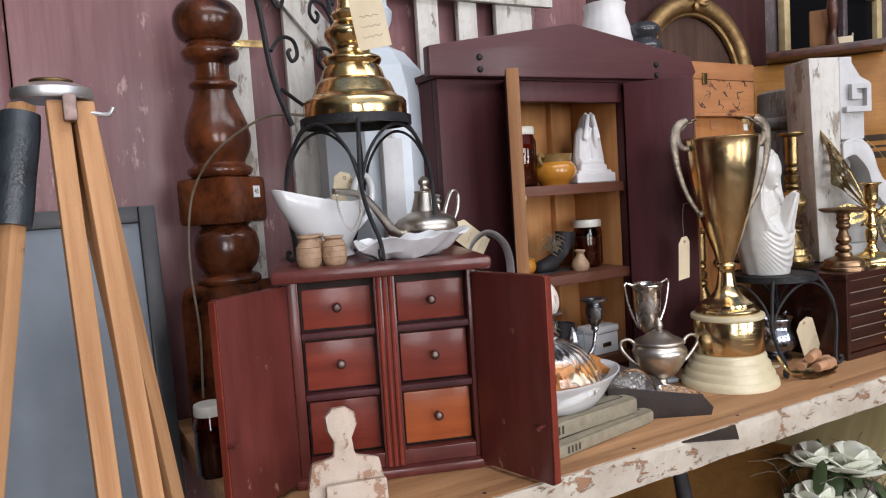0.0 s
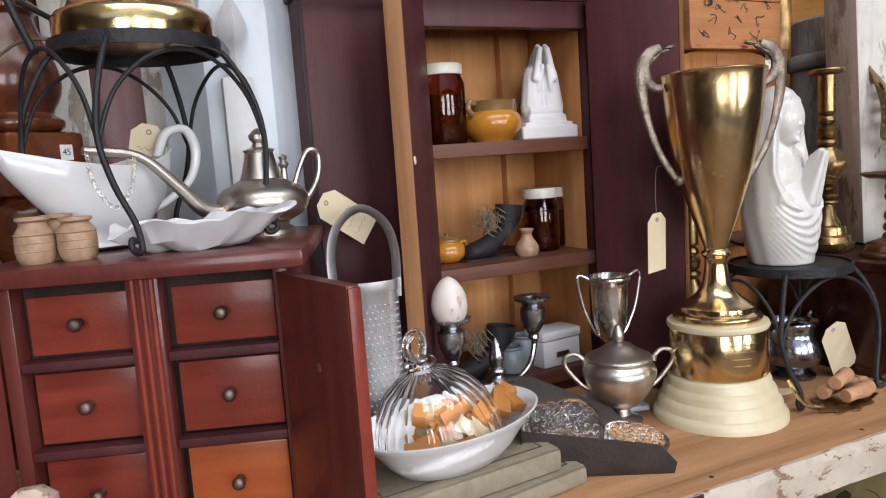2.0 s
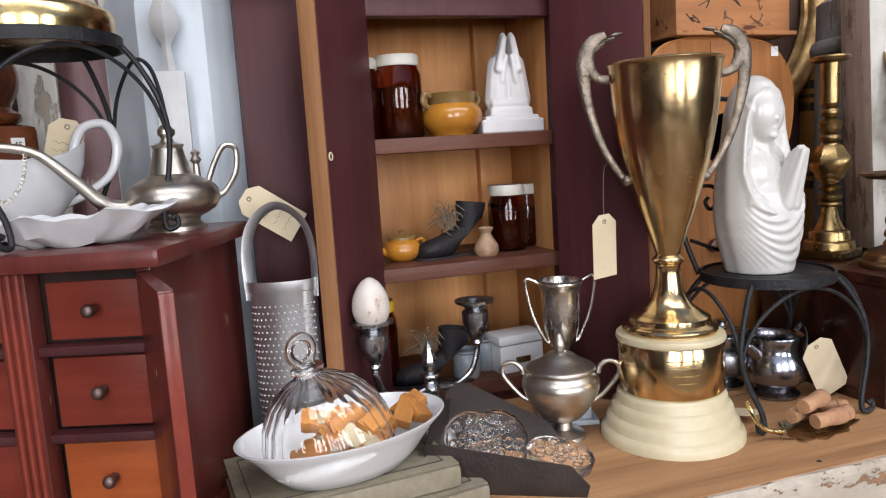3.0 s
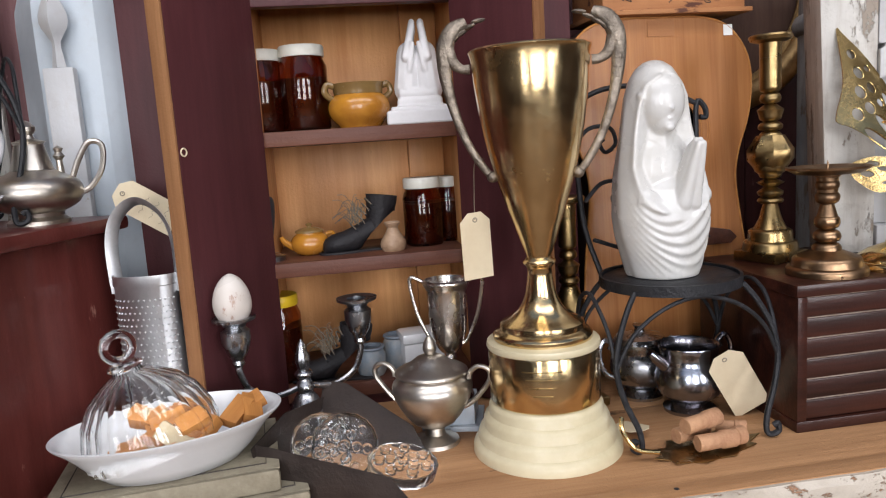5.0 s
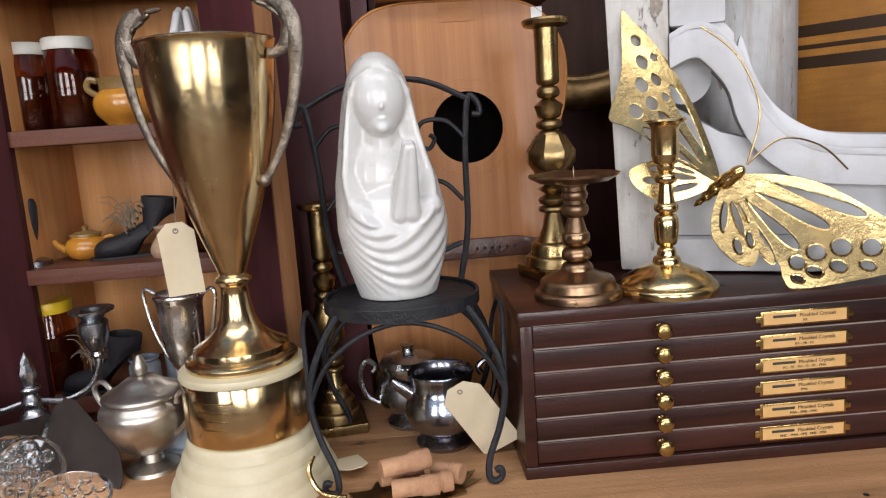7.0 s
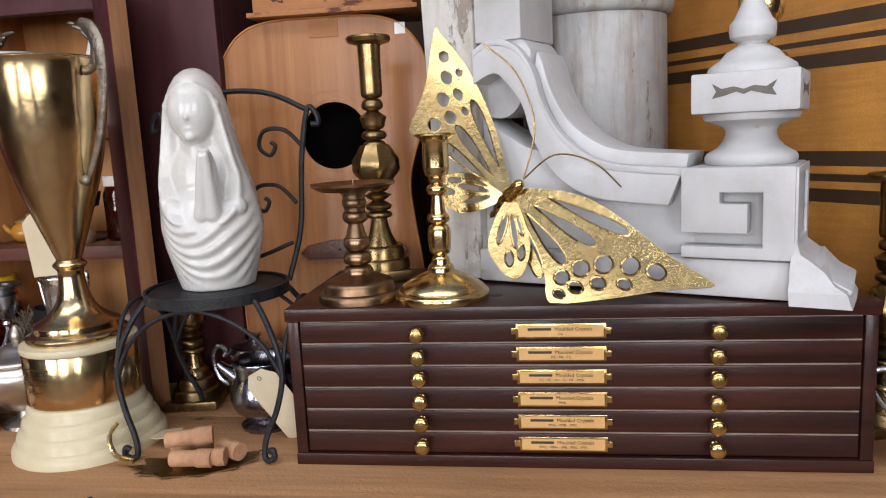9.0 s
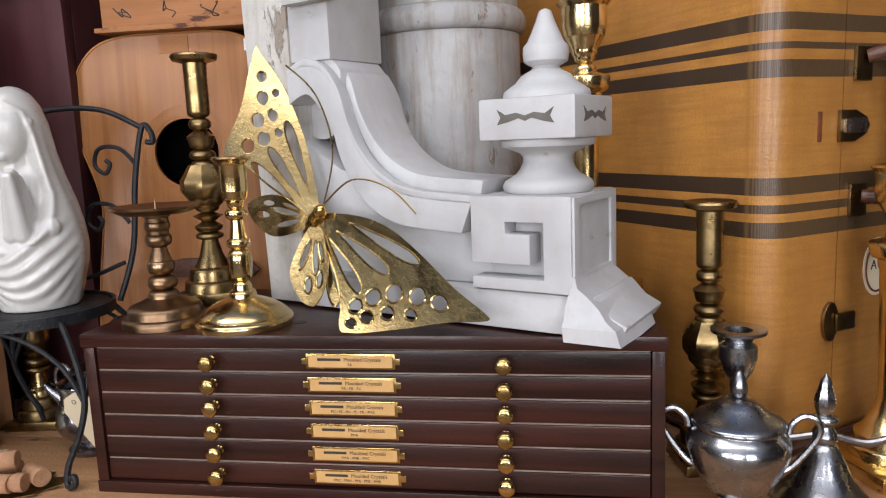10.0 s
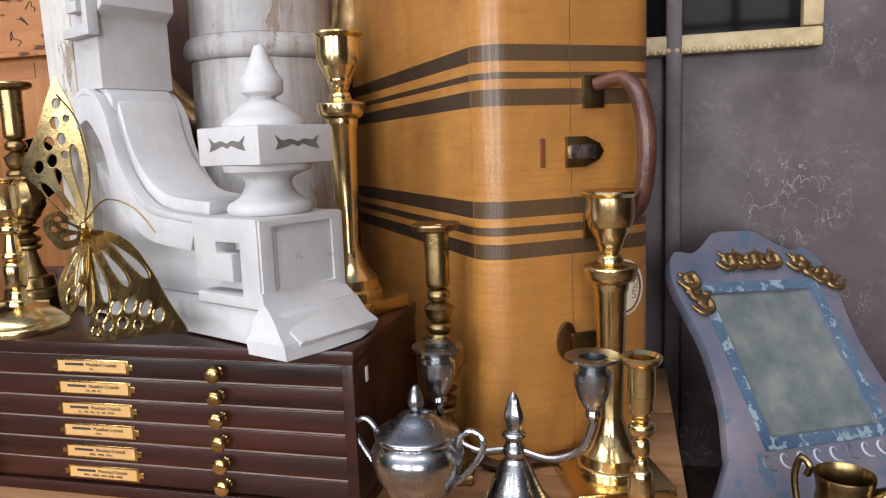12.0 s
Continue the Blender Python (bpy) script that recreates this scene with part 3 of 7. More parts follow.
part("inner_wall", box(ORR + 0.0005, ORR + 0.012, 0.019, 0.165, 0, HH, 0.001), PINE, hu, "raw pine lining")
part("corner_strip", box(ORR - 0.05, ORR, 0.148, 0.1645, FL, HH, 0.001), PINE, hu)
part("back_board", box(0.0185, HW - 0.0185, 0.1655, 0.18, 0, HH, 0.001), PINE, hu, "raw pine back with drips of stain")
part("top_board", box(-0.005, HW + 0.005, 0, 0.2, HH + 0.0003, HH + 0.012, 0.002), MAROON, hu)
for z, y0 in ((0.351, 0.004), (0.192, -0.003), (FL, -0.004)):
    part("shelf", box(OL + 0.0005, ORR - 0.0005, y0, 0.165, z - 0.018, z, 0.0015), SHELF_WOOD, hu, "brown shelf board with a worn lip")
part("plinth", box(OL + 0.0005, ORR - 0.0005, 0.004, 0.02, 0, FL - 0.0185, 0.001), MAROON, hu)
gable = [(-0.023, HH), (HW + 0.01, HH + 0.006), (HW + 0.027, HH + 0.02), (HW + 0.012, HH + 0.05), (0.262, HH + 0.096), (-0.023, HH + 0.046)]
ped = part("pediment", slab(gable, 0.02, 0.003, Matrix.Translation((0, -0.021, 0))), PEDIMENT, hu, "low gabled board with black bolts")
for x in (0.068, 0.455):
    for z in (HH + 0.012, HH + 0.031):
        part("bolt", blob(bmesh.new(), (x, -0.022, z), (0.0055, 0.004, 0.0055), 12, 8), IRON, ped)


def cupboard_door(hinge, turn, width):
    d = part("door", box(0, width, -0.02, 0, 0.002, 0.528, 0.002), MAROON, hu, "open maroon door with a bare pine edge")
    d.matrix_local = pose(hinge, 0.001, 0, 0, 0, turn)
    part("edge", box(width + 0.0003, width + 0.0035, -0.0195, -0.0005, 0.003, 0.527, 0.0005), RAW_EDGE, d, "bare pine door edge")
    return d


d1 = cupboard_door(OL + 0.003, 237, 0.139)
d2 = cupboard_door(ORR + 0.008, -50, 0.118)
part("knob_hole", tube([(0.133 + 0.004 * math.cos(a), 0.0005, 0.333 + 0.004 * math.sin(a)) for a in np.linspace(0, math.tau, 9)[:-1]], 0.0009, 6, 2, None, True), PAPER, d1)

# ---- flat drawer cabinet ----
cc = thing("crystal_cabinet", 1.25, 0.767, BENCH, 0.3, "low dark mahogany cabinet with six shallow drawers and brass knobs", "cabinet")
CW, CD, CH = 0.531, 0.2, 0.158
part("top_board", box(-0.002, CW + 0.002, -0.001, CD, CH - 0.013, CH, 0.002), CRYSTAL_WOOD, cc, "worn dark top")
part("side_panel", box(0, 0.011, 0.0005, CD - 0.001, 0.012, CH - 0.0132, 0.001), CRYSTAL_WOOD, cc)
part("side_panel", box(CW - 0.011, CW, 0.0005, CD - 0.001, 0.012, CH - 0.0132, 0.001), CRYSTAL_WOOD, cc)
part("base_board", box(-0.001, CW + 0.001, -0.0005, CD, 0, 0.0118, 0.0015), CRYSTAL_WOOD, cc)
part("back_panel", box(0.0115, CW - 0.0115, CD - 0.01, CD - 0.002, 0.012, CH - 0.0135, 0), DARK_WOOD, cc)
second = ("PMC - PMH - PMJ - PMS - PMR", "PMA - PMB - PMC", "PMA", "PC - PE - PH - PJ - PR - PMA", "PA - PB - PC", "PA")
step = (CH - 0.0135 - 0.0125) / 6
for k in range(6):
    z0, z1 = 0.0125 + k * step + 0.0008, 0.0125 + (k + 1) * step - 0.0012
    dr = part("drawer", box(0.0116, CW - 0.0116, 0.003, 0.18, z0, z1, 0.0012), CRYSTAL_WOOD, cc)
    part("trim_line", box(0.0117, CW - 0.0117, 0.0045, 0.006, z1 + 0.0001, z1 + 0.0014, 0), plain("pale_gap", (0.36, 0.29, 0.24), (0.24, 0.17, 0.13), 0.4) if k == 0 else bpy.data.materials["pale_gap"], dr)
    zc = (z0 + z1) / 2
    for kx in (0.127, 0.397):
        m = Matrix.Translation((kx, 0.0028, zc + random.uniform(-0.0006, 0.0006))) @ Matrix.Rotation(radians(90), 4, "X")
        part("knob", lathe([(0.0045, 0), (0.003, 0.002), (0.003, 0.006), (0.0072, 0.009), (0.0076, 0.012), (0.0055, 0.0145), (0, 0.0152)], 22, 3, None, (0, 0), True, 0, 0, m), LIGHT_BRASS, dr, "round brass knob")
    lx = 0.260
    holder = part("label_holder", slab([(-0.041, -0.007), (0.041, -0.007), (0.041, -0.003), (0.0455, -0.003), (0.0455, 0.003), (0.041, 0.003), (0.041, 0.007), (-0.041, 0.007), (-0.041, 0.003), (-0.0455, 0.003), (-0.0455, -0.003), (-0.041, -0.003)], 0.0012, 0.0004, Matrix.Translation((lx, 0.0017, zc))), LIGHT_BRASS, dr, "brass label frame")
    part("card", box(lx - 0.0385, lx + 0.0385, 0.0009, 0.0015, zc - 0.0053, zc + 0.0053, 0), LABEL_CARD, holder, "printed paper label")
    part("brand_bar", box(lx - 0.03, lx - 0.0085, 0.0006, 0.0008, zc + 0.0008, zc + 0.0032, 0), INK, holder)
    words("Moulded Crystals", 0.0048, holder, pose(lx + 0.0115, 0.0006, zc + 0.002, 90))
    words(second[k], 0.0035, holder, pose(lx, 0.0006, zc - 0.0027, 90))
part("paint_chip", box(CW + 0.0003, CW + 0.0012, 0.03, 0.036, CH - 0.038, CH - 0.024, 0.0003), WHITE_PAPER, cc)
for x in (0.2, 0.335):
    part("peg_hole", lathe([(0.006, CH - 0.001), (0.006, CH + 0.0005)], 14, 1, None, (x, 0.045)), IRON, cc)

# ---- white corbel with finial ----
co = thing("white_corbel", 1.380, 0.898, 1.092, -23, "white painted wooden bracket with scroll, fret and finial", "corbel")
CT = 0.098
part("back_post", slab([(0, 0), (0.052, 0), (0.052, 0.412), (-0.014, 0.412)], CT - 0.012, 0.003, Matrix.Translation((0, 0.006, 0))), WHITE_WOOD, co, "flaking end board")
part("foot_rail", slab([(0.0525, 0), (0.392, 0), (0.40, 0.012), (0.385, 0.02), (0.372, 0.034), (0.0525, 0.034)], CT, 0.003), CORBEL_WHITE, co)
part("inner_panel", slab([(0.0525, 0.0345), (0.27, 0.0345), (0.27, 0.1), (0.2, 0.11), (0.1, 0.14), (0.0525, 0.17)], CT - 0.03, 0.002, Matrix.Translation((0, 0.018, 0))), CORBEL_WHITE, co)
scroll = [Vector(p) for p in ((0.0525, 0, 0.235), (0.075, 0, 0.244), (0.1, 0, 0.236), (0.118, 0, 0.212), (0.128, 0, 0.18), (0.145, 0, 0.15), (0.17, 0, 0.128), (0.2, 0, 0.117), (0.262, 0, 0.112))]
top_line = smooth_path(scroll, 5)
under = smooth_path([p + Vector((-0.012 if i > 1 else 0, 0, -0.03)) for i, p in enumerate(scroll)], 5)
bm = slab([(p.x, p.z) for p in top_line] + [(max(p.x, 0.0525), p.z) for p in reversed(under)], CT, 0.002)
part("scroll_board", bm, CORBEL_WHITE, co, "S-curved scroll board")
bm = slab([(p.x, p.z + 0.004) for p in top_line] + [(p.x, p.z - 0.004) for p in reversed(top_line)], 0.012, 0.001)
bm2 = slab([(p.x, p.z + 0.004) for p in top_line] + [(p.x, p.z - 0.004) for p in reversed(top_line)], 0.012, 0.001, Matrix.Translation((0, CT - 0.012, 0)))
part("scroll_lip", bm, CORBEL_WHITE, co)
part("scroll_lip", bm2, CORBEL_WHITE, co)
inner = [p for p in top_line if p.x > 0.113]
part("step_board", slab([(p.x + 0.003, p.z + 0.016) for p in inner] + [(p.x, p.z + 0.001) for p in reversed(inner)], CT - 0.03, 0.0015, Matrix.Translation((0, 0.015, 0))), CORBEL_WHITE, co, "raised inner step of the scroll")
part("step_block", slab([(p.x + 0.001, p.z + 0.012) for p in top_line if 0.058 < p.x < 0.113] + [(0.112, 0.21), (0.058, 0.225)], CT - 0.024, 0.002, Matrix.Translation((0, 0.012, 0))), CORBEL_WHITE, co)
bm = lathe([(0.0, -0.006), (0.023, -0.006), (0.026, -0.002), (0.026, CT - 0.02)], 28, 1, None, (0, 0), True, 0, 0, Matrix.Translation((0.066, CT + 0.014, 0.196)) @ Matrix.Rotation(radians(90), 4, "X"))
part("roundel", bm, CORBEL_WHITE, co, "turned roundel in the bracket's side")
# upper back with recess
part("upper_post", slab([(0.0525, 0.246), (0.105, 0.246), (0.105, 0.32), (0.12, 0.33), (0.12, 0.36), (0.098, 0.372), (0.08, 0.4), (0.08, 0.412), (0.0525, 0.412)], CT - 0.014, 0.003, Matrix.Translation((0, 0.007, 0))), CORBEL_WHITE, co)
part("upper_key", slab([(0.058, 0.3), (0.112, 0.3), (0.112, 0.356), (0.07, 0.356), (0.07, 0.325), (0.092, 0.325), (0.092, 0.336), (0.081, 0.336), (0.081, 0.346), (0.102, 0.346), (0.102, 0.311), (0.058, 0.311)], 0.012, 0.001, Matrix.Translation((0, -0.0055, 0))), CORBEL_WHITE, co, "small Greek key fret")
# fretted plinth block
FX0, FX1 = 0.262, 0.355
key = [(FX0, 0.0355), (FX1, 0.0355), (FX1, 0.116), (FX0, 0.116), (FX0, 0.058), (FX0 + 0.056, 0.058), (FX0 + 0.056, 0.084), (FX0 + 0.033, 0.084), (FX0 + 0.033, 0.094), (FX0 + 0.068, 0.094), (FX0 + 0.068, 0.046), (FX0, 0.046)]
plinth = part("plinth", slab(key, 0.022, 0.0015, Matrix.Translation((0, -0.004, 0))), CORBEL_WHITE, co, "block with a Greek key fret")
part("plinth_core", box(FX0 + 0.002, FX1 - 0.001, 0.0185, CT + 0.002, 0.036, 0.1158, 0.002), CORBEL_WHITE, co)
part("plinth_side_frame", slab([(0, 0.037), (0.1, 0.037), (0.1, 0.115), (0, 0.115)], 0.003, 0.001, Matrix.Translation((FX1 - 0.0008, -0.002, 0)) @ Matrix.Rotation(radians(90), 4, "Z") @ Matrix.Diagonal((1, -1, 1, 1)), [[(0.014, 0.05), (0.086, 0.05), (0.086, 0.108), (0.014, 0.108)]]), CORBEL_WHITE, co)
rings = []
for off, z in ((0.0, 0.05), (0.004, 0.042), (0.012, 0.036), (0.024, 0.028), (0.03, 0.018), (0.04, 0.012), (0.046, 0.0)):
    jag = lambda k: 0.004 * noise.noise(Vector((k * 5.3, z * 80, 1)))
    rings.append([Vector((FX1 - 0.002, -0.003 - off * 0.4 + jag(1), z)), Vector((FX1 + off + jag(2), -0.003 - off * 0.3, z)), Vector((FX1 + off + jag(5), 0.03, z)), Vector((FX1 + off + jag(3), CT * 0.7, z)), Vector((FX1 + off * 0.8 + jag(4), CT, z)), Vector((FX1 - 0.002, CT, z))])
part("moulded_foot", roughen(skin(bmesh.new(), rings[::-1]), 0.0015, 60), CORBEL_WHITE, co, "broken moulding with a rough edge")
fx, fy = FX0 + 0.05, CT / 2
part("finial_base", lathe([(0.038, 0.1162), (0.04, 0.12), (0.038, 0.126), (0.028, 0.132), (0.022, 0.142), (0.024, 0.15), (0.04, 0.156), (0.041, 0.162)], 36, 2, None, (fx, fy)), CORBEL_WHITE, co)
blk = part("finial_block", box(fx - 0.044, fx + 0.044, fy - 0.044, fy + 0.044, 0.1622, 0.197, 0.0025), CORBEL_WHITE, co, "square block with carved leaf slots")
leafy = [(-0.026, 0.007), (-0.018, 0.002), (-0.008, 0.0035), (0, 0.001), (0.008, 0.0035), (0.018, 0.002), (0.026, 0.007), (0.0225, 0.0), (0.026, -0.006), (0.016, -0.004), (0.006, -0.001), (0, -0.0035), (-0.006, -0.001), (-0.016, -0.004), (-0.026, -0.006), (-0.0225, 0)]
# flat dark leaf shapes stand in for the shade in the carved slots
for k in range(4):
    m = Matrix.Translation((fx, fy, 0.181)) @ Matrix.Rotation(radians(90 * k), 4, "Z") @ Matrix.Translation((0, -0.0444, 0))
    part("slot", slab(leafy, 0.001, 0, m), plain("slot_shade", (0.1, 0.09, 0.08), (0.16, 0.15, 0.13), 0.8) if k == 0 else bpy.data.materials["slot_shade"], blk)
part("finial", lathe([(0.038, 0.1972), (0.037, 0.203), (0.027, 0.21), (0.022, 0.216), (0.013, 0.221), (0.0125, 0.224), (0.019, 0.228), (0.0195, 0.24), (0.016, 0.244), (0.008, 0.262), (0.005, 0.27), (0, 0.272)], 32, 2, None, (fx, fy)), CORBEL_WHITE, co)

# ---- white column behind ----
cl = thing("wooden_column", 1.562, 1.066, BENCH, 0, "round wooden column with flaking grey-white paint", "column")
part("shaft", lathe([(0.09, 0), (0.09, 0.02), (0.0885, 0.444)], 64), COLUMN_PAINT, cl)
part("ring", lathe([(0.0885, 0.4445), (0.094, 0.448), (0.0965, 0.456), (0.0965, 0.462), (0.093, 0.47), (0.0885, 0.473)], 64, 2), COLUMN_PAINT, cl, "moulded collar showing bare wood")
part("upper_shaft", lathe([(0.0875, 0.4735), (0.0865, 0.53), (0.08, 0.535)], 64), COLUMN_PAINT, cl)

# ---- suitcase on end ----
su = thing("suitcase", 1.884, 0.868, BENCH + 0.004, 35.3, "tan canvas suitcase with dark stripes standing on end", "suitcase")
SW, SL, SH, SR = 0.2, 0.5, 0.62, 0.03


def rounded(w, l, r, inset=0.0, n=7):
    out = []
    for cx, cy, a0 in ((w - r, l - r, 0), (r, l - r, 90), (r, r, 180), (w - r, r, 270)):
        for k in range(n):
            a = radians(a0 + 90 * k / (n - 1))
            out.append((cx + (r - inset) * math.cos(a), cy + (r - inset) * math.sin(a)))
    return out


def case_half(x0, x1):
    rings = []
    for k in range(6):
        a = radians(90 * k / 5)
        ins = 0.02 * (1 - math.sin(a))
        rings.append([Vector((x, y, 0.02 - 0.02 * math.cos(a))) for x, y in rounded(SW, SL, SR, ins)])
    for k in range(6):
        a = radians(90 * k / 5)
        ins = 0.02 * (1 - math.cos(a))
        rings.append([Vector((x, y, SH - 0.02 + 0.02 * math.sin(a))) for x, y in rounded(SW, SL, SR, ins)])
    bm = skin(bmesh.new(), rings)
    for lim, nrm in ((x0, -1), (x1, 1)):
        bmesh.ops.bisect_plane(bm, geom=bm.verts[:] + bm.edges[:] + bm.faces[:], plane_co=(lim, 0, 0), plane_no=(nrm, 0, 0), clear_outer=True)
    return bm


part("base_shell", case_half(-0.01, 0.0952), CANVAS, su, "striped canvas body")
part("lid_shell", case_half(0.0958, 0.3), CANVAS, su, "striped canvas lid")
part("seam", tube([(0.0955, 0.0022, 0.02), (0.0955, 0.0022, SH - 0.02)], 0.0016, 6, 1), RAW_EDGE, su, "worn seam")
hd = part("handle", tube([(0.12, -0.006, 0.382), (0.135, -0.03, 0.386), (0.14, -0.05, 0.365), (0.142, -0.058, 0.32), (0.14, -0.05, 0.27), (0.135, -0.03, 0.25), (0.12, -0.006, 0.25)], [0.0065, 0.0075, 0.0088, 0.0092, 0.0088, 0.0075, 0.0065], 14, 6), LEATHER_HANDLE, su, "scuffed oxblood leather handle")
for z in (0.372, 0.242):
    part("handle_plate", box(0.108, 0.132, -0.004, 0.0005, z - 0.012, z + 0.02, 0.0015), OLD_BRASS, hd)
lk = part("lock", slab([(0, -0.015), (0.022, -0.015), (0.038, -0.008), (0.043, 0), (0.038, 0.008), (0.022, 0.015), (0, 0.015)], 0.004, 0.001, Matrix.Translation((0.088, -0.0045, 0.318))), OLD_BRASS, su, "tarnished shield-shaped lock")
part("hasp", box(0.09, 0.12, -0.009, -0.0046, 0.311, 0.325, 0.002), SILVER, lk)
part("lock_stain", box(0.061, 0.066, -0.0012, 0.0005, 0.304, 0.332, 0.0004), plain("rust_red", (0.17, 0.045, 0.018), (0.1, 0.03, 0.015), 0.6), su)
lk2 = part("latch", slab([(x * 0.011, z * 0.02) for x, z in [(math.cos(a), math.sin(a)) for a in np.linspace(0, math.tau, 17)[:-1]]], 0.004, 0.001, Matrix.Translation((0.086, -0.0045, 0.128))), OLD_BRASS, su, "oval latch plate")
part("latch_loop", box(0.09, 0.118, -0.008, -0.0046, 0.118, 0.136, 0.002), OLD_BRASS, lk2)
stk = part("sticker", slab([(0.022 * math.cos(a), 0.03 * math.sin(a)) for a in np.linspace(0, math.tau, 25)[:-1]], 0.0006, 0, Matrix.Translation((0.158, -0.0009, 0.175))), PAPER, su, "round cream travel sticker")
part("sticker_ring", tube([(0.158 + 0.018 * math.cos(a), -0.0012, 0.175 + 0.0255 * math.sin(a)) for a in np.linspace(0, math.tau, 17)[:-1]], 0.0012, 5, 2, None, True), bpy.data.materials["rust_red"], stk)
words("A", 0.014, stk, pose(0.152, -0.0012, 0.177, 90), bpy.data.materials["black_ink"])
words("UTSCH", 0.008, stk, pose(0.1705, -0.0012, 0.175, 90) @ Matrix.Rotation(radians(82), 4, "Z"), bpy.data.materials["black_ink"])
part("base_binding", case_half(-0.01, 0.3), LEATHER_HANDLE, su, "dark red bound bottom edge").matrix_local = Matrix.Translation((-0.0015, -0.0015, -0.0005)) @ Matrix.Diagonal((1.015, 1.006, 0.017, 1))

# ---- helpers for loose things ----


def sculpt(ob, voxel=0.0022, smooth=6):
    r = ob.modifiers.new("merge", "REMESH")
    r.mode, r.voxel_size, r.use_smooth_shade = "VOXEL", voxel, True
    s = ob.modifiers.new("soften", "SMOOTH")
    s.factor, s.iterations = 0.5, smooth
    return ob


def capsule(bm, a, b, r0, r1, seg=10):
    a, b = Vector(a), Vector(b)
    tube([a, a.lerp(b, 0.5), b], [r0, (r0 + r1) / 2, r1], seg, 2, bm)
    blob(bm, a, (r0, r0, r0), 10, 7)
    blob(bm, b, (r1, r1, r1), 10, 7)


def tag(x, y, z, turn, tilt, w, h, label, string=None, ink=True, hang=True):
    """A manila shipping tag; its hole end is at the origin and it hangs down z."""
    t = thing("price_tag", x, y, z, turn, label, "price tag", "price tags", tilt)
    c = w * 0.28
    part("card", slab([(-w / 2 + c, 0.008), (w / 2 - c, 0.008), (w / 2, 0.008 - c), (w / 2, -h + 0.008), (-w / 2, -h + 0.008), (-w / 2, 0.008 - c)], 0.0006, 0), PAPER, t)
    part("eyelet", tube([(0.0022 * math.cos(a), -0.0003, 0.0022 * math.sin(a)) for a in np.linspace(0, math.tau, 9)[:-1]], 0.0007, 6, 2, None, True), GREY_INK, t)
    if ink:
        for k in range(3):
            part("writing", tube([(-w * 0.3 + w * 0.6 * i / 8, -0.0003, -h * (0.35 + 0.17 * k) + 0.0015 * math.sin(i * 2.3 + k)) for i in range(9)], 0.0003, 4, 2), GREY_INK, t)
    if string:
        part("string", tube([(0, 0, 0), *string], 0.0005, 5, 5), STRAW, t)
    return t


def turned(profile):
    """Round every ring of a turned profile into a bead that meets its neighbour in a crisp groove."""
    slim = list(profile)
    for k in range(1, len(profile) - 1):
        if profile[k][0] < profile[k - 1][0] and profile[k][0] < profile[k + 1][0]:
            slim[k] = (profile[k][0] * 0.76, profile[k][1])
    profile = slim
    out = [profile[0]]
    for (r0, z0), (r1, z1) in zip(profile, profile[1:]):
        if 0.002 < abs(r1 - r0) < 0.008 and 0.003 < z1 - z0 < 0.012:
            for u in (0.3, 0.6, 0.85):
                bulge = math.sqrt(1 - (1 - u) ** 2) if r1 > r0 else math.sqrt(1 - u * u)
                r = r0 + (r1 - r0) * bulge if r1 > r0 else r1 + (r0 - r1) * bulge
                out.append((r, z0 + (z1 - z0) * u))
        out.append((r1, z1))
    return out


def candlestick(name, x, y, z, profile, material, label, turn=0.0, square=0.0, scale=1.0, n=1, octagon=None, group=""):
    """profile: (radius, height) from the foot up to the socket's lip."""
    t = thing(name, x, y, z, turn, label, "candlestick", group)
    if square:
        part("foot", box(-square, square, -square, square, 0, profile[0][1] - 0.0003, 0.002), material, t)
        for sx in (-1, 1):
            for sy in (-1, 1):
                part("foot_pad", lathe([(0.004, -0.0), (0.005, 0.003)], 10, 1, None, (sx * (square - 0.004), sy * (square - 0.004))), material, t)
    top = profile[-1]
    cut = len(profile) - 5
    part("stem", lathe(turned(profile[:cut + 1]), 36, n), material, t)
    a, b = profile[cut]
    outer = profile[cut:]
    inner = [(top[0] - 0.0015, top[1] + 0.0008), (0.011 if top[0] > 0.012 else top[0] * 0.6, top[1] - 0.002), (0.010, top[1] - 0.02), (0, top[1] - 0.02)]
    part("socket", lathe([(r, h + 0.0002) for r, h in outer] + inner, 36, 1), material, t)
    if octagon:
        r, z0, z1 = octagon
        part("faceted_knop", lathe([(r * 0.55, z0), (r, z0 + (z1 - z0) * 0.35), (r, z0 + (z1 - z0) * 0.62), (r * 0.6, z1)], 8, 1), material, t)
    return t


# ---- big trophy ----
tr = thing("trophy_cup", 0.994, 0.817, BENCH, -18, "tall gilt two-handled trophy cup on a stepped ivory base", "trophy")
tr.scale = (1.02, 1.02, 1.01)
part("plinth", lathe([(r - 0.006 * k, z + 0.01375 * k) for k in range(4) for r, z in ((0.0770, 0.0), (0.0768, 0.0068), (0.0752, 0.0105), (0.0725, 0.0127), (0.0711, 0.0135))] + [(0.052, 0.055)], 72), IVORY, tr, "ridged ivory bakelite base")
part("band", lathe([(0.0555, 0.0552), (0.0565, 0.057), (0.0565, 0.108), (0.0555, 0.11)], 72), TROPHY_BRASS, tr, "gilt band with a worn inscription")
part("collar", lathe([(0.0568, 0.1102), (0.058, 0.113), (0.057, 0.117), (0.05, 0.119)], 72), IVORY, tr, "ivory collar")
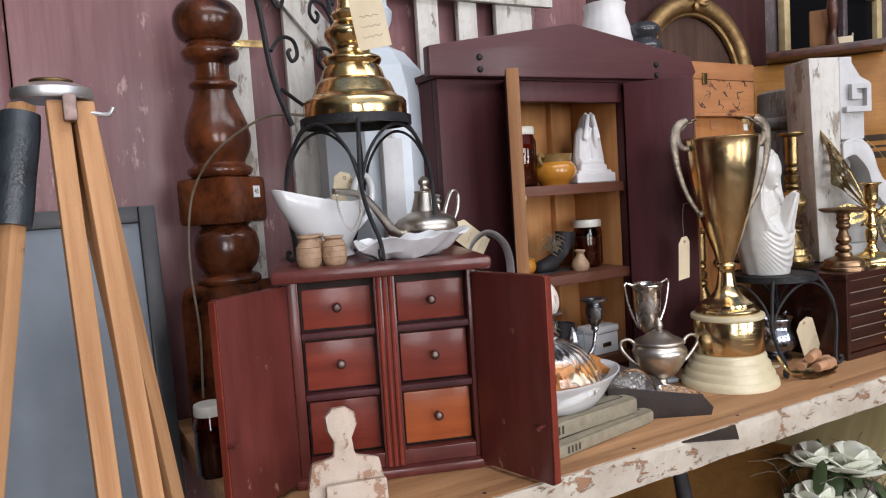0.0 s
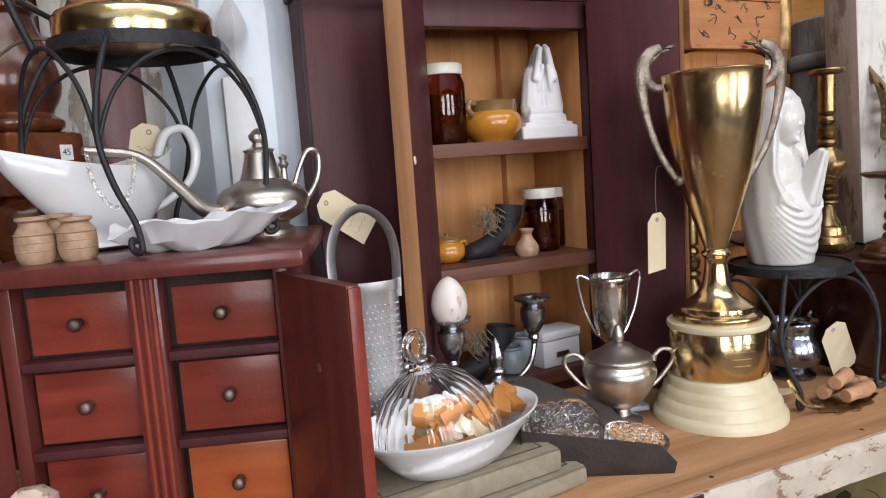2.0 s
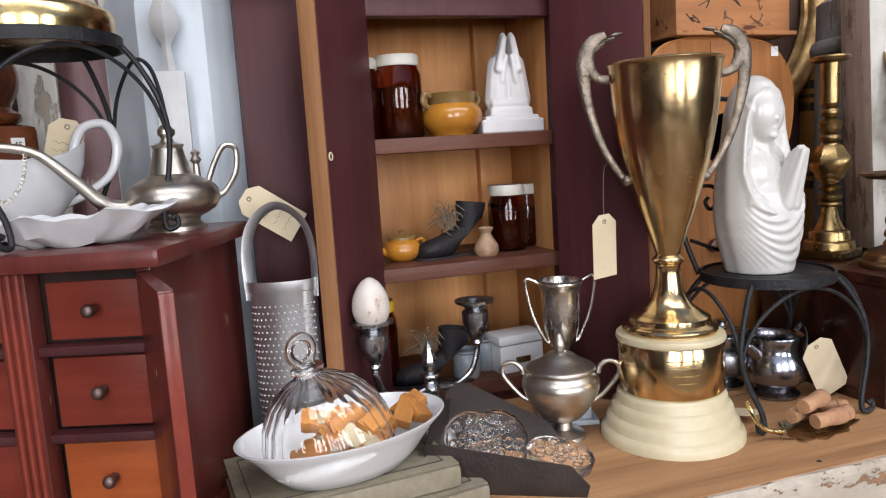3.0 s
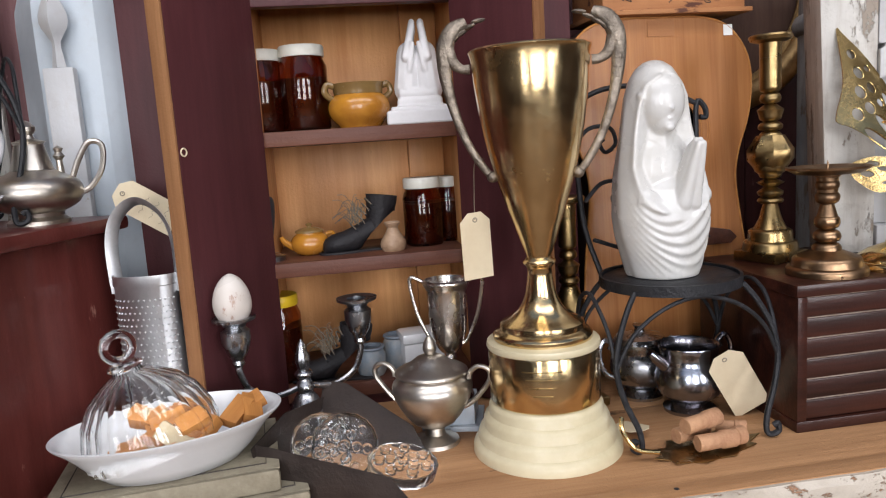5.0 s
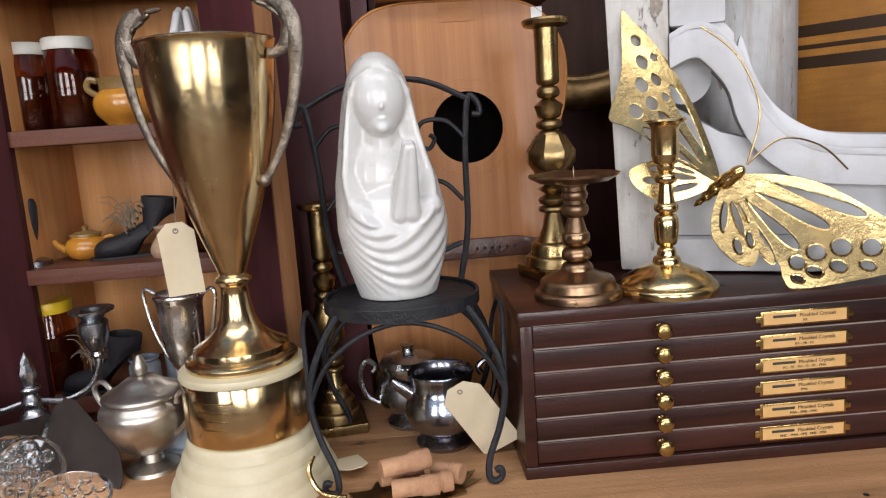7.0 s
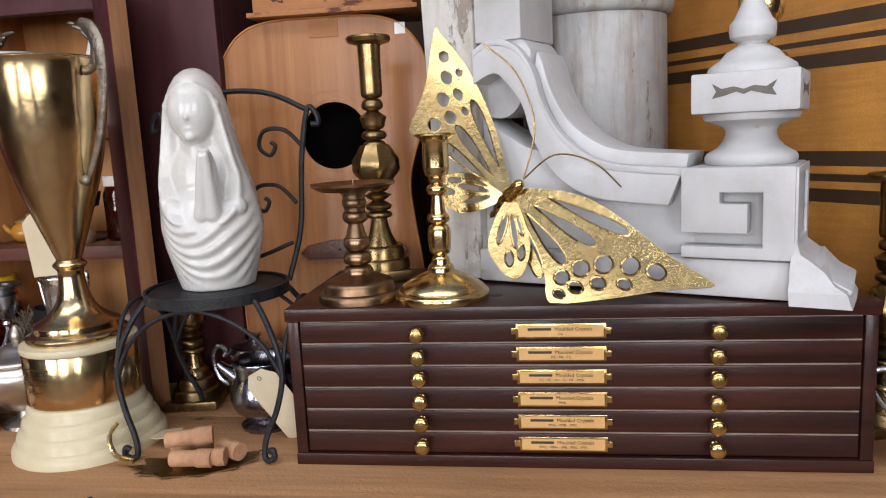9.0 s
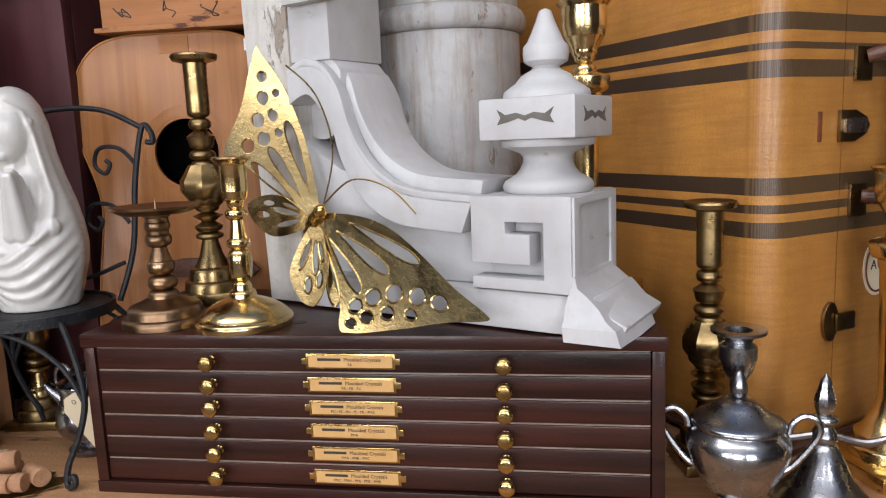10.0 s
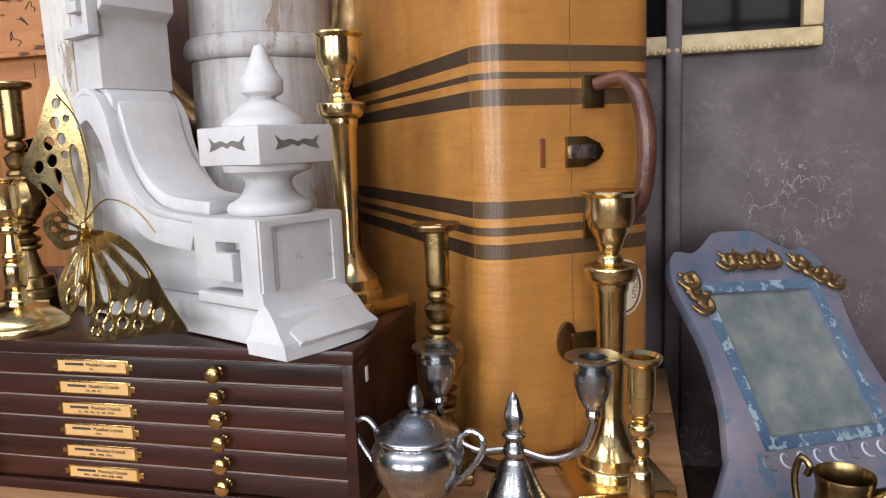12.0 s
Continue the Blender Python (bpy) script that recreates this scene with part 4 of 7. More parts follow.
part("foot", lathe([(0.05, 0.1192), (0.0505, 0.124), (0.047, 0.127), (0.043, 0.129), (0.0425, 0.135), (0.036, 0.139), (0.024, 0.148), (0.017, 0.16), (0.0135, 0.176), (0.0125, 0.19), (0.016, 0.195), (0.0165, 0.198), (0.0125, 0.202), (0.013, 0.2045)], 56, 2), TROPHY_BRASS, tr)
part("cup", lathe([(0.013, 0.2047), (0.02, 0.225), (0.031, 0.258), (0.041, 0.292), (0.049, 0.328), (0.0545, 0.365), (0.0572, 0.395), (0.0588, 0.404), (0.0598, 0.406), (0.0575, 0.4075), (0.0555, 0.4), (0.05, 0.35), (0.04, 0.3), (0, 0.25)], 72, 3), TROPHY_BRASS, tr, "tapering gilt cup")
for s in (-1, 1):
    bm = tube([(s * 0.041, 0, 0.284), (s * 0.05, 0, 0.294), (s * 0.066, 0, 0.322), (s * 0.078, 0, 0.358), (s * 0.0835, 0, 0.392), (s * 0.0815, 0, 0.416), (s * 0.073, 0, 0.431), (s * 0.06, 0, 0.438)], [0.0036, 0.004, 0.0042, 0.005, 0.0068, 0.0088, 0.008, 0.004], 14, 6)
    tube([(s * 0.081, 0, 0.413), (s * 0.0755, 0, 0.4), (s * 0.067, 0, 0.393), (s * 0.0585, 0, 0.392)], [0.0085, 0.0062, 0.0046, 0.005], 12, 5, bm)
    for v in bm.verts:
        v.co.y *= 0.55
    h = part("handle", bm, HANDLE_METAL, tr, "tarnished forked handle")
    part("knuckle", blob(bmesh.new(), (s * 0.042, 0, 0.285), (0.006, 0.005, 0.006), 12, 8), HANDLE_METAL, h)
    for k in range(9):
        p = Vector((s * (0.0865 - 0.00012 * k * k * 5.0), 0.0, 0.396 + 0.0052 * k))
        lean = radians(s * (8 - 11 * k))
        m = Matrix.Rotation(lean, 4, "Y") @ Matrix.Rotation(radians(18 if k % 2 else -18), 4, "X")
        part("laurel_leaf", blob(bmesh.new(), p, (0.0024, 0.0034, 0.0075), 8, 6, m), HANDLE_METAL, h)
for k in range(4):
    z = 0.098 - 0.008 * k
    pts = [(0.0567 * math.sin(a), -0.0567 * math.cos(a), z) for a in np.linspace(-0.35 + 0.06 * k, 0.35 - 0.06 * k, 9)]
    part("engraving", tube(pts, 0.0006, 4, 1), OLD_BRASS, tr)
tag(0.936, 0.851, 1.175, 12, (4, -3), 0.034, 0.072, "plain manila price tag on a string from the trophy", [(0.004, 0.005, 0.03), (0.008, 0.006, 0.06), (0.018, 0.004, 0.062)], False)

# ---- iron chairs used as stands ----


def iron_chair(x, y, z, turn, scale, label, spread=1.0, rod=1.0):
    t = thing("iron_stand", x, y, z, turn, label, "plant stand", "wrought iron chair stands")
    s = scale
    seat_z, R = 0.158 * s, 0.073 * s * spread
    if scale < 1.1:
        part("seat", lathe([(0, seat_z), (R - 0.004, seat_z), (R - 0.003, seat_z + 0.004), (R - 0.0045, seat_z + 0.005)], 48), IRON, t)
    part("seat_rim", lathe([(R - 0.002, seat_z - 0.004), (R + 0.001, seat_z - 0.004), (R + 0.001, seat_z + 0.0075), (R - 0.002, seat_z + 0.0075), (R - 0.002, seat_z - 0.004)], 48, 1, None, (0, 0), False), IRON, t)
    knees = []
    for k, (sx, sy) in enumerate(((-1, -1), (1, -1), (1, 1), (-1, 1))):
        f = 1.0 if sy < 0 else 0.9
        at = lambda x, y, z: Vector((sx * x * R, sy * y * R * f, z))
        pts = [at(0.8, 0.6, seat_z - 0.001), at(0.96, 0.7, 0.14 * s), at(1.13, 0.8, 0.112 * s), at(1.19, 0.84, 0.083 * s), at(1.1, 0.9, 0.052 * s), at(0.95, 0.97, 0.025 * s), at(0.92, 1.0, 0.008), at(0.98, 1.03, 0.004), at(1.07, 1.05, 0.008), at(1.06, 1.04, 0.0155), at(1.0, 1.03, 0.0135)]
        knees.append(pts[3])
        part("leg", tube(pts, 0.0031 * s * rod, 8, 5), IRON, t)
    for k in range(4):
        a, b = knees[k], knees[(k + 1) % 4]
        mid = (a + b) / 2
        rise = Vector((0, 0, seat_z - 0.006 - a.z))
        out = Vector((mid.x, mid.y, 0)) * 0.06
        part("arch", tube([a, a.lerp(b, 0.1) + rise * 0.5 + out * 0.4, a.lerp(b, 0.28) + rise * 0.86 + out, mid + rise + out, a.lerp(b, 0.72) + rise * 0.86 + out, a.lerp(b, 0.9) + rise * 0.5 + out * 0.4, b], 0.0023 * s * rod, 8, 5), IRON, t)
    lp, rp = Vector((-0.056 * s, 0.05 * s, seat_z)), Vector((0.06 * s, 0.05 * s, seat_z))
    lt, rt = Vector((-0.085 * s, 0.075 * s, 0.345 * s)), Vector((0.082 * s, 0.09 * s, 0.345 * s))
    for p, q, sx in ((lp, lt, -1), (rp, rt, 1)):
        part("back_post", tube([p, p.lerp(q, 0.3) + Vector((sx * 0.006, 0.004, 0)), p.lerp(q, 0.7), q, q + Vector((sx * 0.01, 0, -0.004)), q + Vector((sx * 0.012, 0, -0.016)), q + Vector((sx * 0.004, 0, -0.016))], 0.0032 * s, 8, 5), IRON, t)
        for zf in (0.45, 0.78):
            m = p.lerp(q, zf)
            part("scroll", tube([m, m + Vector((-sx * 0.02, 0, 0.02)), m + Vector((-sx * 0.045, 0, 0.02)), m + Vector((-sx * 0.052, 0, 0.002)), m + Vector((-sx * 0.04, 0, -0.008)), m + Vector((-sx * 0.033, 0, 0.002)), m + Vector((-sx * 0.038, 0, 0.007))], 0.0024 * s, 7, 5), IRON, t)
    part("top_rail", tube([lt, lt.lerp(rt, 0.3) + Vector((0, 0.004, 0.022 * s)), lt.lerp(rt, 0.7) + Vector((0, 0.004, 0.022 * s)), rt], 0.003 * s, 8, 6), IRON, t)
    part("lower_rail", tube([lp.lerp(lt, 0.22), lp.lerp(rp, 0.5) + Vector((0, 0.01, 0.022 * s)), rp.lerp(rt, 0.22)], 0.0024 * s, 7, 6), IRON, t)
    return t


iron_chair(1.147, 0.842, BENCH, 0, 1.02, "small black wrought iron chair stand under a ceramic figure")
iron_chair(0.383, 0.905, CAB_TOP, 32, 1.14, "black wrought iron chair stand on the red cabinet", 0.88, 0.78)

# ---- ceramic figure ----


def ease(v):
    v = min(1.0, max(0.0, v))
    return v * v * (3 - 2 * v)


def veil_ring(z, count=120):
    """One ring of the veiled figure: a cloak that opens round head and palms, with swags under them."""
    zs = (0, 0.02, 0.045, 0.065, 0.09, 0.11, 0.138, 0.164, 0.19, 0.21, 0.222, 0.2285, 0.2305)
    a = np.interp(z, zs, (0.0385, 0.044, 0.051, 0.0535, 0.0515, 0.0485, 0.0415, 0.0365, 0.0325, 0.0262, 0.0185, 0.010, 0.003))
    b = np.interp(z, zs, (0.040, 0.043, 0.046, 0.047, 0.046, 0.043, 0.038, 0.034, 0.033, 0.028, 0.021, 0.011, 0.003))
    gap = np.interp(z, (0.06, 0.072, 0.09, 0.12, 0.15, 0.18, 0.204, 0.219), (0, 0.45, 0.85, 1.05, 1.05, 1.0, 0.85, 0))
    deep = np.interp(z, (0.06, 0.075, 0.095, 0.12, 0.15, 0.18, 0.204, 0.219), (0, 0.005, 0.014, 0.018, 0.016, 0.012, 0.006, 0))
    ring = []
    for i in range(count):
        p = math.tau * i / count - math.pi
        side = abs(p)
        inward = deep * ease((gap - side) / 0.2) if gap > 0 else 0.0
        rim = 0.0024 * math.exp(-((side - gap) / 0.11) ** 2) if z > 0.07 and z < 0.214 else 0.0
        q = z - 0.024 * p * p + 0.011 * p + 0.003 * math.sin(2.3 * p + 40 * z)
        low = ease((0.105 - z) / 0.03) * ease(z / 0.02) * ease((1.5 - side) / 0.7)
        swag = 0.0013 * math.sin(q * math.tau / (0.0135 + 0.004 * math.sin(1.7 * p))) * low * (1 - ease((gap - side) / 0.2) if gap > 0.1 else 1)
        cloak = 0.0009 * math.sin(9 * p + z * 22) * ease((side - 1.2) / 0.4) * ease((0.2 - z) / 0.03)
        d = -inward + rim + swag + cloak
        ring.append(Vector(((a + d) * math.sin(p) - 0.006 * ease((z - 0.05) / 0.12), -(b + d) * math.cos(p), z)))
    return ring


bm = skin(bmesh.new(), [veil_ring(float(z)) for z in np.linspace(0, 0.2305, 120)])
blob(bm, (-0.006, -0.0125, 0.187), (0.0262, 0.0215, 0.0325), 28, 18)
blob(bm, (-0.006, -0.0135, 0.168), (0.0165, 0.0175, 0.0185), 24, 16)
capsule(bm, (-0.006, -0.0295, 0.19), (-0.006, -0.0335, 0.1785), 0.0016, 0.0026)
blob(bm, (-0.006, -0.0295, 0.1685), (0.0052, 0.0028, 0.0016), 12, 8)
blob(bm, (-0.006, -0.0275, 0.1595), (0.0065, 0.005, 0.0045), 12, 8)
for sx in (-1, 1):
    for k in range(5):
        blob(bm, (-0.006 + sx * (0.0265 - 0.0006 * (k % 2)), -0.0155 + 0.0006 * k, 0.192 - 0.009 * k), (0.0036, 0.0046, 0.0052), 10, 7)
capsule(bm, (-0.005, -0.006, 0.132), (-0.006, -0.008, 0.16), 0.019, 0.0135)
blob(bm, (-0.003, 0.003, 0.112), (0.045, 0.031, 0.05), 24, 16)
for sx in (-1, 1):
    for j in range(4):
        capsule(bm, (0.008 + sx * 0.0058, -0.038 + 0.006 * j, 0.08), (0.0135 + sx * 0.0026, -0.0535 + 0.0052 * j, 0.1445 - 0.0035 * abs(j - 1)), 0.0088, 0.0036)
    capsule(bm, (0.0, -0.02, 0.07), (sx * 0.034, -0.024, 0.086), 0.013, 0.0115)
fig = solo("ceramic_figure", bm, MADONNA, 1.144, 0.852, BENCH + 0.1667, 8, "cream glazed ceramic figure in a draped veil", "figurine")
sculpt(fig, 0.0013, 7)

# ---- butterfly ----
body_at = Vector((1.463, 0.838, 1.184))


def wing_matrix(tip, corner):
    u = (Vector(tip) - body_at).normalized()
    c = Vector(corner) - body_at
    v = (c - u * c.dot(u)).normalized()
    n = u.cross(v)
    m = Matrix((u, n, v)).transposed().to_4x4()
    m.translation = body_at
    return m


def oval(cx, cz, a, b, turn=0.0, n=14):
    return [(cx + a * math.cos(t) * math.cos(turn) - b * math.sin(t) * math.sin(turn), cz + a * math.cos(t) * math.sin(turn) + b * math.sin(t) * math.cos(turn)) for t in np.linspace(0, math.tau, n + 1)[:-1]]


def drop(x, z, length, half, turn, n=22):
    """Teardrop slot from its narrow end, widening outwards."""
    pts = []
    for t in np.linspace(0, math.tau, n + 1)[:-1]:
        u = 0.5 - 0.5 * math.cos(t)
        w = half * math.sin(t) * (0.22 + 0.95 * u)
        a, b = u * length, w
        pts.append((x + a * math.cos(turn) - b * math.sin(turn), z + a * math.sin(turn) + b * math.cos(turn)))
    return pts


def wing(outline, holes, m, parent, name="wing"):
    pts = [(p.x, p.z) for p in smooth_path([(x, 0, z) for x, z in outline], 4, True)]
    bm = slab(pts, 0.0014, 0, None, holes)
    for v in bm.verts:
        v.co.y += -2.2 * (v.co.z - 0.03) ** 2 - 0.4 * (v.co.x - 0.1) ** 2
    part("wing", bm, WING_BRASS, parent, "pierced brass wing", 30).matrix_local = m
    for loop in holes:
        if len(loop) and abs(loop[0][0]) > 0:
            ring = [(x, -2.2 * (z - 0.03) ** 2 - 0.4 * (x - 0.1) ** 2, z) for x, z in loop]
            r = part("wing_rim", tube(ring, 0.0011, 5, 1, None, True), WING_BRASS, parent)
            r.matrix_local = m


bf = thing("brass_butterfly", 0, 0, 0, 0, "polished brass wall butterfly with pierced wings leaning on the corbel", "ornament")
w1 = wing_matrix((1.388, 0.896, 1.363), (1.36, 0.86, 1.25))
w2 = wing_matrix((1.64, 0.75, 1.113), (1.519, 0.779, 1.092))
dots1 = [oval(0.165, 0.004, 0.007, 0.006), oval(0.142, 0.010, 0.0085, 0.0065), oval(0.142, -0.004, 0.005, 0.0045), oval(0.121, 0.022, 0.009, 0.0072), oval(0.120, 0.006, 0.008, 0.0055), oval(0.1, 0.04, 0.0085, 0.0075), oval(0.1, 0.022, 0.0085, 0.007), oval(0.1, 0.006, 0.006, 0.0045)]
slots1 = [drop(0.022, 0.0115, 0.068, 0.0068, 0.47), drop(0.024, 0.0055, 0.068, 0.0068, 0.22), drop(0.028, -0.0025, 0.082, 0.0072, -0.03)]
wing([(0.004, -0.003), (0.05, -0.013), (0.1, -0.0165), (0.15, -0.013), (0.19, -0.003), (0.2, 0.0), (0.175, 0.015), (0.14, 0.035), (0.112, 0.062), (0.102, 0.066), (0.09, 0.055), (0.06, 0.036), (0.02, 0.012)], dots1 + slots1, w1, bf)
dots2 = [oval(0.163, 0.012, 0.009, 0.007), oval(0.14, 0.016, 0.0085, 0.0085), oval(0.142, 0.033, 0.007, 0.005), oval(0.117, 0.024, 0.009, 0.0085), oval(0.12, 0.042, 0.0075, 0.006), oval(0.099, 0.036, 0.0085, 0.008), oval(0.103, 0.054, 0.0075, 0.0055), oval(0.087, 0.051, 0.0075, 0.007), oval(0.092, 0.066, 0.006, 0.004)]
slots2 = [drop(0.026, 0.0175, 0.06, 0.0072, 0.78), drop(0.026, 0.0085, 0.066, 0.0074, 0.47), drop(0.03, -0.001, 0.074, 0.0074, 0.16), drop(0.04, -0.0135, 0.088, 0.007, 0.04)]
wing([(0.004, -0.004), (0.04, -0.021), (0.08, -0.026), (0.12, -0.019), (0.17, -0.005), (0.205, 0.001), (0.211, 0.006), (0.18, 0.022), (0.14, 0.048), (0.108, 0.068), (0.09, 0.077), (0.08, 0.07), (0.07, 0.055), (0.03, 0.022)], dots2 + slots2, w2, bf)
h1 = wing_matrix((1.36, 0.872, 1.2), (1.395, 0.86, 1.14))
h2 = wing_matrix((1.470, 0.79, 1.102), (1.43, 0.81, 1.13))
hind = [(0.003, -0.004), (0.03, -0.014), (0.06, -0.017), (0.085, -0.006), (0.084, 0.006), (0.072, 0.016), (0.05, 0.024), (0.02, 0.013)]
hh = [oval(0.035, 0.008, 0.016, 0.0035, 0.35), oval(0.04, -0.003, 0.018, 0.0035, -0.05), oval(0.066, 0.004, 0.008, 0.004), oval(0.062, -0.008, 0.008, 0.0035, 0.1), oval(0.035, -0.009, 0.011, 0.0022, -0.2)]
wing(hind, hh, h1, bf, "hind_wing")
wing(hind, hh, h2, bf, "hind_wing")
d = Vector((0.02, -0.02, 0.022)).normalized()
m = d.to_track_quat("Z", "Y").to_matrix().to_4x4()
m.translation = body_at + Vector((0, -0.004, 0))
bm = lathe([(0.001, -0.036), (0.0035, -0.03), (0.003, -0.026), (0.0052, -0.02), (0.0045, -0.016), (0.0068, -0.008), (0.0058, -0.004), (0.0078, 0.004), (0.0064, 0.012), (0.0066, 0.018), (0.004, 0.024), (0, 0.026)], 20, 3, None, (0, 0), True, 0, 0, m)
part("body", bm, LIGHT_BRASS, bf, "ridged brass body")
head = body_at + Vector((0.016, -0.02, 0.018))
part("antenna", tube([head, head + Vector((0.012, 0, 0.05)), head + Vector((-0.004, 0.01, 0.1)), head + Vector((-0.035, 0.02, 0.13))], 0.0009, 6, 6), OLD_BRASS, bf)
part("antenna", tube([head, head + Vector((0.03, -0.004, 0.022)), head + Vector((0.065, -0.008, 0.014)), head + Vector((0.09, -0.012, -0.01))], 0.0009, 6, 6), OLD_BRASS, bf)

# ---- brass candlesticks ----
tall = [(0.032, 0.012), (0.031, 0.02), (0.026, 0.024), (0.025, 0.034), (0.019, 0.038), (0.013, 0.05), (0.011, 0.068), (0.015, 0.072), (0.011, 0.076), (0.015, 0.083), (0.009, 0.088), (0.016, 0.094), (0.009, 0.098), (0.013, 0.104), (0.019, 0.115), (0.0195, 0.135), (0.013, 0.148), (0.009, 0.155), (0.014, 0.16), (0.009, 0.166), (0.013, 0.174), (0.015, 0.18), (0.008, 0.187), (0.012, 0.193), (0.008, 0.2), (0.012, 0.206), (0.012, 0.24), (0.0125, 0.257), (0.023, 0.26), (0.0245, 0.264), (0.0235, 0.266)]
candlestick("brass_candlestick", 1.313, 0.912, 1.0905, tall, OLD_BRASS, "tall tarnished turned brass candlestick with a faceted knop", 20, 0.03, octagon=(0.0265, 0.106, 0.15), group="candlesticks")
candlestick("brass_candlestick", 1.834, 0.874, BENCH, [(r, z * 0.97) for r, z in tall], OLD_BRASS, "tall dark brass candlestick before the suitcase", 10, 0.03, octagon=(0.025, 0.103, 0.145), group="candlesticks")
candlestick("brass_candlestick", 1.062, 0.93, BENCH, [(r * 0.9, z * 0.95) for r, z in tall], OLD_BRASS, "tall dark brass candlestick standing behind the trophy", 10, 0.032, group="candlesticks")
short = [(0.041, 0), (0.041, 0.004), (0.036, 0.009), (0.035, 0.013), (0.029, 0.02), (0.015, 0.026), (0.011, 0.034), (0.014, 0.04), (0.009, 0.048), (0.013, 0.056), (0.0105, 0.062), (0.009, 0.075), (0.0125, 0.083), (0.0085, 0.089), (0.012, 0.096), (0.009, 0.102), (0.012, 0.104), (0.03, 0.108), (0.04, 0.113), (0.041, 0.1165), (0.039, 0.1165)]
t = candlestick("brass_candlestick", 1.313, 0.81, 1.0905, short[:-4] + [(0.0121, 0.1042), (0.0125, 0.1045), (0.0126, 0.105), (0.0127, 0.1055), (0.0128, 0.106)], BRONZE, "short dull brass pricket candlestick with a wide drip pan", group="candlesticks")
part("drip_pan", lathe([(0.012, 0.106), (0.032, 0.108), (0.041, 0.113), (0.0415, 0.1155), (0.039, 0.1145), (0.03, 0.11), (0, 0.1085)], 40), BRONZE, t, "shallow drip pan")
part("spike", lathe([(0.0015, 0.108), (0.001, 0.118), (0, 0.122)], 8), BRONZE, t)
med = [(0.046, 0), (0.0465, 0.004), (0.042, 0.009), (0.041, 0.012), (0.03, 0.02), (0.013, 0.027), (0.009, 0.034), (0.0075, 0.042), (0.0105, 0.05), (0.0115, 0.062), (0.008, 0.073), (0.011, 0.078), (0.008, 0.083), (0.0075, 0.1), (0.0105, 0.106), (0.0075, 0.111), (0.008, 0.118), (0.0115, 0.122), (0.0125, 0.127), (0.0125, 0.15), (0.0145, 0.154), (0.0195, 0.157), (0.019, 0.1585)]
candlestick("brass_candlestick", 1.397, 0.806, 1.0905, med, BRASS, "medium turned brass candlestick with a round foot", group="candlesticks")
pillar = [(0.034, 0.014), (0.034, 0.02), (0.0305, 0.024), (0.03, 0.034), (0.022, 0.042), (0.0155, 0.056), (0.0145, 0.07), (0.015, 0.19), (0.017, 0.2), (0.024, 0.208), (0.0255, 0.214), (0.022, 0.217), (0.012, 0.22), (0.0095, 0.228), (0.0105, 0.234), (0.013, 0.241), (0.02, 0.253), (0.0225, 0.262), (0.0225, 0.28), (0.0265, 0.284), (0.026, 0.286)]
candlestick("brass_candlestick", 2.0, 0.88, BENCH, pillar, BRASS, "tall polished brass pillar candlestick on a square foot", 20, 0.047, group="candlesticks")
candlestick("brass_candlestick", 1.722, 0.924, 1.0905, [(r, z * 1.03) for r, z in pillar], BRASS, "tall polished brass pillar candlestick behind the corbel", -25, 0.045, group="candlesticks")
small = [(0.028, 0.006), (0.027, 0.01), (0.014, 0.018), (0.009, 0.026), (0.011, 0.033), (0.0135, 0.045), (0.012, 0.055), (0.007, 0.063), (0.006, 0.072), (0.009, 0.082), (0.0065, 0.09), (0.0135, 0.098), (0.0135, 0.1), (0.0075, 0.104), (0.009, 0.109), (0.0125, 0.117), (0.0135, 0.126), (0.0135, 0.15), (0.02, 0.155), (0.021, 0.158), (0.0195, 0.159)]
candlestick("brass_candlestick", 2.026, 0.782, BENCH, [(r * 0.82, z) for r, z in small], BRASS, "small bright brass baluster candlestick", 15, 0.028, group="candlesticks")

# ---- silver candelabra, a pair ----


def candelabrum(x, y, z, turn, label, base_z):
    t = thing("candelabrum", x, y, z, turn, label, "candelabrum", "pair of candelabra")
    part("base", lathe([(0.04, 0), (0.041, 0.003), (0.036, 0.008), (0.026, 0.02), (0.017, 0.04), (0.012, 0.05), (0.0085, 0.054)], 40, 2), PEWTER, t)
    part("knop", lathe([(0.0085, 0.0542), (0.011, 0.06), (0.0085, 0.066), (0.007, 0.07), (0.0105, 0.074), (0.0105, 0.077), (0.0065, 0.08)], 28, 2), PEWTER, t)
    part("finial", lathe([(0.0065, 0.0802), (0.0085, 0.088), (0.0085, 0.095), (0.006, 0.103), (0.0055, 0.106), (0.004, 0.111), (0.0015, 0.114), (0, 0.116)], 8, 2), PEWTER, t)
    for s in (-1, 1):
        a = part("arm", tube([(s * 0.009, 0, 0.06), (s * 0.035, 0, 0.056), (s * 0.06, 0, 0.068), (s * 0.07, 0, 0.09), (s * 0.07, 0, 0.098)], 0.0035, 10, 6, None, False, 1.2), PEWTER, t)
        part("candle_cup", lathe([(0.0055, 0.098), (0.007, 0.101), (0.006, 0.105), (0.012, 0.115), (0.0155, 0.127), (0.0155, 0.138), (0.011, 0.142), (0.0135, 0.146), (0.023, 0.15), (0.0235, 0.153), (0.0115, 0.152), (0.011, 0.14), (0, 0.14)], 32, 1, None, (s * 0.07, 0)), PEWTER, a, "bell-shaped candle cup")
    return t


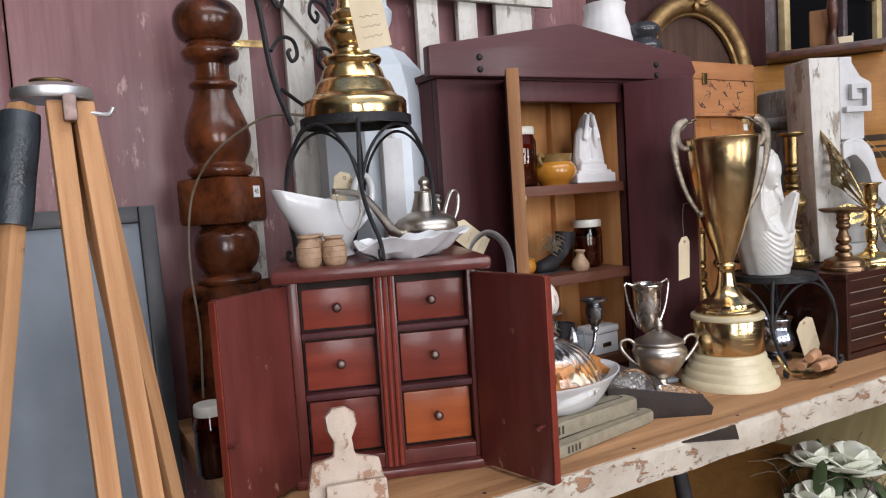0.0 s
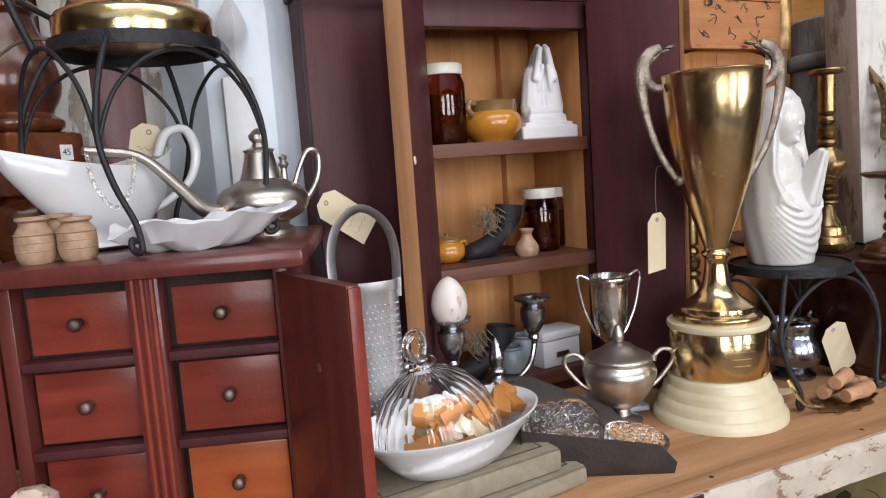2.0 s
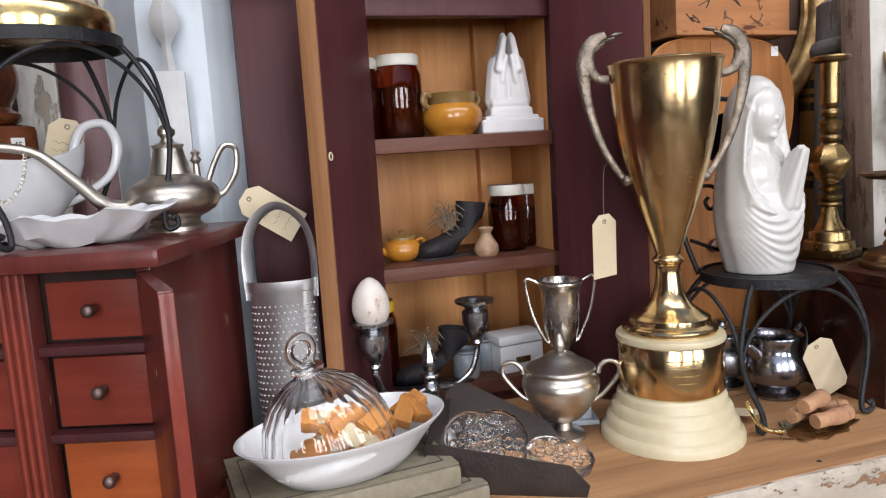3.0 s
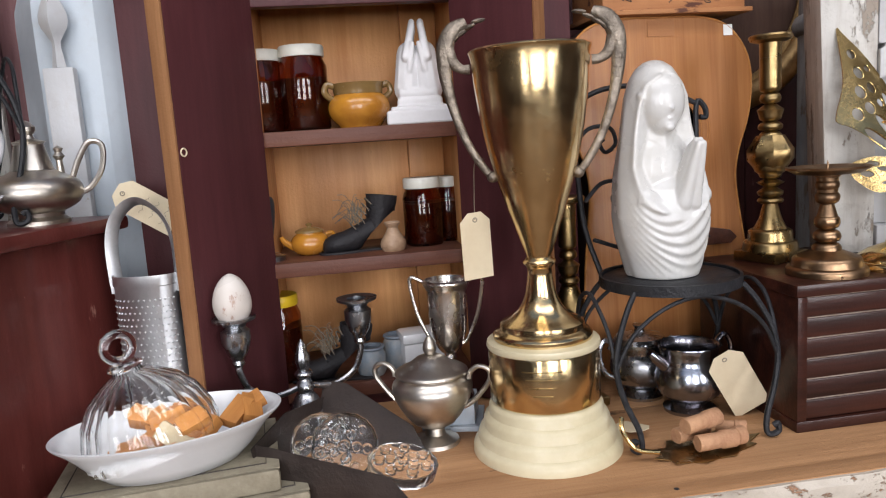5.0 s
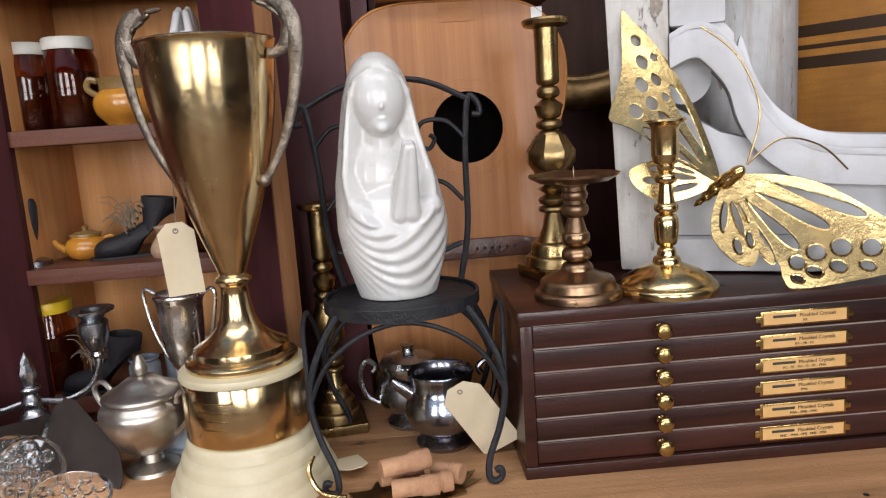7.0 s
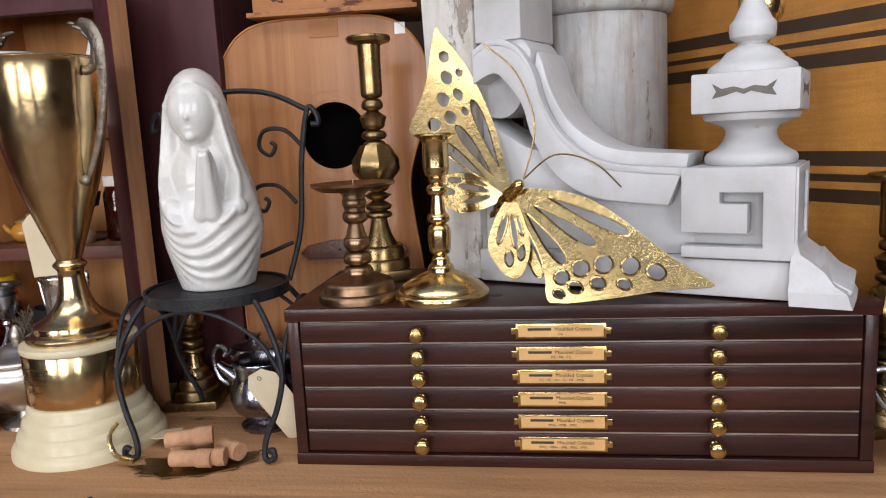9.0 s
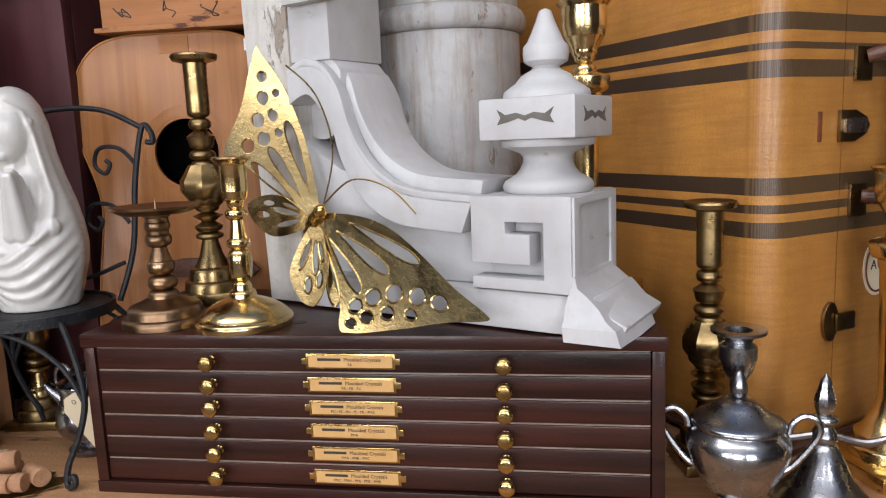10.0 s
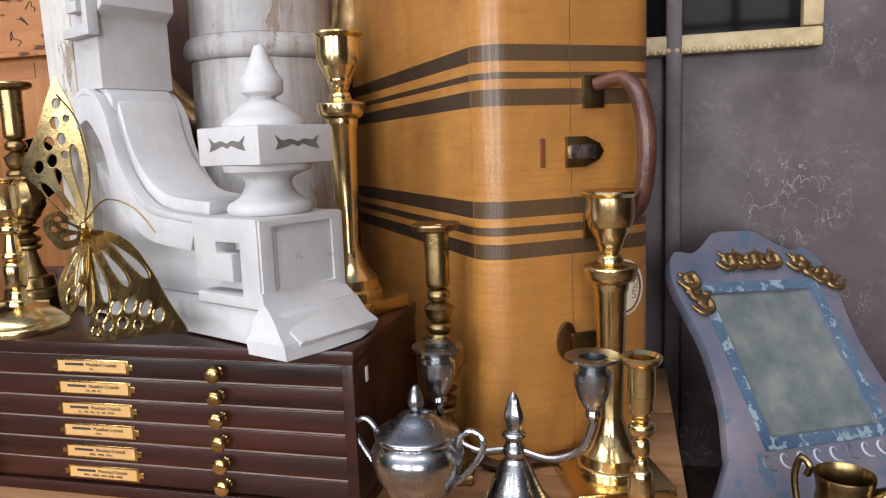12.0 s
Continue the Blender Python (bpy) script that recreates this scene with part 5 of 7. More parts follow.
candelabrum(0.741, 0.915, BENCH + 0.002, 18, "tarnished silver two-arm candelabrum with a marble egg on it", 0)
candelabrum(1.917, 0.806, BENCH, -6, "tarnished silver two-arm candelabrum before the suitcase", 0)
bm = lathe([(0.0, -0.026), (0.01, -0.024), (0.018, -0.014), (0.0205, -0.002), (0.018, 0.012), (0.011, 0.024), (0.004, 0.0295), (0, 0.0305)], 32, 3)
solo("marble_egg", bm, MARBLE, 0.6745, 0.8935, 1.104, 0, "cream and pink marble egg in a candle cup", "egg")

# ---- jars, pots and small things in the cupboard ----


def jar(x, y, z, r, h, label, lid=LID, group="amber jars"):
    t = thing("amber_jar", x, y, z, random.uniform(0, 90), label, "jar", group)
    lh = 0.014
    part("glass", lathe([(r * 0.9, 0), (r, 0.004), (r, h - lh - 0.012), (r * 0.86, h - lh - 0.002), (r * 0.84, h - 0.003)], 36, 1), AMBER, t, "dark amber glass")
    part("contents", lathe([(r * 0.82, 0.004), (r * 0.88, 0.008), (r * 0.88, h * 0.62), (0, h * 0.62)], 28), AMBER_FILL, t)
    part("lid", lathe([(r * 0.9, h - lh), (r * 0.92, h - lh + 0.001), (r * 0.92, h - 0.002), (r * 0.88, h), (0, h)], 40, 1, None, (0, 0), True, 0.006, 40), lid, t, "ribbed tin lid")
    return t


S1, S2, S3 = BENCH + 0.351, BENCH + 0.192, BENCH + 0.033
jar(0.713, 1.075, S1, 0.029, 0.104, "amber glass jar with a cream tin lid")
jar(0.766, 1.071, S1, 0.031, 0.107, "amber glass jar with a cream tin lid")
jar(0.908, 1.066, S2, 0.0265, 0.09, "dark amber jar with a cream tin lid")
jar(0.960 - 0.012, 1.096, S2, 0.0245, 0.088, "dark amber jar tucked in the corner")
jar(0.708, 1.045, S3, 0.028, 0.113, "amber jar with a yellow lid", YELLOW_LID)
jar(0.171, 0.962, BENCH, 0.022, 0.095, "small amber jar beside the newel post")


def handle_loop(s, r, z0, z1, out, thick, material, parent, name="handle", n=6):
    mid = (z0 + z1) / 2
    return part(name, tube([(s * r, 0, z1), (s * (r + out * 0.7), 0, z1 + (z1 - z0) * 0.12), (s * (r + out), 0, mid + (z1 - z0) * 0.15), (s * (r + out * 0.7), 0, mid - (z1 - z0) * 0.2), (s * r, 0, z0)], thick, 8, n), material, parent)


t = thing("honey_pot", 0.834, 1.058, S1, 15, "ochre glazed two-handled pot", "pot")
part("body", lathe([(0.026, 0), (0.028, 0.004), (0.037, 0.014), (0.04, 0.026), (0.037, 0.036), (0.031, 0.042)], 40, 2), OCHRE, t)
part("neck", lathe([(0.031, 0.0422), (0.032, 0.052), (0.0335, 0.056), (0.029, 0.0565), (0.027, 0.045), (0, 0.044)], 40, 1), OLIVE_GLAZE, t, "olive brown rim")
for s in (-1, 1):
    handle_loop(s, 0.032, 0.036, 0.053, 0.012, 0.004, OLIVE_GLAZE, t)

bm = box(-0.042, 0.042, -0.028, 0.028, 0, 0.018, 0.002)
box(-0.036, 0.036, -0.024, 0.024, 0.017, 0.023, 0.001, bm)
box(-0.028, 0.03, -0.02, 0.02, 0.022, 0.034, 0.004, bm)
box(-0.026, 0.026, -0.019, 0.019, 0.033, 0.045, 0.005, bm)
for s in (-1, 1):
    capsule(bm, (s * 0.015, -0.002, 0.044), (s * 0.011, 0, 0.09), 0.017, 0.0145)
    for j in range(4):
        y = -0.0125 + 0.0075 * j
        capsule(bm, (s * 0.013, y * 1.2, 0.084), (s * 0.0055 + 0.002, y * 0.9, 0.128 - 0.004 * abs(j - 1)), 0.0062, 0.0042)
    capsule(bm, (s * 0.01, -0.014, 0.068), (s * 0.004, -0.019, 0.1), 0.0045, 0.0032)
sc = sculpt(solo("plaster_sculpture", bm, BISQUE, 0.912, 1.055, S1, -8, "white plaster sculpture of folded palms on a stepped base", "sculpture"), 0.0014, 2)

t = thing("tiny_teapot", 0.756, 1.066, S2, 10, "tiny ochre glazed teapot", "teapot")
part("body", lathe([(0.015, 0), (0.0225, 0.006), (0.0255, 0.014), (0.0225, 0.023), (0.0175, 0.027), (0.0175, 0.029)], 32, 2), OCHRE, t)
part("lid", lathe([(0.019, 0.0292), (0.0185, 0.0315), (0.012, 0.034), (0.003, 0.0355), (0.003, 0.0375), (0.0045, 0.0395), (0, 0.0415)], 24, 1), OLIVE_GLAZE, t)
part("spout", tube([(-0.02, 0, 0.01), (-0.032, 0, 0.018), (-0.037, 0, 0.026)], [0.005, 0.004, 0.0025], 8, 4), OCHRE, t)
handle_loop(1, 0.021, 0.009, 0.024, 0.012, 0.0025, OCHRE, t)

boot = t = thing("leather_boot", 0.826, 1.056, S2, 10, "tiny black leather lace-up boot stuffed with straw", "boot", "pair of boots")
spine = ((-0.054, 0.008, 0.004, 0.006), (-0.05, 0.0105, 0.012, 0.0095), (-0.04, 0.0125, 0.0165, 0.0125), (-0.026, 0.014, 0.0165, 0.014), (-0.012, 0.0175, 0.0145, 0.0175), (0.004, 0.0245, 0.0135, 0.0235), (0.016, 0.031, 0.0145, 0.0225), (0.0245, 0.044, 0.0155, 0.0205), (0.027, 0.058, 0.0165, 0.0205), (0.028, 0.071, 0.0175, 0.021))
tips = (90, 90, 90, 88, 80, 66, 42, 18, 6, -8)
rings = []
for (x, z, half_w, half_l), tip in zip(spine, tips):
    e = radians(tip)
    along, across = Vector((math.cos(e), 0, math.sin(e))), Vector((0, 1, 0))
    rings.append([Vector((x, 0, max(z, 0.004))) + half_l * math.cos(q) * along + half_w * math.sin(q) * across for q in np.linspace(0, math.tau, 25)[:-1]])
for ring in rings:
    for v in ring:
        v.z = max(v.z, 0.002)
mouth = rings[-1]
centre = sum(mouth, Vector()) / len(mouth)
rings.append([centre + (v - centre) * 0.88 for v in mouth])
rings.append([centre + (v - centre) * 0.8 + Vector((0, 0, -0.02)) for v in mouth])
part("upper", skin(bmesh.new(), rings), LEATHER, t, "creased black leather", 60)
part("sole", slab([(p.x, p.z) for p in smooth_path([(-0.06, 0, 0), (-0.052, 0, -0.013), (-0.025, 0, -0.0175), (0.01, 0, -0.0125), (0.044, 0, -0.0145), (0.05, 0, 0), (0.044, 0, 0.0145), (0.01, 0, 0.0125), (-0.025, 0, 0.0175), (-0.052, 0, 0.013)], 3, True)], 0.003, 0.0006, Matrix.Translation((0, 0, 0.0028)) @ Matrix.Rotation(radians(-90), 4, "X")), LEATHER, t)
for k in range(6):
    x, z = -0.012 + 0.0045 * k, 0.036 + 0.0062 * k
    part("lace", tube([(x, -0.0125, z - 0.006), (x - 0.004, -0.004, z), (x - 0.004, 0.004, z + 0.001), (x, 0.0125, z - 0.005)], 0.0009, 5, 3), STRAW, t)
    part("eyelet", blob(bmesh.new(), (x + 0.001, -0.0138, z - 0.007), (0.0016, 0.001, 0.0016), 8, 5), IRON, t)
bm = bmesh.new()
for k in range(46):
    p = Vector((-0.012 + random.uniform(-0.006, 0.012), random.uniform(-0.012, 0.006), 0.042 + random.uniform(-0.006, 0.014)))
    q = p + Vector((random.uniform(-0.024, 0.012), random.uniform(-0.014, 0.01), random.uniform(-0.004, 0.022)))
    tube([p, p.lerp(q, 0.5) + Vector((0, 0, 0.008)), q], 0.0005, 4, 3, bm)
tagged(part("straw", bm, STRAW, t, "wisps of dry straw"), kind="stuff")

t = thing("bud_vase", 0.8625, 1.032, S2, 0, "tiny speckled stoneware vase", "vase")
part("body", lathe([(0.0135, 0), (0.0165, 0.006), (0.0155, 0.014), (0.009, 0.024), (0.007, 0.03)], 26, 2), STONEWARE, t)
part("lip", lathe([(0.007, 0.0302), (0.0105, 0.036), (0.0095, 0.0375), (0.006, 0.034), (0, 0.033)], 26, 1), STONEWARE, t)

t = thing("hand_stamp", 0.707, 1.035, S2, 0, "black handled stamp with a metal foot", "tool")
part("foot", lathe([(0.018, 0), (0.018, 0.006), (0.008, 0.01)], 24), PEWTER, t)
part("handle", lathe([(0.005, 0.0102), (0.0055, 0.03), (0.009, 0.05), (0.0105, 0.07), (0.008, 0.08), (0, 0.083)], 20, 2), BLACK, t)

boot2 = copy_thing(boot, pose(0.778, 1.02, S3, 0, 0, -6))
tagged(boot2, "second tiny black leather boot with straw on the bottom shelf")
for x, y, h in ((0.822, 1.024, 0.038), (0.858, 1.048, 0.044)):
    t = thing("salt_pot", x, y, S3, 0, "small blue and grey stoneware pot", "pot", "stoneware pots")
    part("body", lathe([(0.016, 0), (0.0185, 0.005), (0.0185, h - 0.01), (0.0155, h - 0.0045)], 28, 1), BLUE_POT, t)
    part("rim", lathe([(0.0155, h - 0.0043), (0.018, h - 0.002), (0.0175, h), (0.014, h), (0.0135, h - 0.012), (0, h - 0.012)], 28, 1), SLATE, t, "dark blue glazed rim")
t = thing("butter_box", 0.895, 1.03, S3, 6, "small white china box with a brass plate", "box")
part("body", box(-0.033, 0.033, -0.02, 0.02, 0, 0.038, 0.003), PORCELAIN, t)
part("lid", box(-0.035, 0.035, -0.022, 0.022, 0.0383, 0.052, 0.005), PORCELAIN, t)
part("plate", box(-0.01, 0.012, -0.0215, -0.0202, 0.013, 0.021, 0.0004), OLD_BRASS, t)

# ---- silver in front of the cupboard ----
t = thing("silver_trophy", 0.910, 0.915, BENCH, -15, "small silver two-handled trophy on a pale square base", "trophy")
part("plinth", box(-0.027, 0.027, -0.027, 0.027, 0, 0.03, 0.003), CERAMIC_BASE, t, "pale blue square base")
part("plinth_foot", box(-0.034, 0.034, -0.034, 0.034, -0.0002, 0.006, 0.001), CERAMIC_BASE, t)
part("foot", lathe([(0.025, 0.0302), (0.024, 0.037), (0.013, 0.045), (0.0055, 0.06), (0.0045, 0.074), (0.008, 0.078), (0.006, 0.082)], 32, 2), SILVER, t)
part("cup", lathe([(0.006, 0.0822), (0.014, 0.09), (0.0205, 0.11), (0.0225, 0.135), (0.0235, 0.158), (0.0265, 0.165), (0.0275, 0.168), (0.026, 0.17), (0.0225, 0.165), (0.018, 0.11), (0, 0.095)], 40, 2), SILVER, t)
for s in (-1, 1):
    part("handle", tube([(s * 0.015, 0, 0.094), (s * 0.022, 0, 0.1), (s * 0.035, 0, 0.13), (s * 0.042, 0, 0.165), (s * 0.04, 0, 0.174), (s * 0.033, 0, 0.172), (s * 0.026, 0, 0.168)], 0.0022, 8, 5), SILVER, t)


def sugar_bowl(x, y, z, turn, s, material, label, knob_up=1.0):
    t = thing("sugar_bowl", x, y, z, turn, label, "sugar bowl", "silver tableware")
    part("foot", lathe([(0.023 * s, 0), (0.022 * s, 0.004 * s), (0.01 * s, 0.01 * s), (0.009 * s, 0.018 * s)], 32, 1), material, t)
    part("body", lathe([(0.009 * s, 0.0182 * s), (0.02 * s, 0.025 * s), (0.031 * s, 0.042 * s), (0.0375 * s, 0.06 * s), (0.0365 * s, 0.07 * s), (0.031 * s, 0.077 * s), (0.031 * s, 0.079 * s)], 44, 2), material, t)
    part("lid", lathe([(0.034 * s, 0.0792 * s), (0.034 * s, 0.082 * s), (0.03 * s, 0.085 * s), (0.021 * s, 0.09 * s), (0.013 * s, 0.097 * s), (0.006 * s, 0.1 * s)], 40, 2), material, t)
    part("knob", lathe([(0.004 * s, 0.1002 * s), (0.0065 * s, 0.105 * s), (0.0055 * s, 0.113 * s), (0.002 * s, 0.12 * s), (0, 0.121 * s)], 18, 2), material, t)
    for k in (-1, 1):
        part("handle", tube([(k * 0.03 * s, 0, 0.042 * s), (k * 0.04 * s, 0, 0.05 * s), (k * 0.055 * s, 0, 0.072 * s), (k * 0.055 * s, 0, 0.084 * s), (k * 0.046 * s, 0, 0.088 * s), (k * 0.038 * s, 0, 0.082 * s), (k * 0.036 * s, 0, 0.074 * s)], 0.0026 * s, 8, 5), material, t)
    return t


sugar_bowl(0.880, 0.862, BENCH, -25, 1.0, WORN_SILVER, "worn silver lidded sugar bowl with two handles").scale = (1.17, 1.17, 1.0)
sugar_bowl(1.838, 0.768, BENCH, -8, 1.08, PEWTER, "dull silver lidded sugar bowl with two handles")

# ---- pressed glass dome in a bowl, on books ----


def book(x, y, z, turn, w, d, h, label):
    t = thing("old_book", x, y, z, turn, label, "book", "stacked books")
    part("cover", box(-w / 2, w / 2, -d / 2, d / 2, h - 0.002, h, 0.0008), BOOK, t)
    part("cover", box(-w / 2, w / 2, -d / 2, d / 2, 0, 0.002, 0.0008), BOOK, t)
    part("spine", box(-w / 2, w / 2, -d / 2 - 0.005, -d / 2 + 0.0015, 0.0003, h - 0.0003, 0.0045), BOOK, t)
    part("pages", box(-w / 2 + 0.003, w / 2 - 0.003, -d / 2 + 0.002, d / 2 - 0.003, 0.0022, h - 0.0022, 0.0005), PAGES, t)
    part("border", tube([(-w / 2 + 0.012, -d / 2 + 0.012, h + 0.0002), (w / 2 - 0.012, -d / 2 + 0.012, h + 0.0002), (w / 2 - 0.012, d / 2 - 0.012, h + 0.0002), (-w / 2 + 0.012, d / 2 - 0.012, h + 0.0002)], 0.0008, 5, 1, None, True), INK, t)
    for k in range(4):
        part("spine_lettering", box(-w * 0.36 + 0.007 * k, -w * 0.36 + 0.0035 + 0.007 * k, -d / 2 - 0.0054, -d / 2 - 0.0049, h * 0.25, h * 0.75, 0.0002), INK, t)
    return t


book(0.63, 0.802, BENCH, 9, 0.215, 0.135, 0.018, "grey-green cloth bound old book, bottom of the stack")
book(0.615, 0.812, BENCH + 0.0182, 6, 0.2, 0.13, 0.022, "worn grey-green cloth bound book under a bowl")
BZ = BENCH + 0.0406
t = thing("oval_bowl", 0.622, 0.793, BZ, 17, "white enamel oval bowl holding wood offcuts", "bowl")
bm = bmesh.new()
prof = [(0.55, 0.0), (0.6, 0.001), (0.72, 0.012), (0.85, 0.028), (0.94, 0.037), (1.0, 0.042), (1.01, 0.044), (0.985, 0.0445), (0.92, 0.038), (0.82, 0.026), (0.68, 0.011), (0.5, 0.005), (0.01, 0.005)]
skin(bm, [[Vector((0.103 * k * math.cos(a), 0.066 * k * math.sin(a), z)) for a in np.linspace(0, math.tau, 57)[:-1]] for k, z in prof])
part("bowl", bm, PORCELAIN, t, "", 60)
for i in range(26):
    a, r = random.uniform(0, math.tau), math.sqrt(random.random())
    x, y = 0.618 + 0.046 * r * math.cos(a), 0.791 + 0.026 * r * math.sin(a)
    l, w, h = random.uniform(0.011, 0.018), random.uniform(0.011, 0.016), random.uniform(0.01, 0.018)
    mat = random.choice((CHIP_WOOD, CHIP_WOOD, CHIP_WOOD, CRATE, PAGES, SCOOP))
    solo("wood_offcut", box(-l, l, -w / 1.5, w / 1.5, -h / 2, h / 2, 0.0006), mat, x, y, BZ + 0.022 + 0.012 * (i % 3), random.uniform(0, 180), "small toffee coloured wood offcut in the bowl", "wood offcut", "offcuts in the bowl", (random.uniform(-35, 35), random.uniform(-30, 30)))
for x, y, a in ((0.69, 0.815, 20), (0.682, 0.80, 60), (0.695, 0.806, 100)):
    solo("wood_offcut", box(-0.017, 0.017, -0.009, 0.009, -0.005, 0.005, 0.0006), CHIP_WOOD, x, y, BZ + 0.042, a, "toffee coloured wood offcut at the bowl's rim", "wood offcut", "offcuts in the bowl", (20, -22))
t = thing("glass_dome", 0.6075, 0.788, BZ + 0.026, 30, "clear pressed glass dome lid with a ring handle", "cloche", "", (-4, -12))
part("dome", lathe([(0.06, 0), (0.061, 0.006), (0.059, 0.02), (0.053, 0.038), (0.041, 0.055), (0.025, 0.067), (0.014, 0.072), (0.012, 0.076), (0.011, 0.0762), (0.011, 0.07), (0.024, 0.064), (0.039, 0.053), (0.05, 0.037), (0.056, 0.02), (0.058, 0.006), (0.0575, 0)], 96, 1, None, (0, 0), False, 0.02, 24), CLEAR, t, "", 70)
part("collar", lathe([(0.0125, 0.0763), (0.016, 0.078), (0.015, 0.081), (0.009, 0.084)], 32), CLEAR, t)
part("ring_handle", tube([(0.0125 * math.cos(a), 0, 0.097 + 0.0125 * math.sin(a)) for a in np.linspace(0, math.tau, 13)[:-1]], 0.0042, 12, 3, None, True), CLEAR, t, "beaded glass ring")

# ---- tin scoop and glass flower frogs ----
t = thing("tin_scoop", 0.70, 0.792, BENCH, -28, "dark brown tin scoop lying on the bench", "scoop")
part("floor", slab([(0, 0), (0.15, 0), (0.172, 0.035), (0.15, 0.1), (0.0, 0.1)], 0.002, 0.0005, Matrix.Rotation(radians(90), 4, "X") @ Matrix.Translation((0, -0.003, 0))), SCOOP, t)
part("side", slab([(0, 0), (0.152, 0.0), (0.155, 0.012), (0.138, 0.032), (0.02, 0.05), (0, 0.052)], 0.0016, 0.0006, Matrix.Translation((0, -0.003, 0)) @ Matrix.Rotation(radians(4), 4, "X")), SCOOP, t, "sloping side wall")
part("side", slab([(0, 0), (0.13, 0.0), (0.128, 0.012), (0.11, 0.035), (0.02, 0.078), (-0.01, 0.08)], 0.0016, 0.0006, Matrix.Translation((0, 0.1, 0)) @ Matrix.Rotation(radians(-38), 4, "X")), SCOOP, t, "sloping side wall")
part("back", slab([(0, 0), (0.1, 0), (0.13, 0.05), (0.05, 0.062), (-0.012, 0.05)], 0.0016, 0.0006, Matrix.Rotation(radians(90), 4, "Z")), SCOOP, t)


def flower_frog(x, y, z, tilt, turn, r, label):
    t = thing("glass_frog", x, y, z, turn, label, "flower frog", "glass flower frogs", tilt)
    part("rim", lathe([(r * 0.75, 0), (r * 0.95, 0.003), (r, 0.014), (r * 0.97, 0.016), (r * 0.9, 0.013), (r * 0.8, 0.012), (0, 0.012)], 48, 1, None, (0, 0), True, 0.015, 30), FROG, t, "", 60)
    for k in range(13):
        rr, a = (0, 0) if k == 0 else ((r * 0.36, k * math.tau / 5) if k < 6 else (r * 0.68, k * math.tau / 7))
        part("well", lathe([(0.0055, 0.0125), (0.0062, 0.0165), (0.005, 0.018), (0.0035, 0.0165), (0.003, 0.0135)], 14, 1, None, (rr * math.cos(a), rr * math.sin(a))), FROG, t)
    return t


flower_frog(0.782, 0.826, BENCH + 0.021, (58, 12), -12, 0.034, "clear glass flower frog propped in the scoop")
flower_frog(0.757, 0.838, BENCH + 0.021, (52, -20), 20, 0.032, "clear glass flower frog propped in the scoop")
flower_frog(0.834, 0.781, BENCH + 0.006, (10, 6), 30, 0.035, "clear glass flower frog lying at the scoop's mouth")

# ---- grater ----
gr = thing("tin_grater", 0.586, 0.915, BENCH, -14, "galvanised tin grater with an arched handle", "grater")
GW, GD, GH = 0.035, 0.024, 0.208
rings = []
arc = [(-GW, 0.0)] + [(GW * -math.cos(a), -GD * math.sin(a) ** 0.8) for a in np.linspace(0.08, math.pi - 0.08, 22)] + [(GW, 0.0)]
bm = bmesh.new()
ring2d = arc + [(x * 0.975, y * 0.96 + 0.0006) for x, y in reversed(arc)]
skin(bm, [[Vector((x * k, y * k, z)) for x, y in ring2d] for k, z in ((1.0, 0), (1.0, GH - 0.012), (1.03, GH - 0.011), (1.03, GH))])
part("body", bm, GALVANISED, gr, "punched half-round body")
part("handle", tube([(-GW * 0.95, -0.002, GH - 0.02), (-GW * 0.98, -0.002, GH + 0.03), (-GW * 0.7, -0.002, GH + 0.062), (0, -0.002, GH + 0.078), (GW * 0.7, -0.002, GH + 0.062), (GW * 0.98, -0.002, GH + 0.03), (GW * 0.95, -0.002, GH - 0.02)], 0.007, 8, 6, None, False, 0.18), GALVANISED, gr, "flat arched handle")
bm = bmesh.new()
for j in range(26):
    for i in range(15):
        a = 0.28 + (i + 0.5 * (j % 2)) * (math.pi - 0.56) / 15
        c = Vector((-GW * math.cos(a), -GD * math.sin(a) ** 0.8, 0.012 + j * 0.0068))
        bmesh.ops.create_cone(bm, cap_ends=True, segments=6, radius1=0.002, radius2=0.0006, depth=0.0022, matrix=Matrix.Translation(c) @ Vector((-math.cos(a) * GD, -math.sin(a) * GW, 0)).to_track_quat("Z", "Y").to_matrix().to_4x4())
tagged(part("teeth", bm, GALVANISED, gr, "rows of punched teeth"), kind="stuff")
tag(0.561, 0.955, 1.225, 8, (0, -55), 0.036, 0.072, "written manila price tag tied to the grater", [(0.01, 0.004, 0.004)])

# ---- brass lamp base, china and teapot on the red cabinet ----
t = thing("brass_lamp_base", 0.383, 0.905, CAB_TOP + 0.186, 0, "polished stepped brass lamp base standing on an iron stand", "lamp base")
part("base", lathe([(0.068, 0), (0.069, 0.004), (0.069, 0.021), (0.066, 0.025), (0.058, 0.029), (0.055, 0.033), (0.05, 0.046), (0.046, 0.05), (0.043, 0.052), (0.0395, 0.064), (0.036, 0.07)], 64, 1), BRASS, t)
part("stem", lathe([(0.036, 0.0702), (0.0395, 0.076), (0.038, 0.081), (0.027, 0.086), (0.0255, 0.094), (0.03, 0.1), (0.0345, 0.109), (0.033, 0.117), (0.024, 0.124), (0.02, 0.13), (0.024, 0.137), (0.02, 0.142), (0.014, 0.15), (0.012, 0.2)], 56, 2), BRASS, t)
tag(0.38, 0.845, 1.535, -20, (0, -9), 0.042, 0.075, "manila price tag hanging on the brass lamp base", [(0, 0.02, 0.02)])
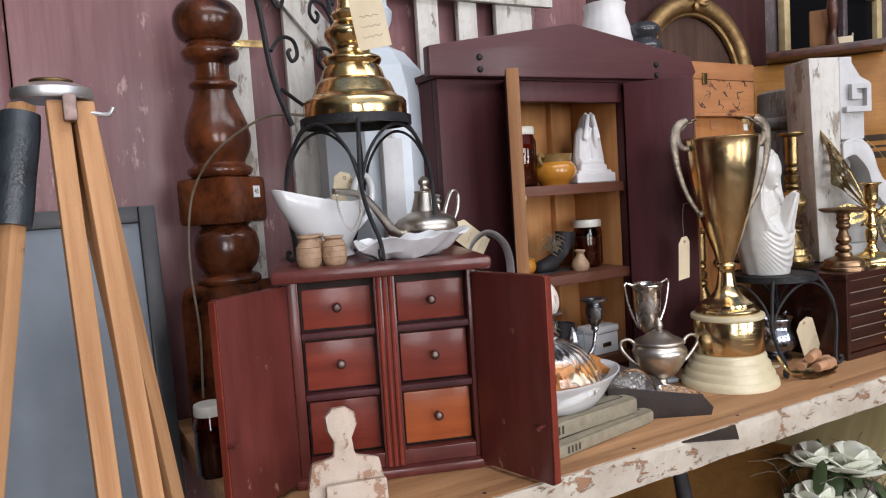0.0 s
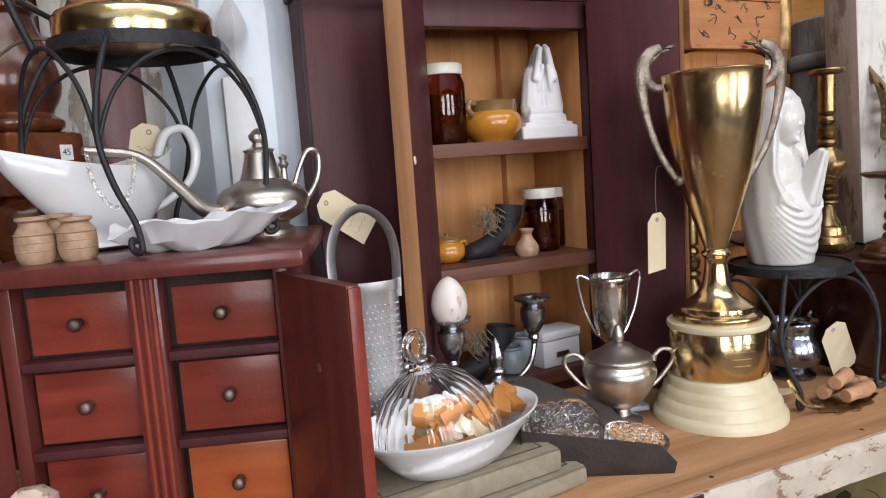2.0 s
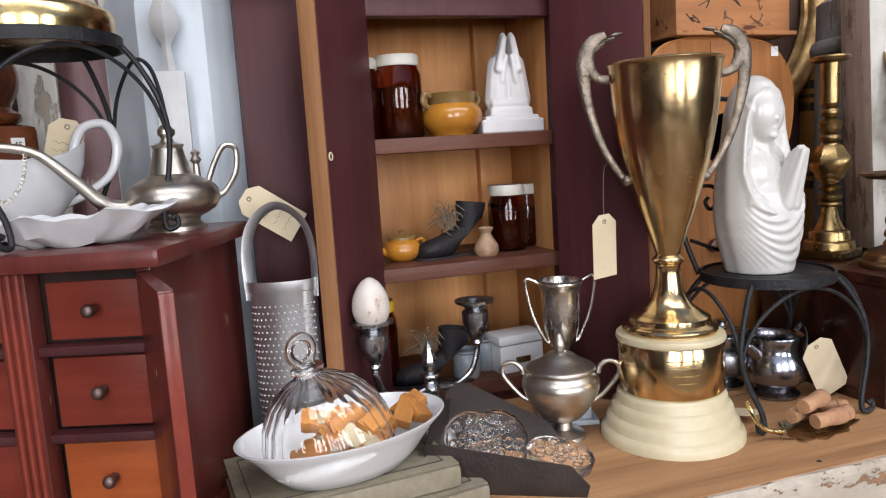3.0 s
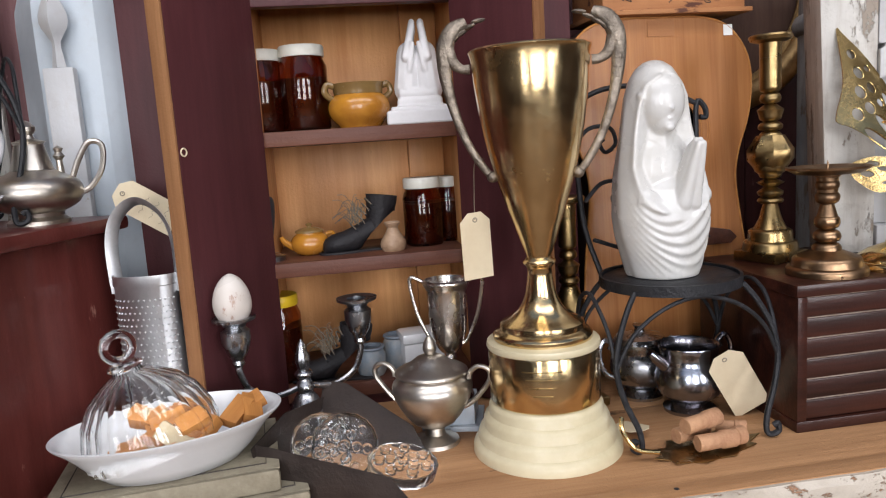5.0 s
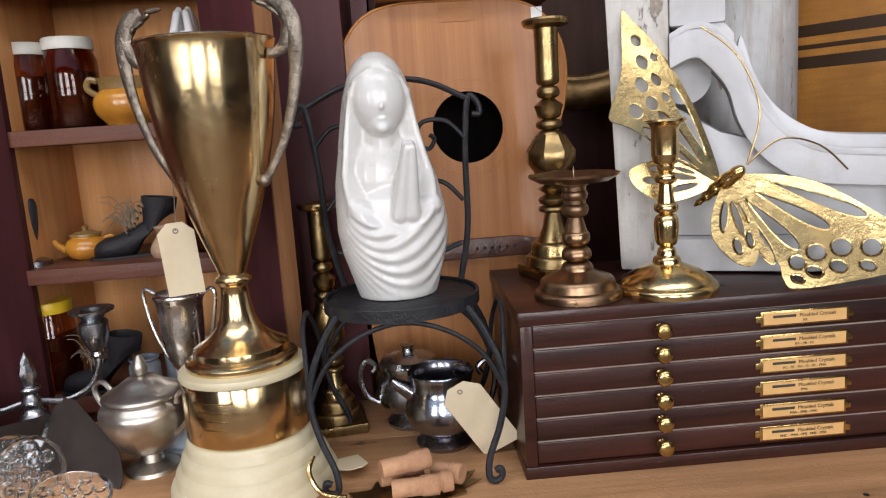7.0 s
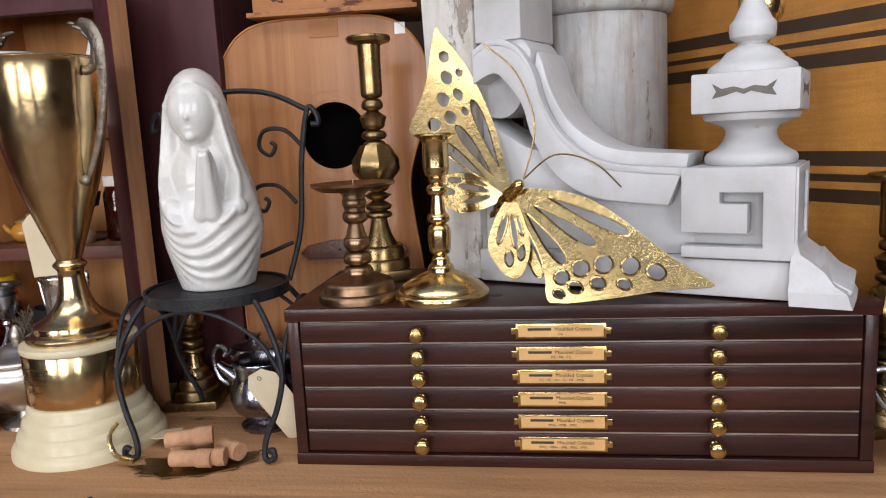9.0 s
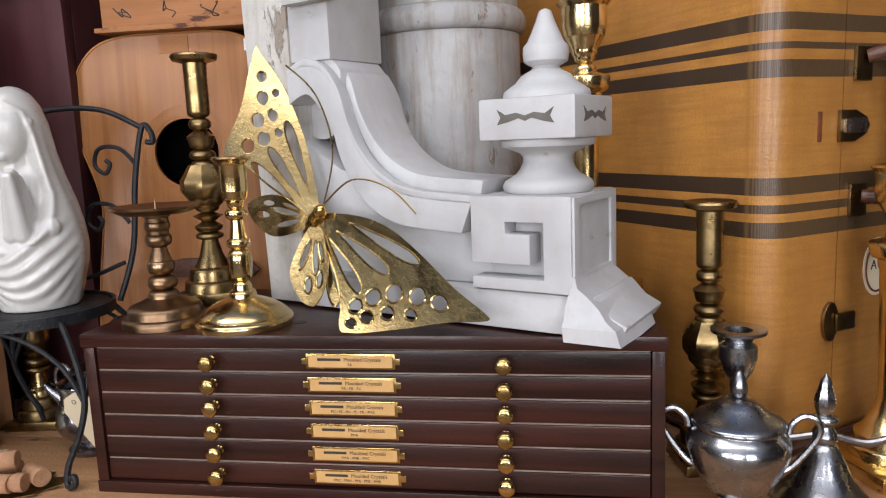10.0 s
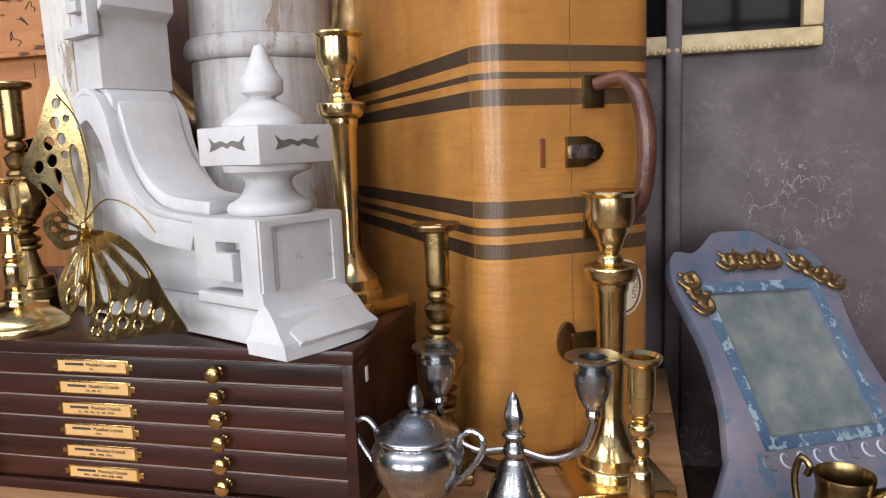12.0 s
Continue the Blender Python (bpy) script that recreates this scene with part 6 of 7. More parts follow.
cd = solo("lamp_cord", tube([(0.34, 0.93, 1.392), (0.30, 0.95, 1.40), (0.27, 0.985, 1.395), (0.225, 1.04, 1.36), (0.2, 1.09, 1.31), (0.19, 1.105, 1.25), (0.188, 1.105, 1.18), (0.192, 1.1, 1.1), (0.188, 1.1, 1.0)], 0.0018, 6, 6), STRAW, 0, 0, 0, 0, "thin brown lamp cord hanging past the newel post", "cord")

t = thing("gravy_boat", 0.342, 0.930, CAB_TOP, 30, "white china sauce boat with a looped handle", "sauce boat")
bm = bmesh.new()
rings = []
for k, z in ((0.3, 0.0), (0.62, 0.004), (0.5, 0.012), (0.55, 0.02), (0.82, 0.045), (0.95, 0.07), (1.0, 0.09), (0.97, 0.0905), (0.9, 0.072), (0.76, 0.048), (0.48, 0.024), (0.05, 0.022)):
    ring = []
    for a in np.linspace(0, math.tau, 49)[:-1]:
        x, y = 0.06 * k * math.cos(a), 0.036 * k * math.sin(a)
        tip = max(0, -math.cos(a)) ** 1.8 * max(0, z - 0.03) / 0.06
        dip = math.sin(a) ** 2 * max(0, z - 0.045) * 0.28
        x -= tip * 0.027
        zz = z + tip * 0.007 + max(0, math.cos(a)) ** 2 * max(0, z - 0.05) * 0.1 - dip
        ring.append(Vector((x, y * (1 - 0.3 * tip), zz)))
    rings.append(ring)
skin(bm, rings)
part("bowl", bm, PORCELAIN, t, "", 70)
t.scale = (1.17, 1.15, 1.0)
part("handle", tube([(0.05, 0, 0.085), (0.06, 0, 0.108), (0.08, 0, 0.112), (0.089, 0, 0.09), (0.08, 0, 0.06), (0.055, 0, 0.04), (0.035, 0, 0.03)], [0.004, 0.0045, 0.0048, 0.0046, 0.004, 0.004, 0.0035], 10, 6), PORCELAIN, t)

t = thing("silver_teapot", 0.486, 0.918, CAB_TOP, 15, "worn silver teapot with a long spout and chain", "teapot")
part("foot", lathe([(0.03, 0), (0.03, 0.004), (0.024, 0.008), (0.025, 0.012)], 40, 1), WORN_SILVER, t)
part("body", lathe([(0.025, 0.0122), (0.04, 0.02), (0.046, 0.032), (0.042, 0.044), (0.03, 0.051), (0.021, 0.056)], 48, 2), WORN_SILVER, t)
part("lid", lathe([(0.021, 0.0562), (0.019, 0.062), (0.0155, 0.075), (0.014, 0.082), (0.016, 0.085), (0.007, 0.088), (0.005, 0.092), (0.0085, 0.096), (0.0085, 0.1), (0.004, 0.105), (0, 0.107)], 36, 1), WORN_SILVER, t, "tall domed lid with a knob")
part("spout", tube([(-0.036, 0, 0.026), (-0.062, -0.002, 0.03), (-0.088, -0.005, 0.056), (-0.12, -0.007, 0.084), (-0.166, -0.01, 0.091)], [0.0085, 0.0075, 0.006, 0.0045, 0.004], 10, 6), WORN_SILVER, t)
part("handle", tube([(0.036, 0, 0.045), (0.045, 0, 0.066), (0.056, 0, 0.082), (0.068, 0, 0.078), (0.066, 0, 0.055), (0.054, 0, 0.036), (0.044, 0, 0.03)], 0.003, 8, 6), WORN_SILVER, t)
part("thumb_lever", lathe([(0.004, 0.05), (0.003, 0.065), (0.006, 0.069), (0.003, 0.073), (0.005, 0.077), (0, 0.08)], 14, 1, None, (0.026, 0)), WORN_SILVER, t)
chain = [Vector((-0.164, -0.013, 0.089)), Vector((-0.161, -0.015, 0.062)), Vector((-0.147, -0.017, 0.04)), Vector((-0.131, -0.015, 0.056)), Vector((-0.125, -0.012, 0.082))]
cp = smooth_path(chain, 7)
for i in range(0, len(cp) - 1):
    a = cp[i].lerp(cp[i + 1], 0.5)
    part("chain_link", tube([a + Vector((0.0016 * math.cos(q), 0.001 * math.sin(q) * (i % 2), 0.002 * math.sin(q))) for q in np.linspace(0, math.tau, 7)[:-1]], 0.0005, 5, 1, None, True), WORN_SILVER, t)

bm = bmesh.new()
rings = []
for k, z in ((0.35, 0.0), (0.5, 0.002), (0.75, 0.012), (0.92, 0.022), (1.0, 0.026), (0.95, 0.0275), (0.7, 0.018), (0.4, 0.01), (0.03, 0.009)):
    rings.append([Vector((0.077 * k * math.cos(a) * (1 + 0.05 * math.cos(5 * a)), 0.046 * k * math.sin(a) * (1 + 0.08 * math.cos(7 * a)), z + k * k * 0.003 * math.sin(6 * a + 1) + 0.005 * k * math.cos(a))) for a in np.linspace(0, math.tau, 73)[:-1]])
skin(bm, rings)
roughen(bm, 0.0055, 55)
solo("shell_dish", bm, PORCELAIN, 0.414, 0.834, CAB_TOP, -14, "white china shell-shaped dish with a wavy rim", "dish")
for x, y, h in ((0.285, 0.852, 0.046), (0.301, 0.876, 0.046), (0.3165, 0.847, 0.043)):
    t = thing("clay_pot", x, y, CAB_TOP, random.uniform(0, 90), "tiny speckled buff clay pot", "pot", "tiny clay pots")
    t.scale = (0.84, 0.84, 0.84)
    part("body", lathe([(0.0145, 0), (0.0175, 0.006), (0.0185, 0.018), (0.0175, 0.03), (0.013, 0.037), (0.0128, h - 0.005)], 30, 2), STONEWARE, t)
    part("rim", lathe([(0.0128, h - 0.0048), (0.0155, h - 0.003), (0.0155, h), (0.011, h), (0.01, h - 0.008), (0, h - 0.008)], 30, 1), STONEWARE, t)
    for z in (0.012, 0.02, 0.028):
        part("band", lathe([(0.0181, z), (0.0189, z + 0.001), (0.0181, z + 0.002)], 30, 1, None, (0, 0), False), STONEWARE, t)
tag(0.388, 0.975, 1.312, 10, (-6, 14), 0.034, 0.05, "manila price tag on the sauce boat's handle")

# ---- newel post, white can, slats ----
t = thing("newel_post", 0.256, 1.165, BENCH, 38, "large turned and varnished dark walnut newel post", "newel post")
part("base_block", lathe([(0.076, 0), (0.076, 0.2), (0.07, 0.222), (0.06, 0.23)], 4, 1, None, (0, 0), True, 0, 0, Matrix.Rotation(radians(45), 4, "Z")), NEWEL_WOOD, t, "square chamfered base")
part("lower_turning", lathe([(0.048, 0.2302), (0.05, 0.236), (0.045, 0.242), (0.036, 0.246), (0.044, 0.256), (0.05, 0.275), (0.05, 0.295), (0.045, 0.31), (0.036, 0.318), (0.042, 0.322)], 48, 2), NEWEL_WOOD, t)
bm = box(-0.049, 0.049, -0.049, 0.049, 0.3225, 0.396, 0.009)
part("square_block", bm, NEWEL_WOOD, t, "square block with a price sticker")
part("sticker", box(0.014, 0.03, -0.0497, -0.0492, 0.362, 0.38, 0), WHITE_PAPER, t, "white price sticker")
words("45", 0.011, t, pose(0.022, -0.0499, 0.371, 90))
part("vase_turning", lathe([(0.042, 0.3965), (0.049, 0.402), (0.049, 0.41), (0.04, 0.416), (0.04, 0.422), (0.049, 0.44), (0.051, 0.46), (0.045, 0.485), (0.035, 0.51), (0.029, 0.53), (0.036, 0.536), (0.036, 0.542), (0.027, 0.548)], 52, 2), NEWEL_WOOD, t)
part("cap_turning", lathe([(0.027, 0.5482), (0.027, 0.57), (0.04, 0.578), (0.043, 0.585), (0.043, 0.592), (0.034, 0.6), (0.036, 0.604)], 48, 2), NEWEL_WOOD, t)
part("ball", lathe([(0.034, 0.6042), (0.046, 0.612), (0.052, 0.628), (0.052, 0.644), (0.044, 0.66), (0.03, 0.67), (0.02, 0.674)], 48, 2), NEWEL_WOOD, t, "bun-shaped top")
t = thing("white_can", 0.512, 1.135, BENCH, 12, "tall pale white octagonal can with a narrow neck", "can")
part("body", lathe([(0.098, 0), (0.098, 0.5), (0.097, 0.52), (0.085, 0.56), (0.06, 0.59), (0.04, 0.6)], 8, 1), CAN_WHITE, t, "", 20)
part("neck", lathe([(0.037, 0.6002), (0.035, 0.63), (0.042, 0.645), (0.044, 0.66), (0.036, 0.67), (0.034, 0.8)], 32, 1), CAN_WHITE, t)
pk = thing("white_picket", 0.49, 1.028, BENCH, 0, "narrow white turned picket leaning on the can", "picket")
part("shaft", box(-0.017, 0.017, -0.008, 0.008, 0, 0.44, 0.002), CORBEL_WHITE, pk)
part("spearhead", lathe([(0.008, 0.4402), (0.006, 0.455), (0.005, 0.47), (0.014, 0.485), (0.016, 0.5), (0.008, 0.52), (0, 0.535)], 4, 2), CORBEL_WHITE, pk, "pointed tip")
ft = thing("white_slat_gate", 0, 1.235, 0, 0, "old white slatted gate with flaking paint", "gate")
for x, w in ((0.287, 0.05), (0.4, 0.05), (0.664, 0.046), (0.755, 0.044), (0.845, 0.09)):
    part("slat", box(x, x + w, 0, 0.014, 0.95, 1.95, 0.002), WHITE_WOOD, ft)
part("cross_rail", box(0.28, 0.98, -0.0142, -0.0002, 1.655, 1.70, 0.002), WHITE_WOOD, ft)
part("brace", slab([(0.36, 1.66), (0.42, 1.66), (0.72, 1.32), (0.66, 1.32)], 0.014, 0.002, Matrix.Translation((0, -0.0146, 0))), WHITE_WOOD, ft, "diagonal brace")
part("hinge", box(0.285, 0.36, -0.003, -0.0003, 1.548, 1.56, 0.001), OLD_BRASS, ft)

# ---- tripod, slate and bat at the bench's end ----
tp = thing("wooden_tripod", 0.022, 0.786, 0, 0, "old wooden surveyor's tripod with a metal head", "tripod")
part("head", lathe([(0.034, 1.392), (0.036, 1.396), (0.035, 1.402), (0.026, 1.406), (0.02, 1.408)], 40), GALVANISED, tp, "round grey metal head")
part("screw", lathe([(0.019, 1.4083), (0.018, 1.4095), (0.019, 1.411), (0.017, 1.412)], 32), OLD_BRASS, tp)
for feet, tops in ((((-0.23, 0.56),), ((-0.026, -0.01),)), (((0.05, 0.42), (0.115, 0.40)), ((0.002, -0.02), (0.024, -0.012))), (((0.225, 0.93), (0.2, 1.0)), ((0.024, 0.01), (0.016, 0.024)))):
    for (fx, fy), (tx, ty) in zip(feet, tops):
        top = Vector((tx, ty, 1.388))
        foot = Vector((fx - 0.022, fy - 0.786, 0.0))
        d = (foot - top)
        axis = d.normalized()
        m = (-axis).to_track_quat("Z", "Y").to_matrix().to_4x4()
        m.translation = foot
        n = d.length
        leg = part("leg", box(-0.0095, 0.0095, -0.0085, 0.0085, 0, n, 0.003), OAK, tp, "worn oak leg")
        leg.matrix_local = m
        if len(feet) == 1:
            tpx = part("tape", lathe([(0.0165, n - 0.115), (0.0175, n - 0.1), (0.017, n - 0.07), (0.0178, n - 0.03), (0.0165, n - 0.01)], 20), TAPE, leg, "black tape wound round the leg")
            part("bolt", blob(bmesh.new(), (0, -0.017, n - 0.02), (0.006, 0.004, 0.006), 10, 7), GALVANISED, leg)
bm = box(0.006, 0.018, -0.046, -0.03, 1.368, 1.393, 0.003)
part("bracket", bm, KNOB_METAL, tp, "grey hinge bracket")
part("wing_nut", tube([(0.03, -0.02, 1.378), (0.045, -0.024, 1.376), (0.05, -0.026, 1.383)], 0.0025, 8, 3), GALVANISED, tp)
sl = thing("framed_slate", 0.072, 1.09, 0.633, 3, "blue-grey slate board in a black frame", "slate", "", (-5, 0))
part("board", box(-0.2, 0.058, 0.0, 0.008, 0.02, 0.635, 0), SLATE, sl)
for x0, x1, z0, z1 in ((-0.225, -0.2003, 0, 0.66), (0.0583, 0.082, 0, 0.66), (-0.2, 0.058, 0.6353, 0.66), (-0.2, 0.058, 0, 0.0197)):
    part("frame_rail", box(x0, x1, -0.008, 0.014, z0, z1, 0.003), BLACK, sl)
st = solo("slate_ledge", box(-0.35, 0.16, 0.95, 1.2, 0.0, 0.632, 0.004), DARK_WOOD, 0, 0, 0, 0, "dark low chest under the slate board", "chest")
bt = thing("butter_paddle", 0.262, 0.712, BENCH, -14, "whitewashed wooden butter paddle board with a round grip", "paddle", "", (-14, 0))
part("board", roughen(slab([(-0.04, -0.03), (0.04, -0.03), (0.042, 0.04), (0.038, 0.066), (0.012, 0.072), (0.01, 0.09), (0.017, 0.104), (0.016, 0.118), (0.006, 0.125), (-0.008, 0.125), (-0.017, 0.116), (-0.016, 0.1), (-0.01, 0.088), (-0.012, 0.072), (-0.036, 0.068), (-0.042, 0.04)], 0.018, 0.004), 0.0012, 50), painted("whitewashed_wood", (0.58, 0.5, 0.42), (0.42, 0.3, 0.22), (0.32, 0.18, 0.11), 0.53, 0.7, 26), bt)
part("batten", box(-0.024, 0.042, -0.0125, -0.0004, -0.03, 0.045, 0.003), bpy.data.materials["whitewashed_wood"], bt)

# ---- under the iron stand ----


def mug(x, y, z, turn, r, h, material, label, lid=False):
    t = thing("pewter_jug", x, y, z, turn, label, "jug", "pewter jugs")
    part("foot", lathe([(r * 0.8, 0.0), (r * 0.82, 0.004), (r * 0.55, 0.01), (r * 0.6, 0.013)], 32, 1), material, t)
    part("body", lathe([(r * 0.6, 0.0132), (r * 0.95, 0.022), (r * 1.08, 0.036), (r, 0.052), (r * 0.86, h * 0.82), (r * 0.95, h), (r * 0.9, h), (r * 0.82, h * 0.8), (r * 0.9, 0.04), (0, 0.03)], 44, 2), material, t)
    part("spout", tube([(-r * 0.8, 0, h * 0.72), (-r * 1.15, 0, h * 0.86), (-r * 1.4, 0, h * 0.97)], [0.009, 0.007, 0.004], 10, 4), material, t)
    part("handle", tube([(r * 0.9, 0, h * 0.35), (r * 1.4, 0, h * 0.5), (r * 1.6, 0, h * 0.85), (r * 1.4, 0, h * 1.08), (r * 1.1, 0, h * 1.0), (r * 1.2, 0, h * 0.9)], 0.0032, 8, 6), material, t)
    if lid:
        part("lid", lathe([(r * 0.96, h + 0.0003), (r * 0.85, h + 0.006), (r * 0.2, h + 0.012), (r * 0.16, h + 0.016), (r * 0.24, h + 0.02), (0, h + 0.021)], 36, 1), material, t)
    return t


mug(1.18, 0.865, BENCH, 8, 0.036, 0.077, metal("oil_blue_pewter", (0.36, 0.4, 0.47), (0.2, 0.15, 0.14), 0.16, 0.5, 12), "small pewter cream jug with a blue sheen")
mug(1.147, 0.925, BENCH, 185, 0.034, 0.07, PEWTER, "dull lidded pewter teapot", True)
tag(1.196, 0.815, 1.004, -12, (14, -30), 0.042, 0.085, "blank manila price tag tied to the pewter jug", None, False)
leaf = thing("brass_leaf_tray", 1.145, 0.762, BENCH, 15, "tarnished brass leaf tray holding corks", "tray")
pts = []
for i in range(22):
    a = math.tau * i / 22
    r = (1 if i % 2 else 0.8)
    pts.append((0.066 * r * math.cos(a), 0.032 * r * math.sin(a)))
bm = slab(pts, 0.0012, 0, Matrix.Rotation(radians(90), 4, "X") @ Matrix.Translation((0, -0.004, 0)))
for v in bm.verts:
    v.co.z += 0.008 * (v.co.x / 0.066) ** 2 + 0.006 * (v.co.y / 0.032) ** 2
part("leaf", bm, OLD_BRASS, leaf)
part("stalk", tube([(-0.06, 0.0, 0.01), (-0.08, 0.01, 0.014), (-0.088, 0.02, 0.03), (-0.082, 0.03, 0.04)], 0.0025, 8, 5), BRASS, leaf)
for x, y, z, a, l in ((1.148, 0.748, 0.0195, 4, 0.042), (1.135, 0.775, 0.0195, 16, 0.04), (1.14, 0.762, 0.038, 20, 0.046), (1.178, 0.772, 0.019, -30, 0.03), (1.168, 0.752, 0.0195, 8, 0.026)):
    m = Matrix.Rotation(radians(90), 4, "Y")
    t = solo("wine_cork", lathe([(0.0075, -l / 2), (0.0082, -l / 2 + 0.001), (0.008, 0.0), (0.008, l * 0.1), (0.0092, l * 0.14), (0.0092, l / 2 - 0.001), (0.0085, l / 2)], 24, 1, None, (0, 0), True, 0, 0, m), CORK, x, y, BENCH + z * 0.85 - 0.003, a, "pale stamped cork stopper on the leaf tray", "cork", "corks")
tag(1.09, 0.80, BENCH + 0.012, 20, (80, 0), 0.028, 0.045, "small white price tag lying on the bench", None, True)

# ---- guitar body, crate and things behind ----
gt = thing("guitar", 1.226, 0.999, BENCH, 3, "old cedar guitar body without strings, leaning upright", "guitar", "", (-3, 0))
half = [(0.0, 0.468), (0.06, 0.467), (0.1, 0.455), (0.126, 0.424), (0.134, 0.385), (0.128, 0.338), (0.112, 0.292), (0.105, 0.255), (0.109, 0.21), (0.117, 0.15), (0.12, 0.09), (0.11, 0.03), (0.08, 0.004), (0.0, 0.0)]
body = half[:-1] + [(-x, z) for x, z in reversed(half[1:])]
gpts = [(p.x, p.z) for p in smooth_path([(x, 0, z) for x, z in body], 4, True)]
part("soundboard", slab(gpts, 0.004, 0, None, [oval(0.012, 0.322, 0.042, 0.042, 0, 32)]), GUITAR, gt, "cedar top with an open soundhole")
ins = [(x * 0.985, z * 0.99 + 0.003) for x, z in gpts]
bm = slab(gpts, 0.075, 0, Matrix.Translation((0, 0.0045, 0)), [ins])
part("side_band", bm, DARK_WOOD, gt, "dark bent side")
# near-black colour stands in for the shade inside the guitar body
part("back_plate", slab(gpts, 0.003, 0, Matrix.Translation((0, 0.08, 0))), plain("shaded_inside", (0.004, 0.003, 0.003), (0.006, 0.005, 0.004), 0.9, 20, 0.1, 0.0, 0.05), gt)
part("binding", tube([(x, 0.0002, z) for x, z in gpts], 0.0016, 6, 1, None, True), CHIP_WOOD, gt, "pale edge binding")
for r in (0.046, 0.055, 0.058):
    part("rosette", tube([(0.012 + r * math.cos(a), -0.0001, 0.322 + r * math.sin(a)) for a in np.linspace(0, math.tau, 33)[:-1]], 0.0004, 4, 1, None, True), CHIP_WOOD, gt)
br = part("bridge", slab([(-0.07, -0.004), (-0.06, -0.012), (0.06, -0.012), (0.07, -0.004), (0.06, 0.006), (0.03, 0.012), (-0.03, 0.012), (-0.06, 0.006)], 0.008, 0.002, Matrix.Translation((0.03, -0.0085, 0.178))), LEATHER_HANDLE, gt, "dark wooden bridge with pin holes")
for k in range(6):
    part("pin_hole", blob(bmesh.new(), (0.012 + 0.009 * k, -0.009, 0.178), (0.002, 0.0008, 0.002), 8, 5), IRON, br)
part("price_sticker", box(0.095, 0.108, -0.0012, -0.0004, 0.442, 0.456, 0), WHITE_PAPER, gt, "small white price sticker")
part("neck_patch", box(-0.014, 0.024, -0.0012, -0.0004, 0.444, 0.464, 0), CRATE, gt, "scuffed patch where the neck sat")
cr = thing("cigar_crate", 1.146, 1.008, 1.405, 3, "small wooden crate with burnt drawings and a latch, on the guitar", "crate")
part("body", box(0, 0.2, 0, 0.1, 0.002, 0.07, 0.002), CRATE, cr)
part("lid", box(-0.001, 0.201, -0.001, 0.101, 0.0705, 0.105, 0.002), CRATE, cr)
part("base_board", box(-0.006, 0.206, -0.008, 0.106, -0.004, 0.0018, 0.001), CRATE, cr)
lt = part("latch", box(0.03, 0.044, -0.004, -0.0012, 0.06, 0.082, 0.001), OLD_BRASS, cr)
for k in range(9):
    x0, z0 = 0.03 + 0.018 * k + random.uniform(-0.006, 0.006), 0.02 + 0.02 * (k % 3)
    part("burnt_drawing", tube([(x0 + random.uniform(-0.012, 0.012), -0.0003, z0 + random.uniform(-0.01, 0.012)) for _ in range(6)], 0.0007, 4, 5), INK, cr)
ov = thing("picture_frame", 1.43, 1.255, 1.495, 0, "large oval gilt plaster picture frame", "picture frame")
outer = [(0.19 * math.cos(a), 0.205 * math.sin(a)) for a in np.linspace(0, math.tau, 65)[:-1]]
part("frame_ring", tube([(x, -0.006, z) for x, z in outer], 0.022, 12, 1, None, True), GILT, ov, "moulded gilt ring")
part("inner_ring", tube([(x * 0.87, -0.004, z * 0.9) for x, z in outer], 0.008, 8, 1, None, True), GILT, ov)
part("backing", slab([(x * 0.9, z * 0.92) for x, z in outer], 0.004, 0, Matrix.Translation((0, 0.004, 0))), wood("old_frame_backing", (0.09, 0.05, 0.035), (0.05, 0.025, 0.018), (1, 1, 0.1), 0.6), ov)
bm = bmesh.new()
for k in range(14):
    a = random.uniform(0, math.tau)
    tube([(0.0, -0.026, 0.205), (0.02 * math.cos(a), -0.032, 0.205 + 0.015 * math.sin(a)), (0.035 * math.cos(a + 0.6), -0.03, 0.205 + 0.022 * math.sin(a + 0.6))], [0.006, 0.005, 0.002], 7, 4, bm)
part("crest", bm, GILT, ov, "leafy plaster crest")
t = thing("white_vase", 1.02, 1.11, BENCH + 0.5425, 0, "round white embossed china vase on the cupboard", "vase")
part("body", lathe([(0.03, 0), (0.034, 0.005), (0.048, 0.03), (0.054, 0.07), (0.05, 0.11), (0.04, 0.14), (0.042, 0.16)], 48, 2, None, (0, 0), True, 0.012, 16), BISQUE, t)
t = thing("black_jug", 1.085, 1.075, BENCH + 0.5425, -25, "stacked black lustre jugs on the cupboard", "jug")
part("lower_body", lathe([(0.02, 0), (0.034, 0.012), (0.037, 0.026), (0.03, 0.04), (0.024, 0.046)], 36, 2), BLACK_VASE, t)
part("upper_body", lathe([(0.024, 0.0462), (0.038, 0.058), (0.04, 0.07), (0.033, 0.082), (0.027, 0.088), (0.036, 0.098), (0.036, 0.108), (0.026, 0.118)], 36, 2), BLACK_VASE, t)
handle_loop(-1, 0.03, 0.012, 0.05, 0.018, 0.004, BLACK_VASE, t)
t = thing("copper_pan", 1.16, 1.1, BENCH + 0.5425, 20, "small copper pan hung on wire above the crate", "pan")
part("wire_foot", tube([(-0.02, 0, 0), (0.0, 0.01, 0.03), (0.02, 0, 0), (0.03, -0.01, 0.02), (0.04, 0, 0)], 0.0015, 6, 5), IRON, t)
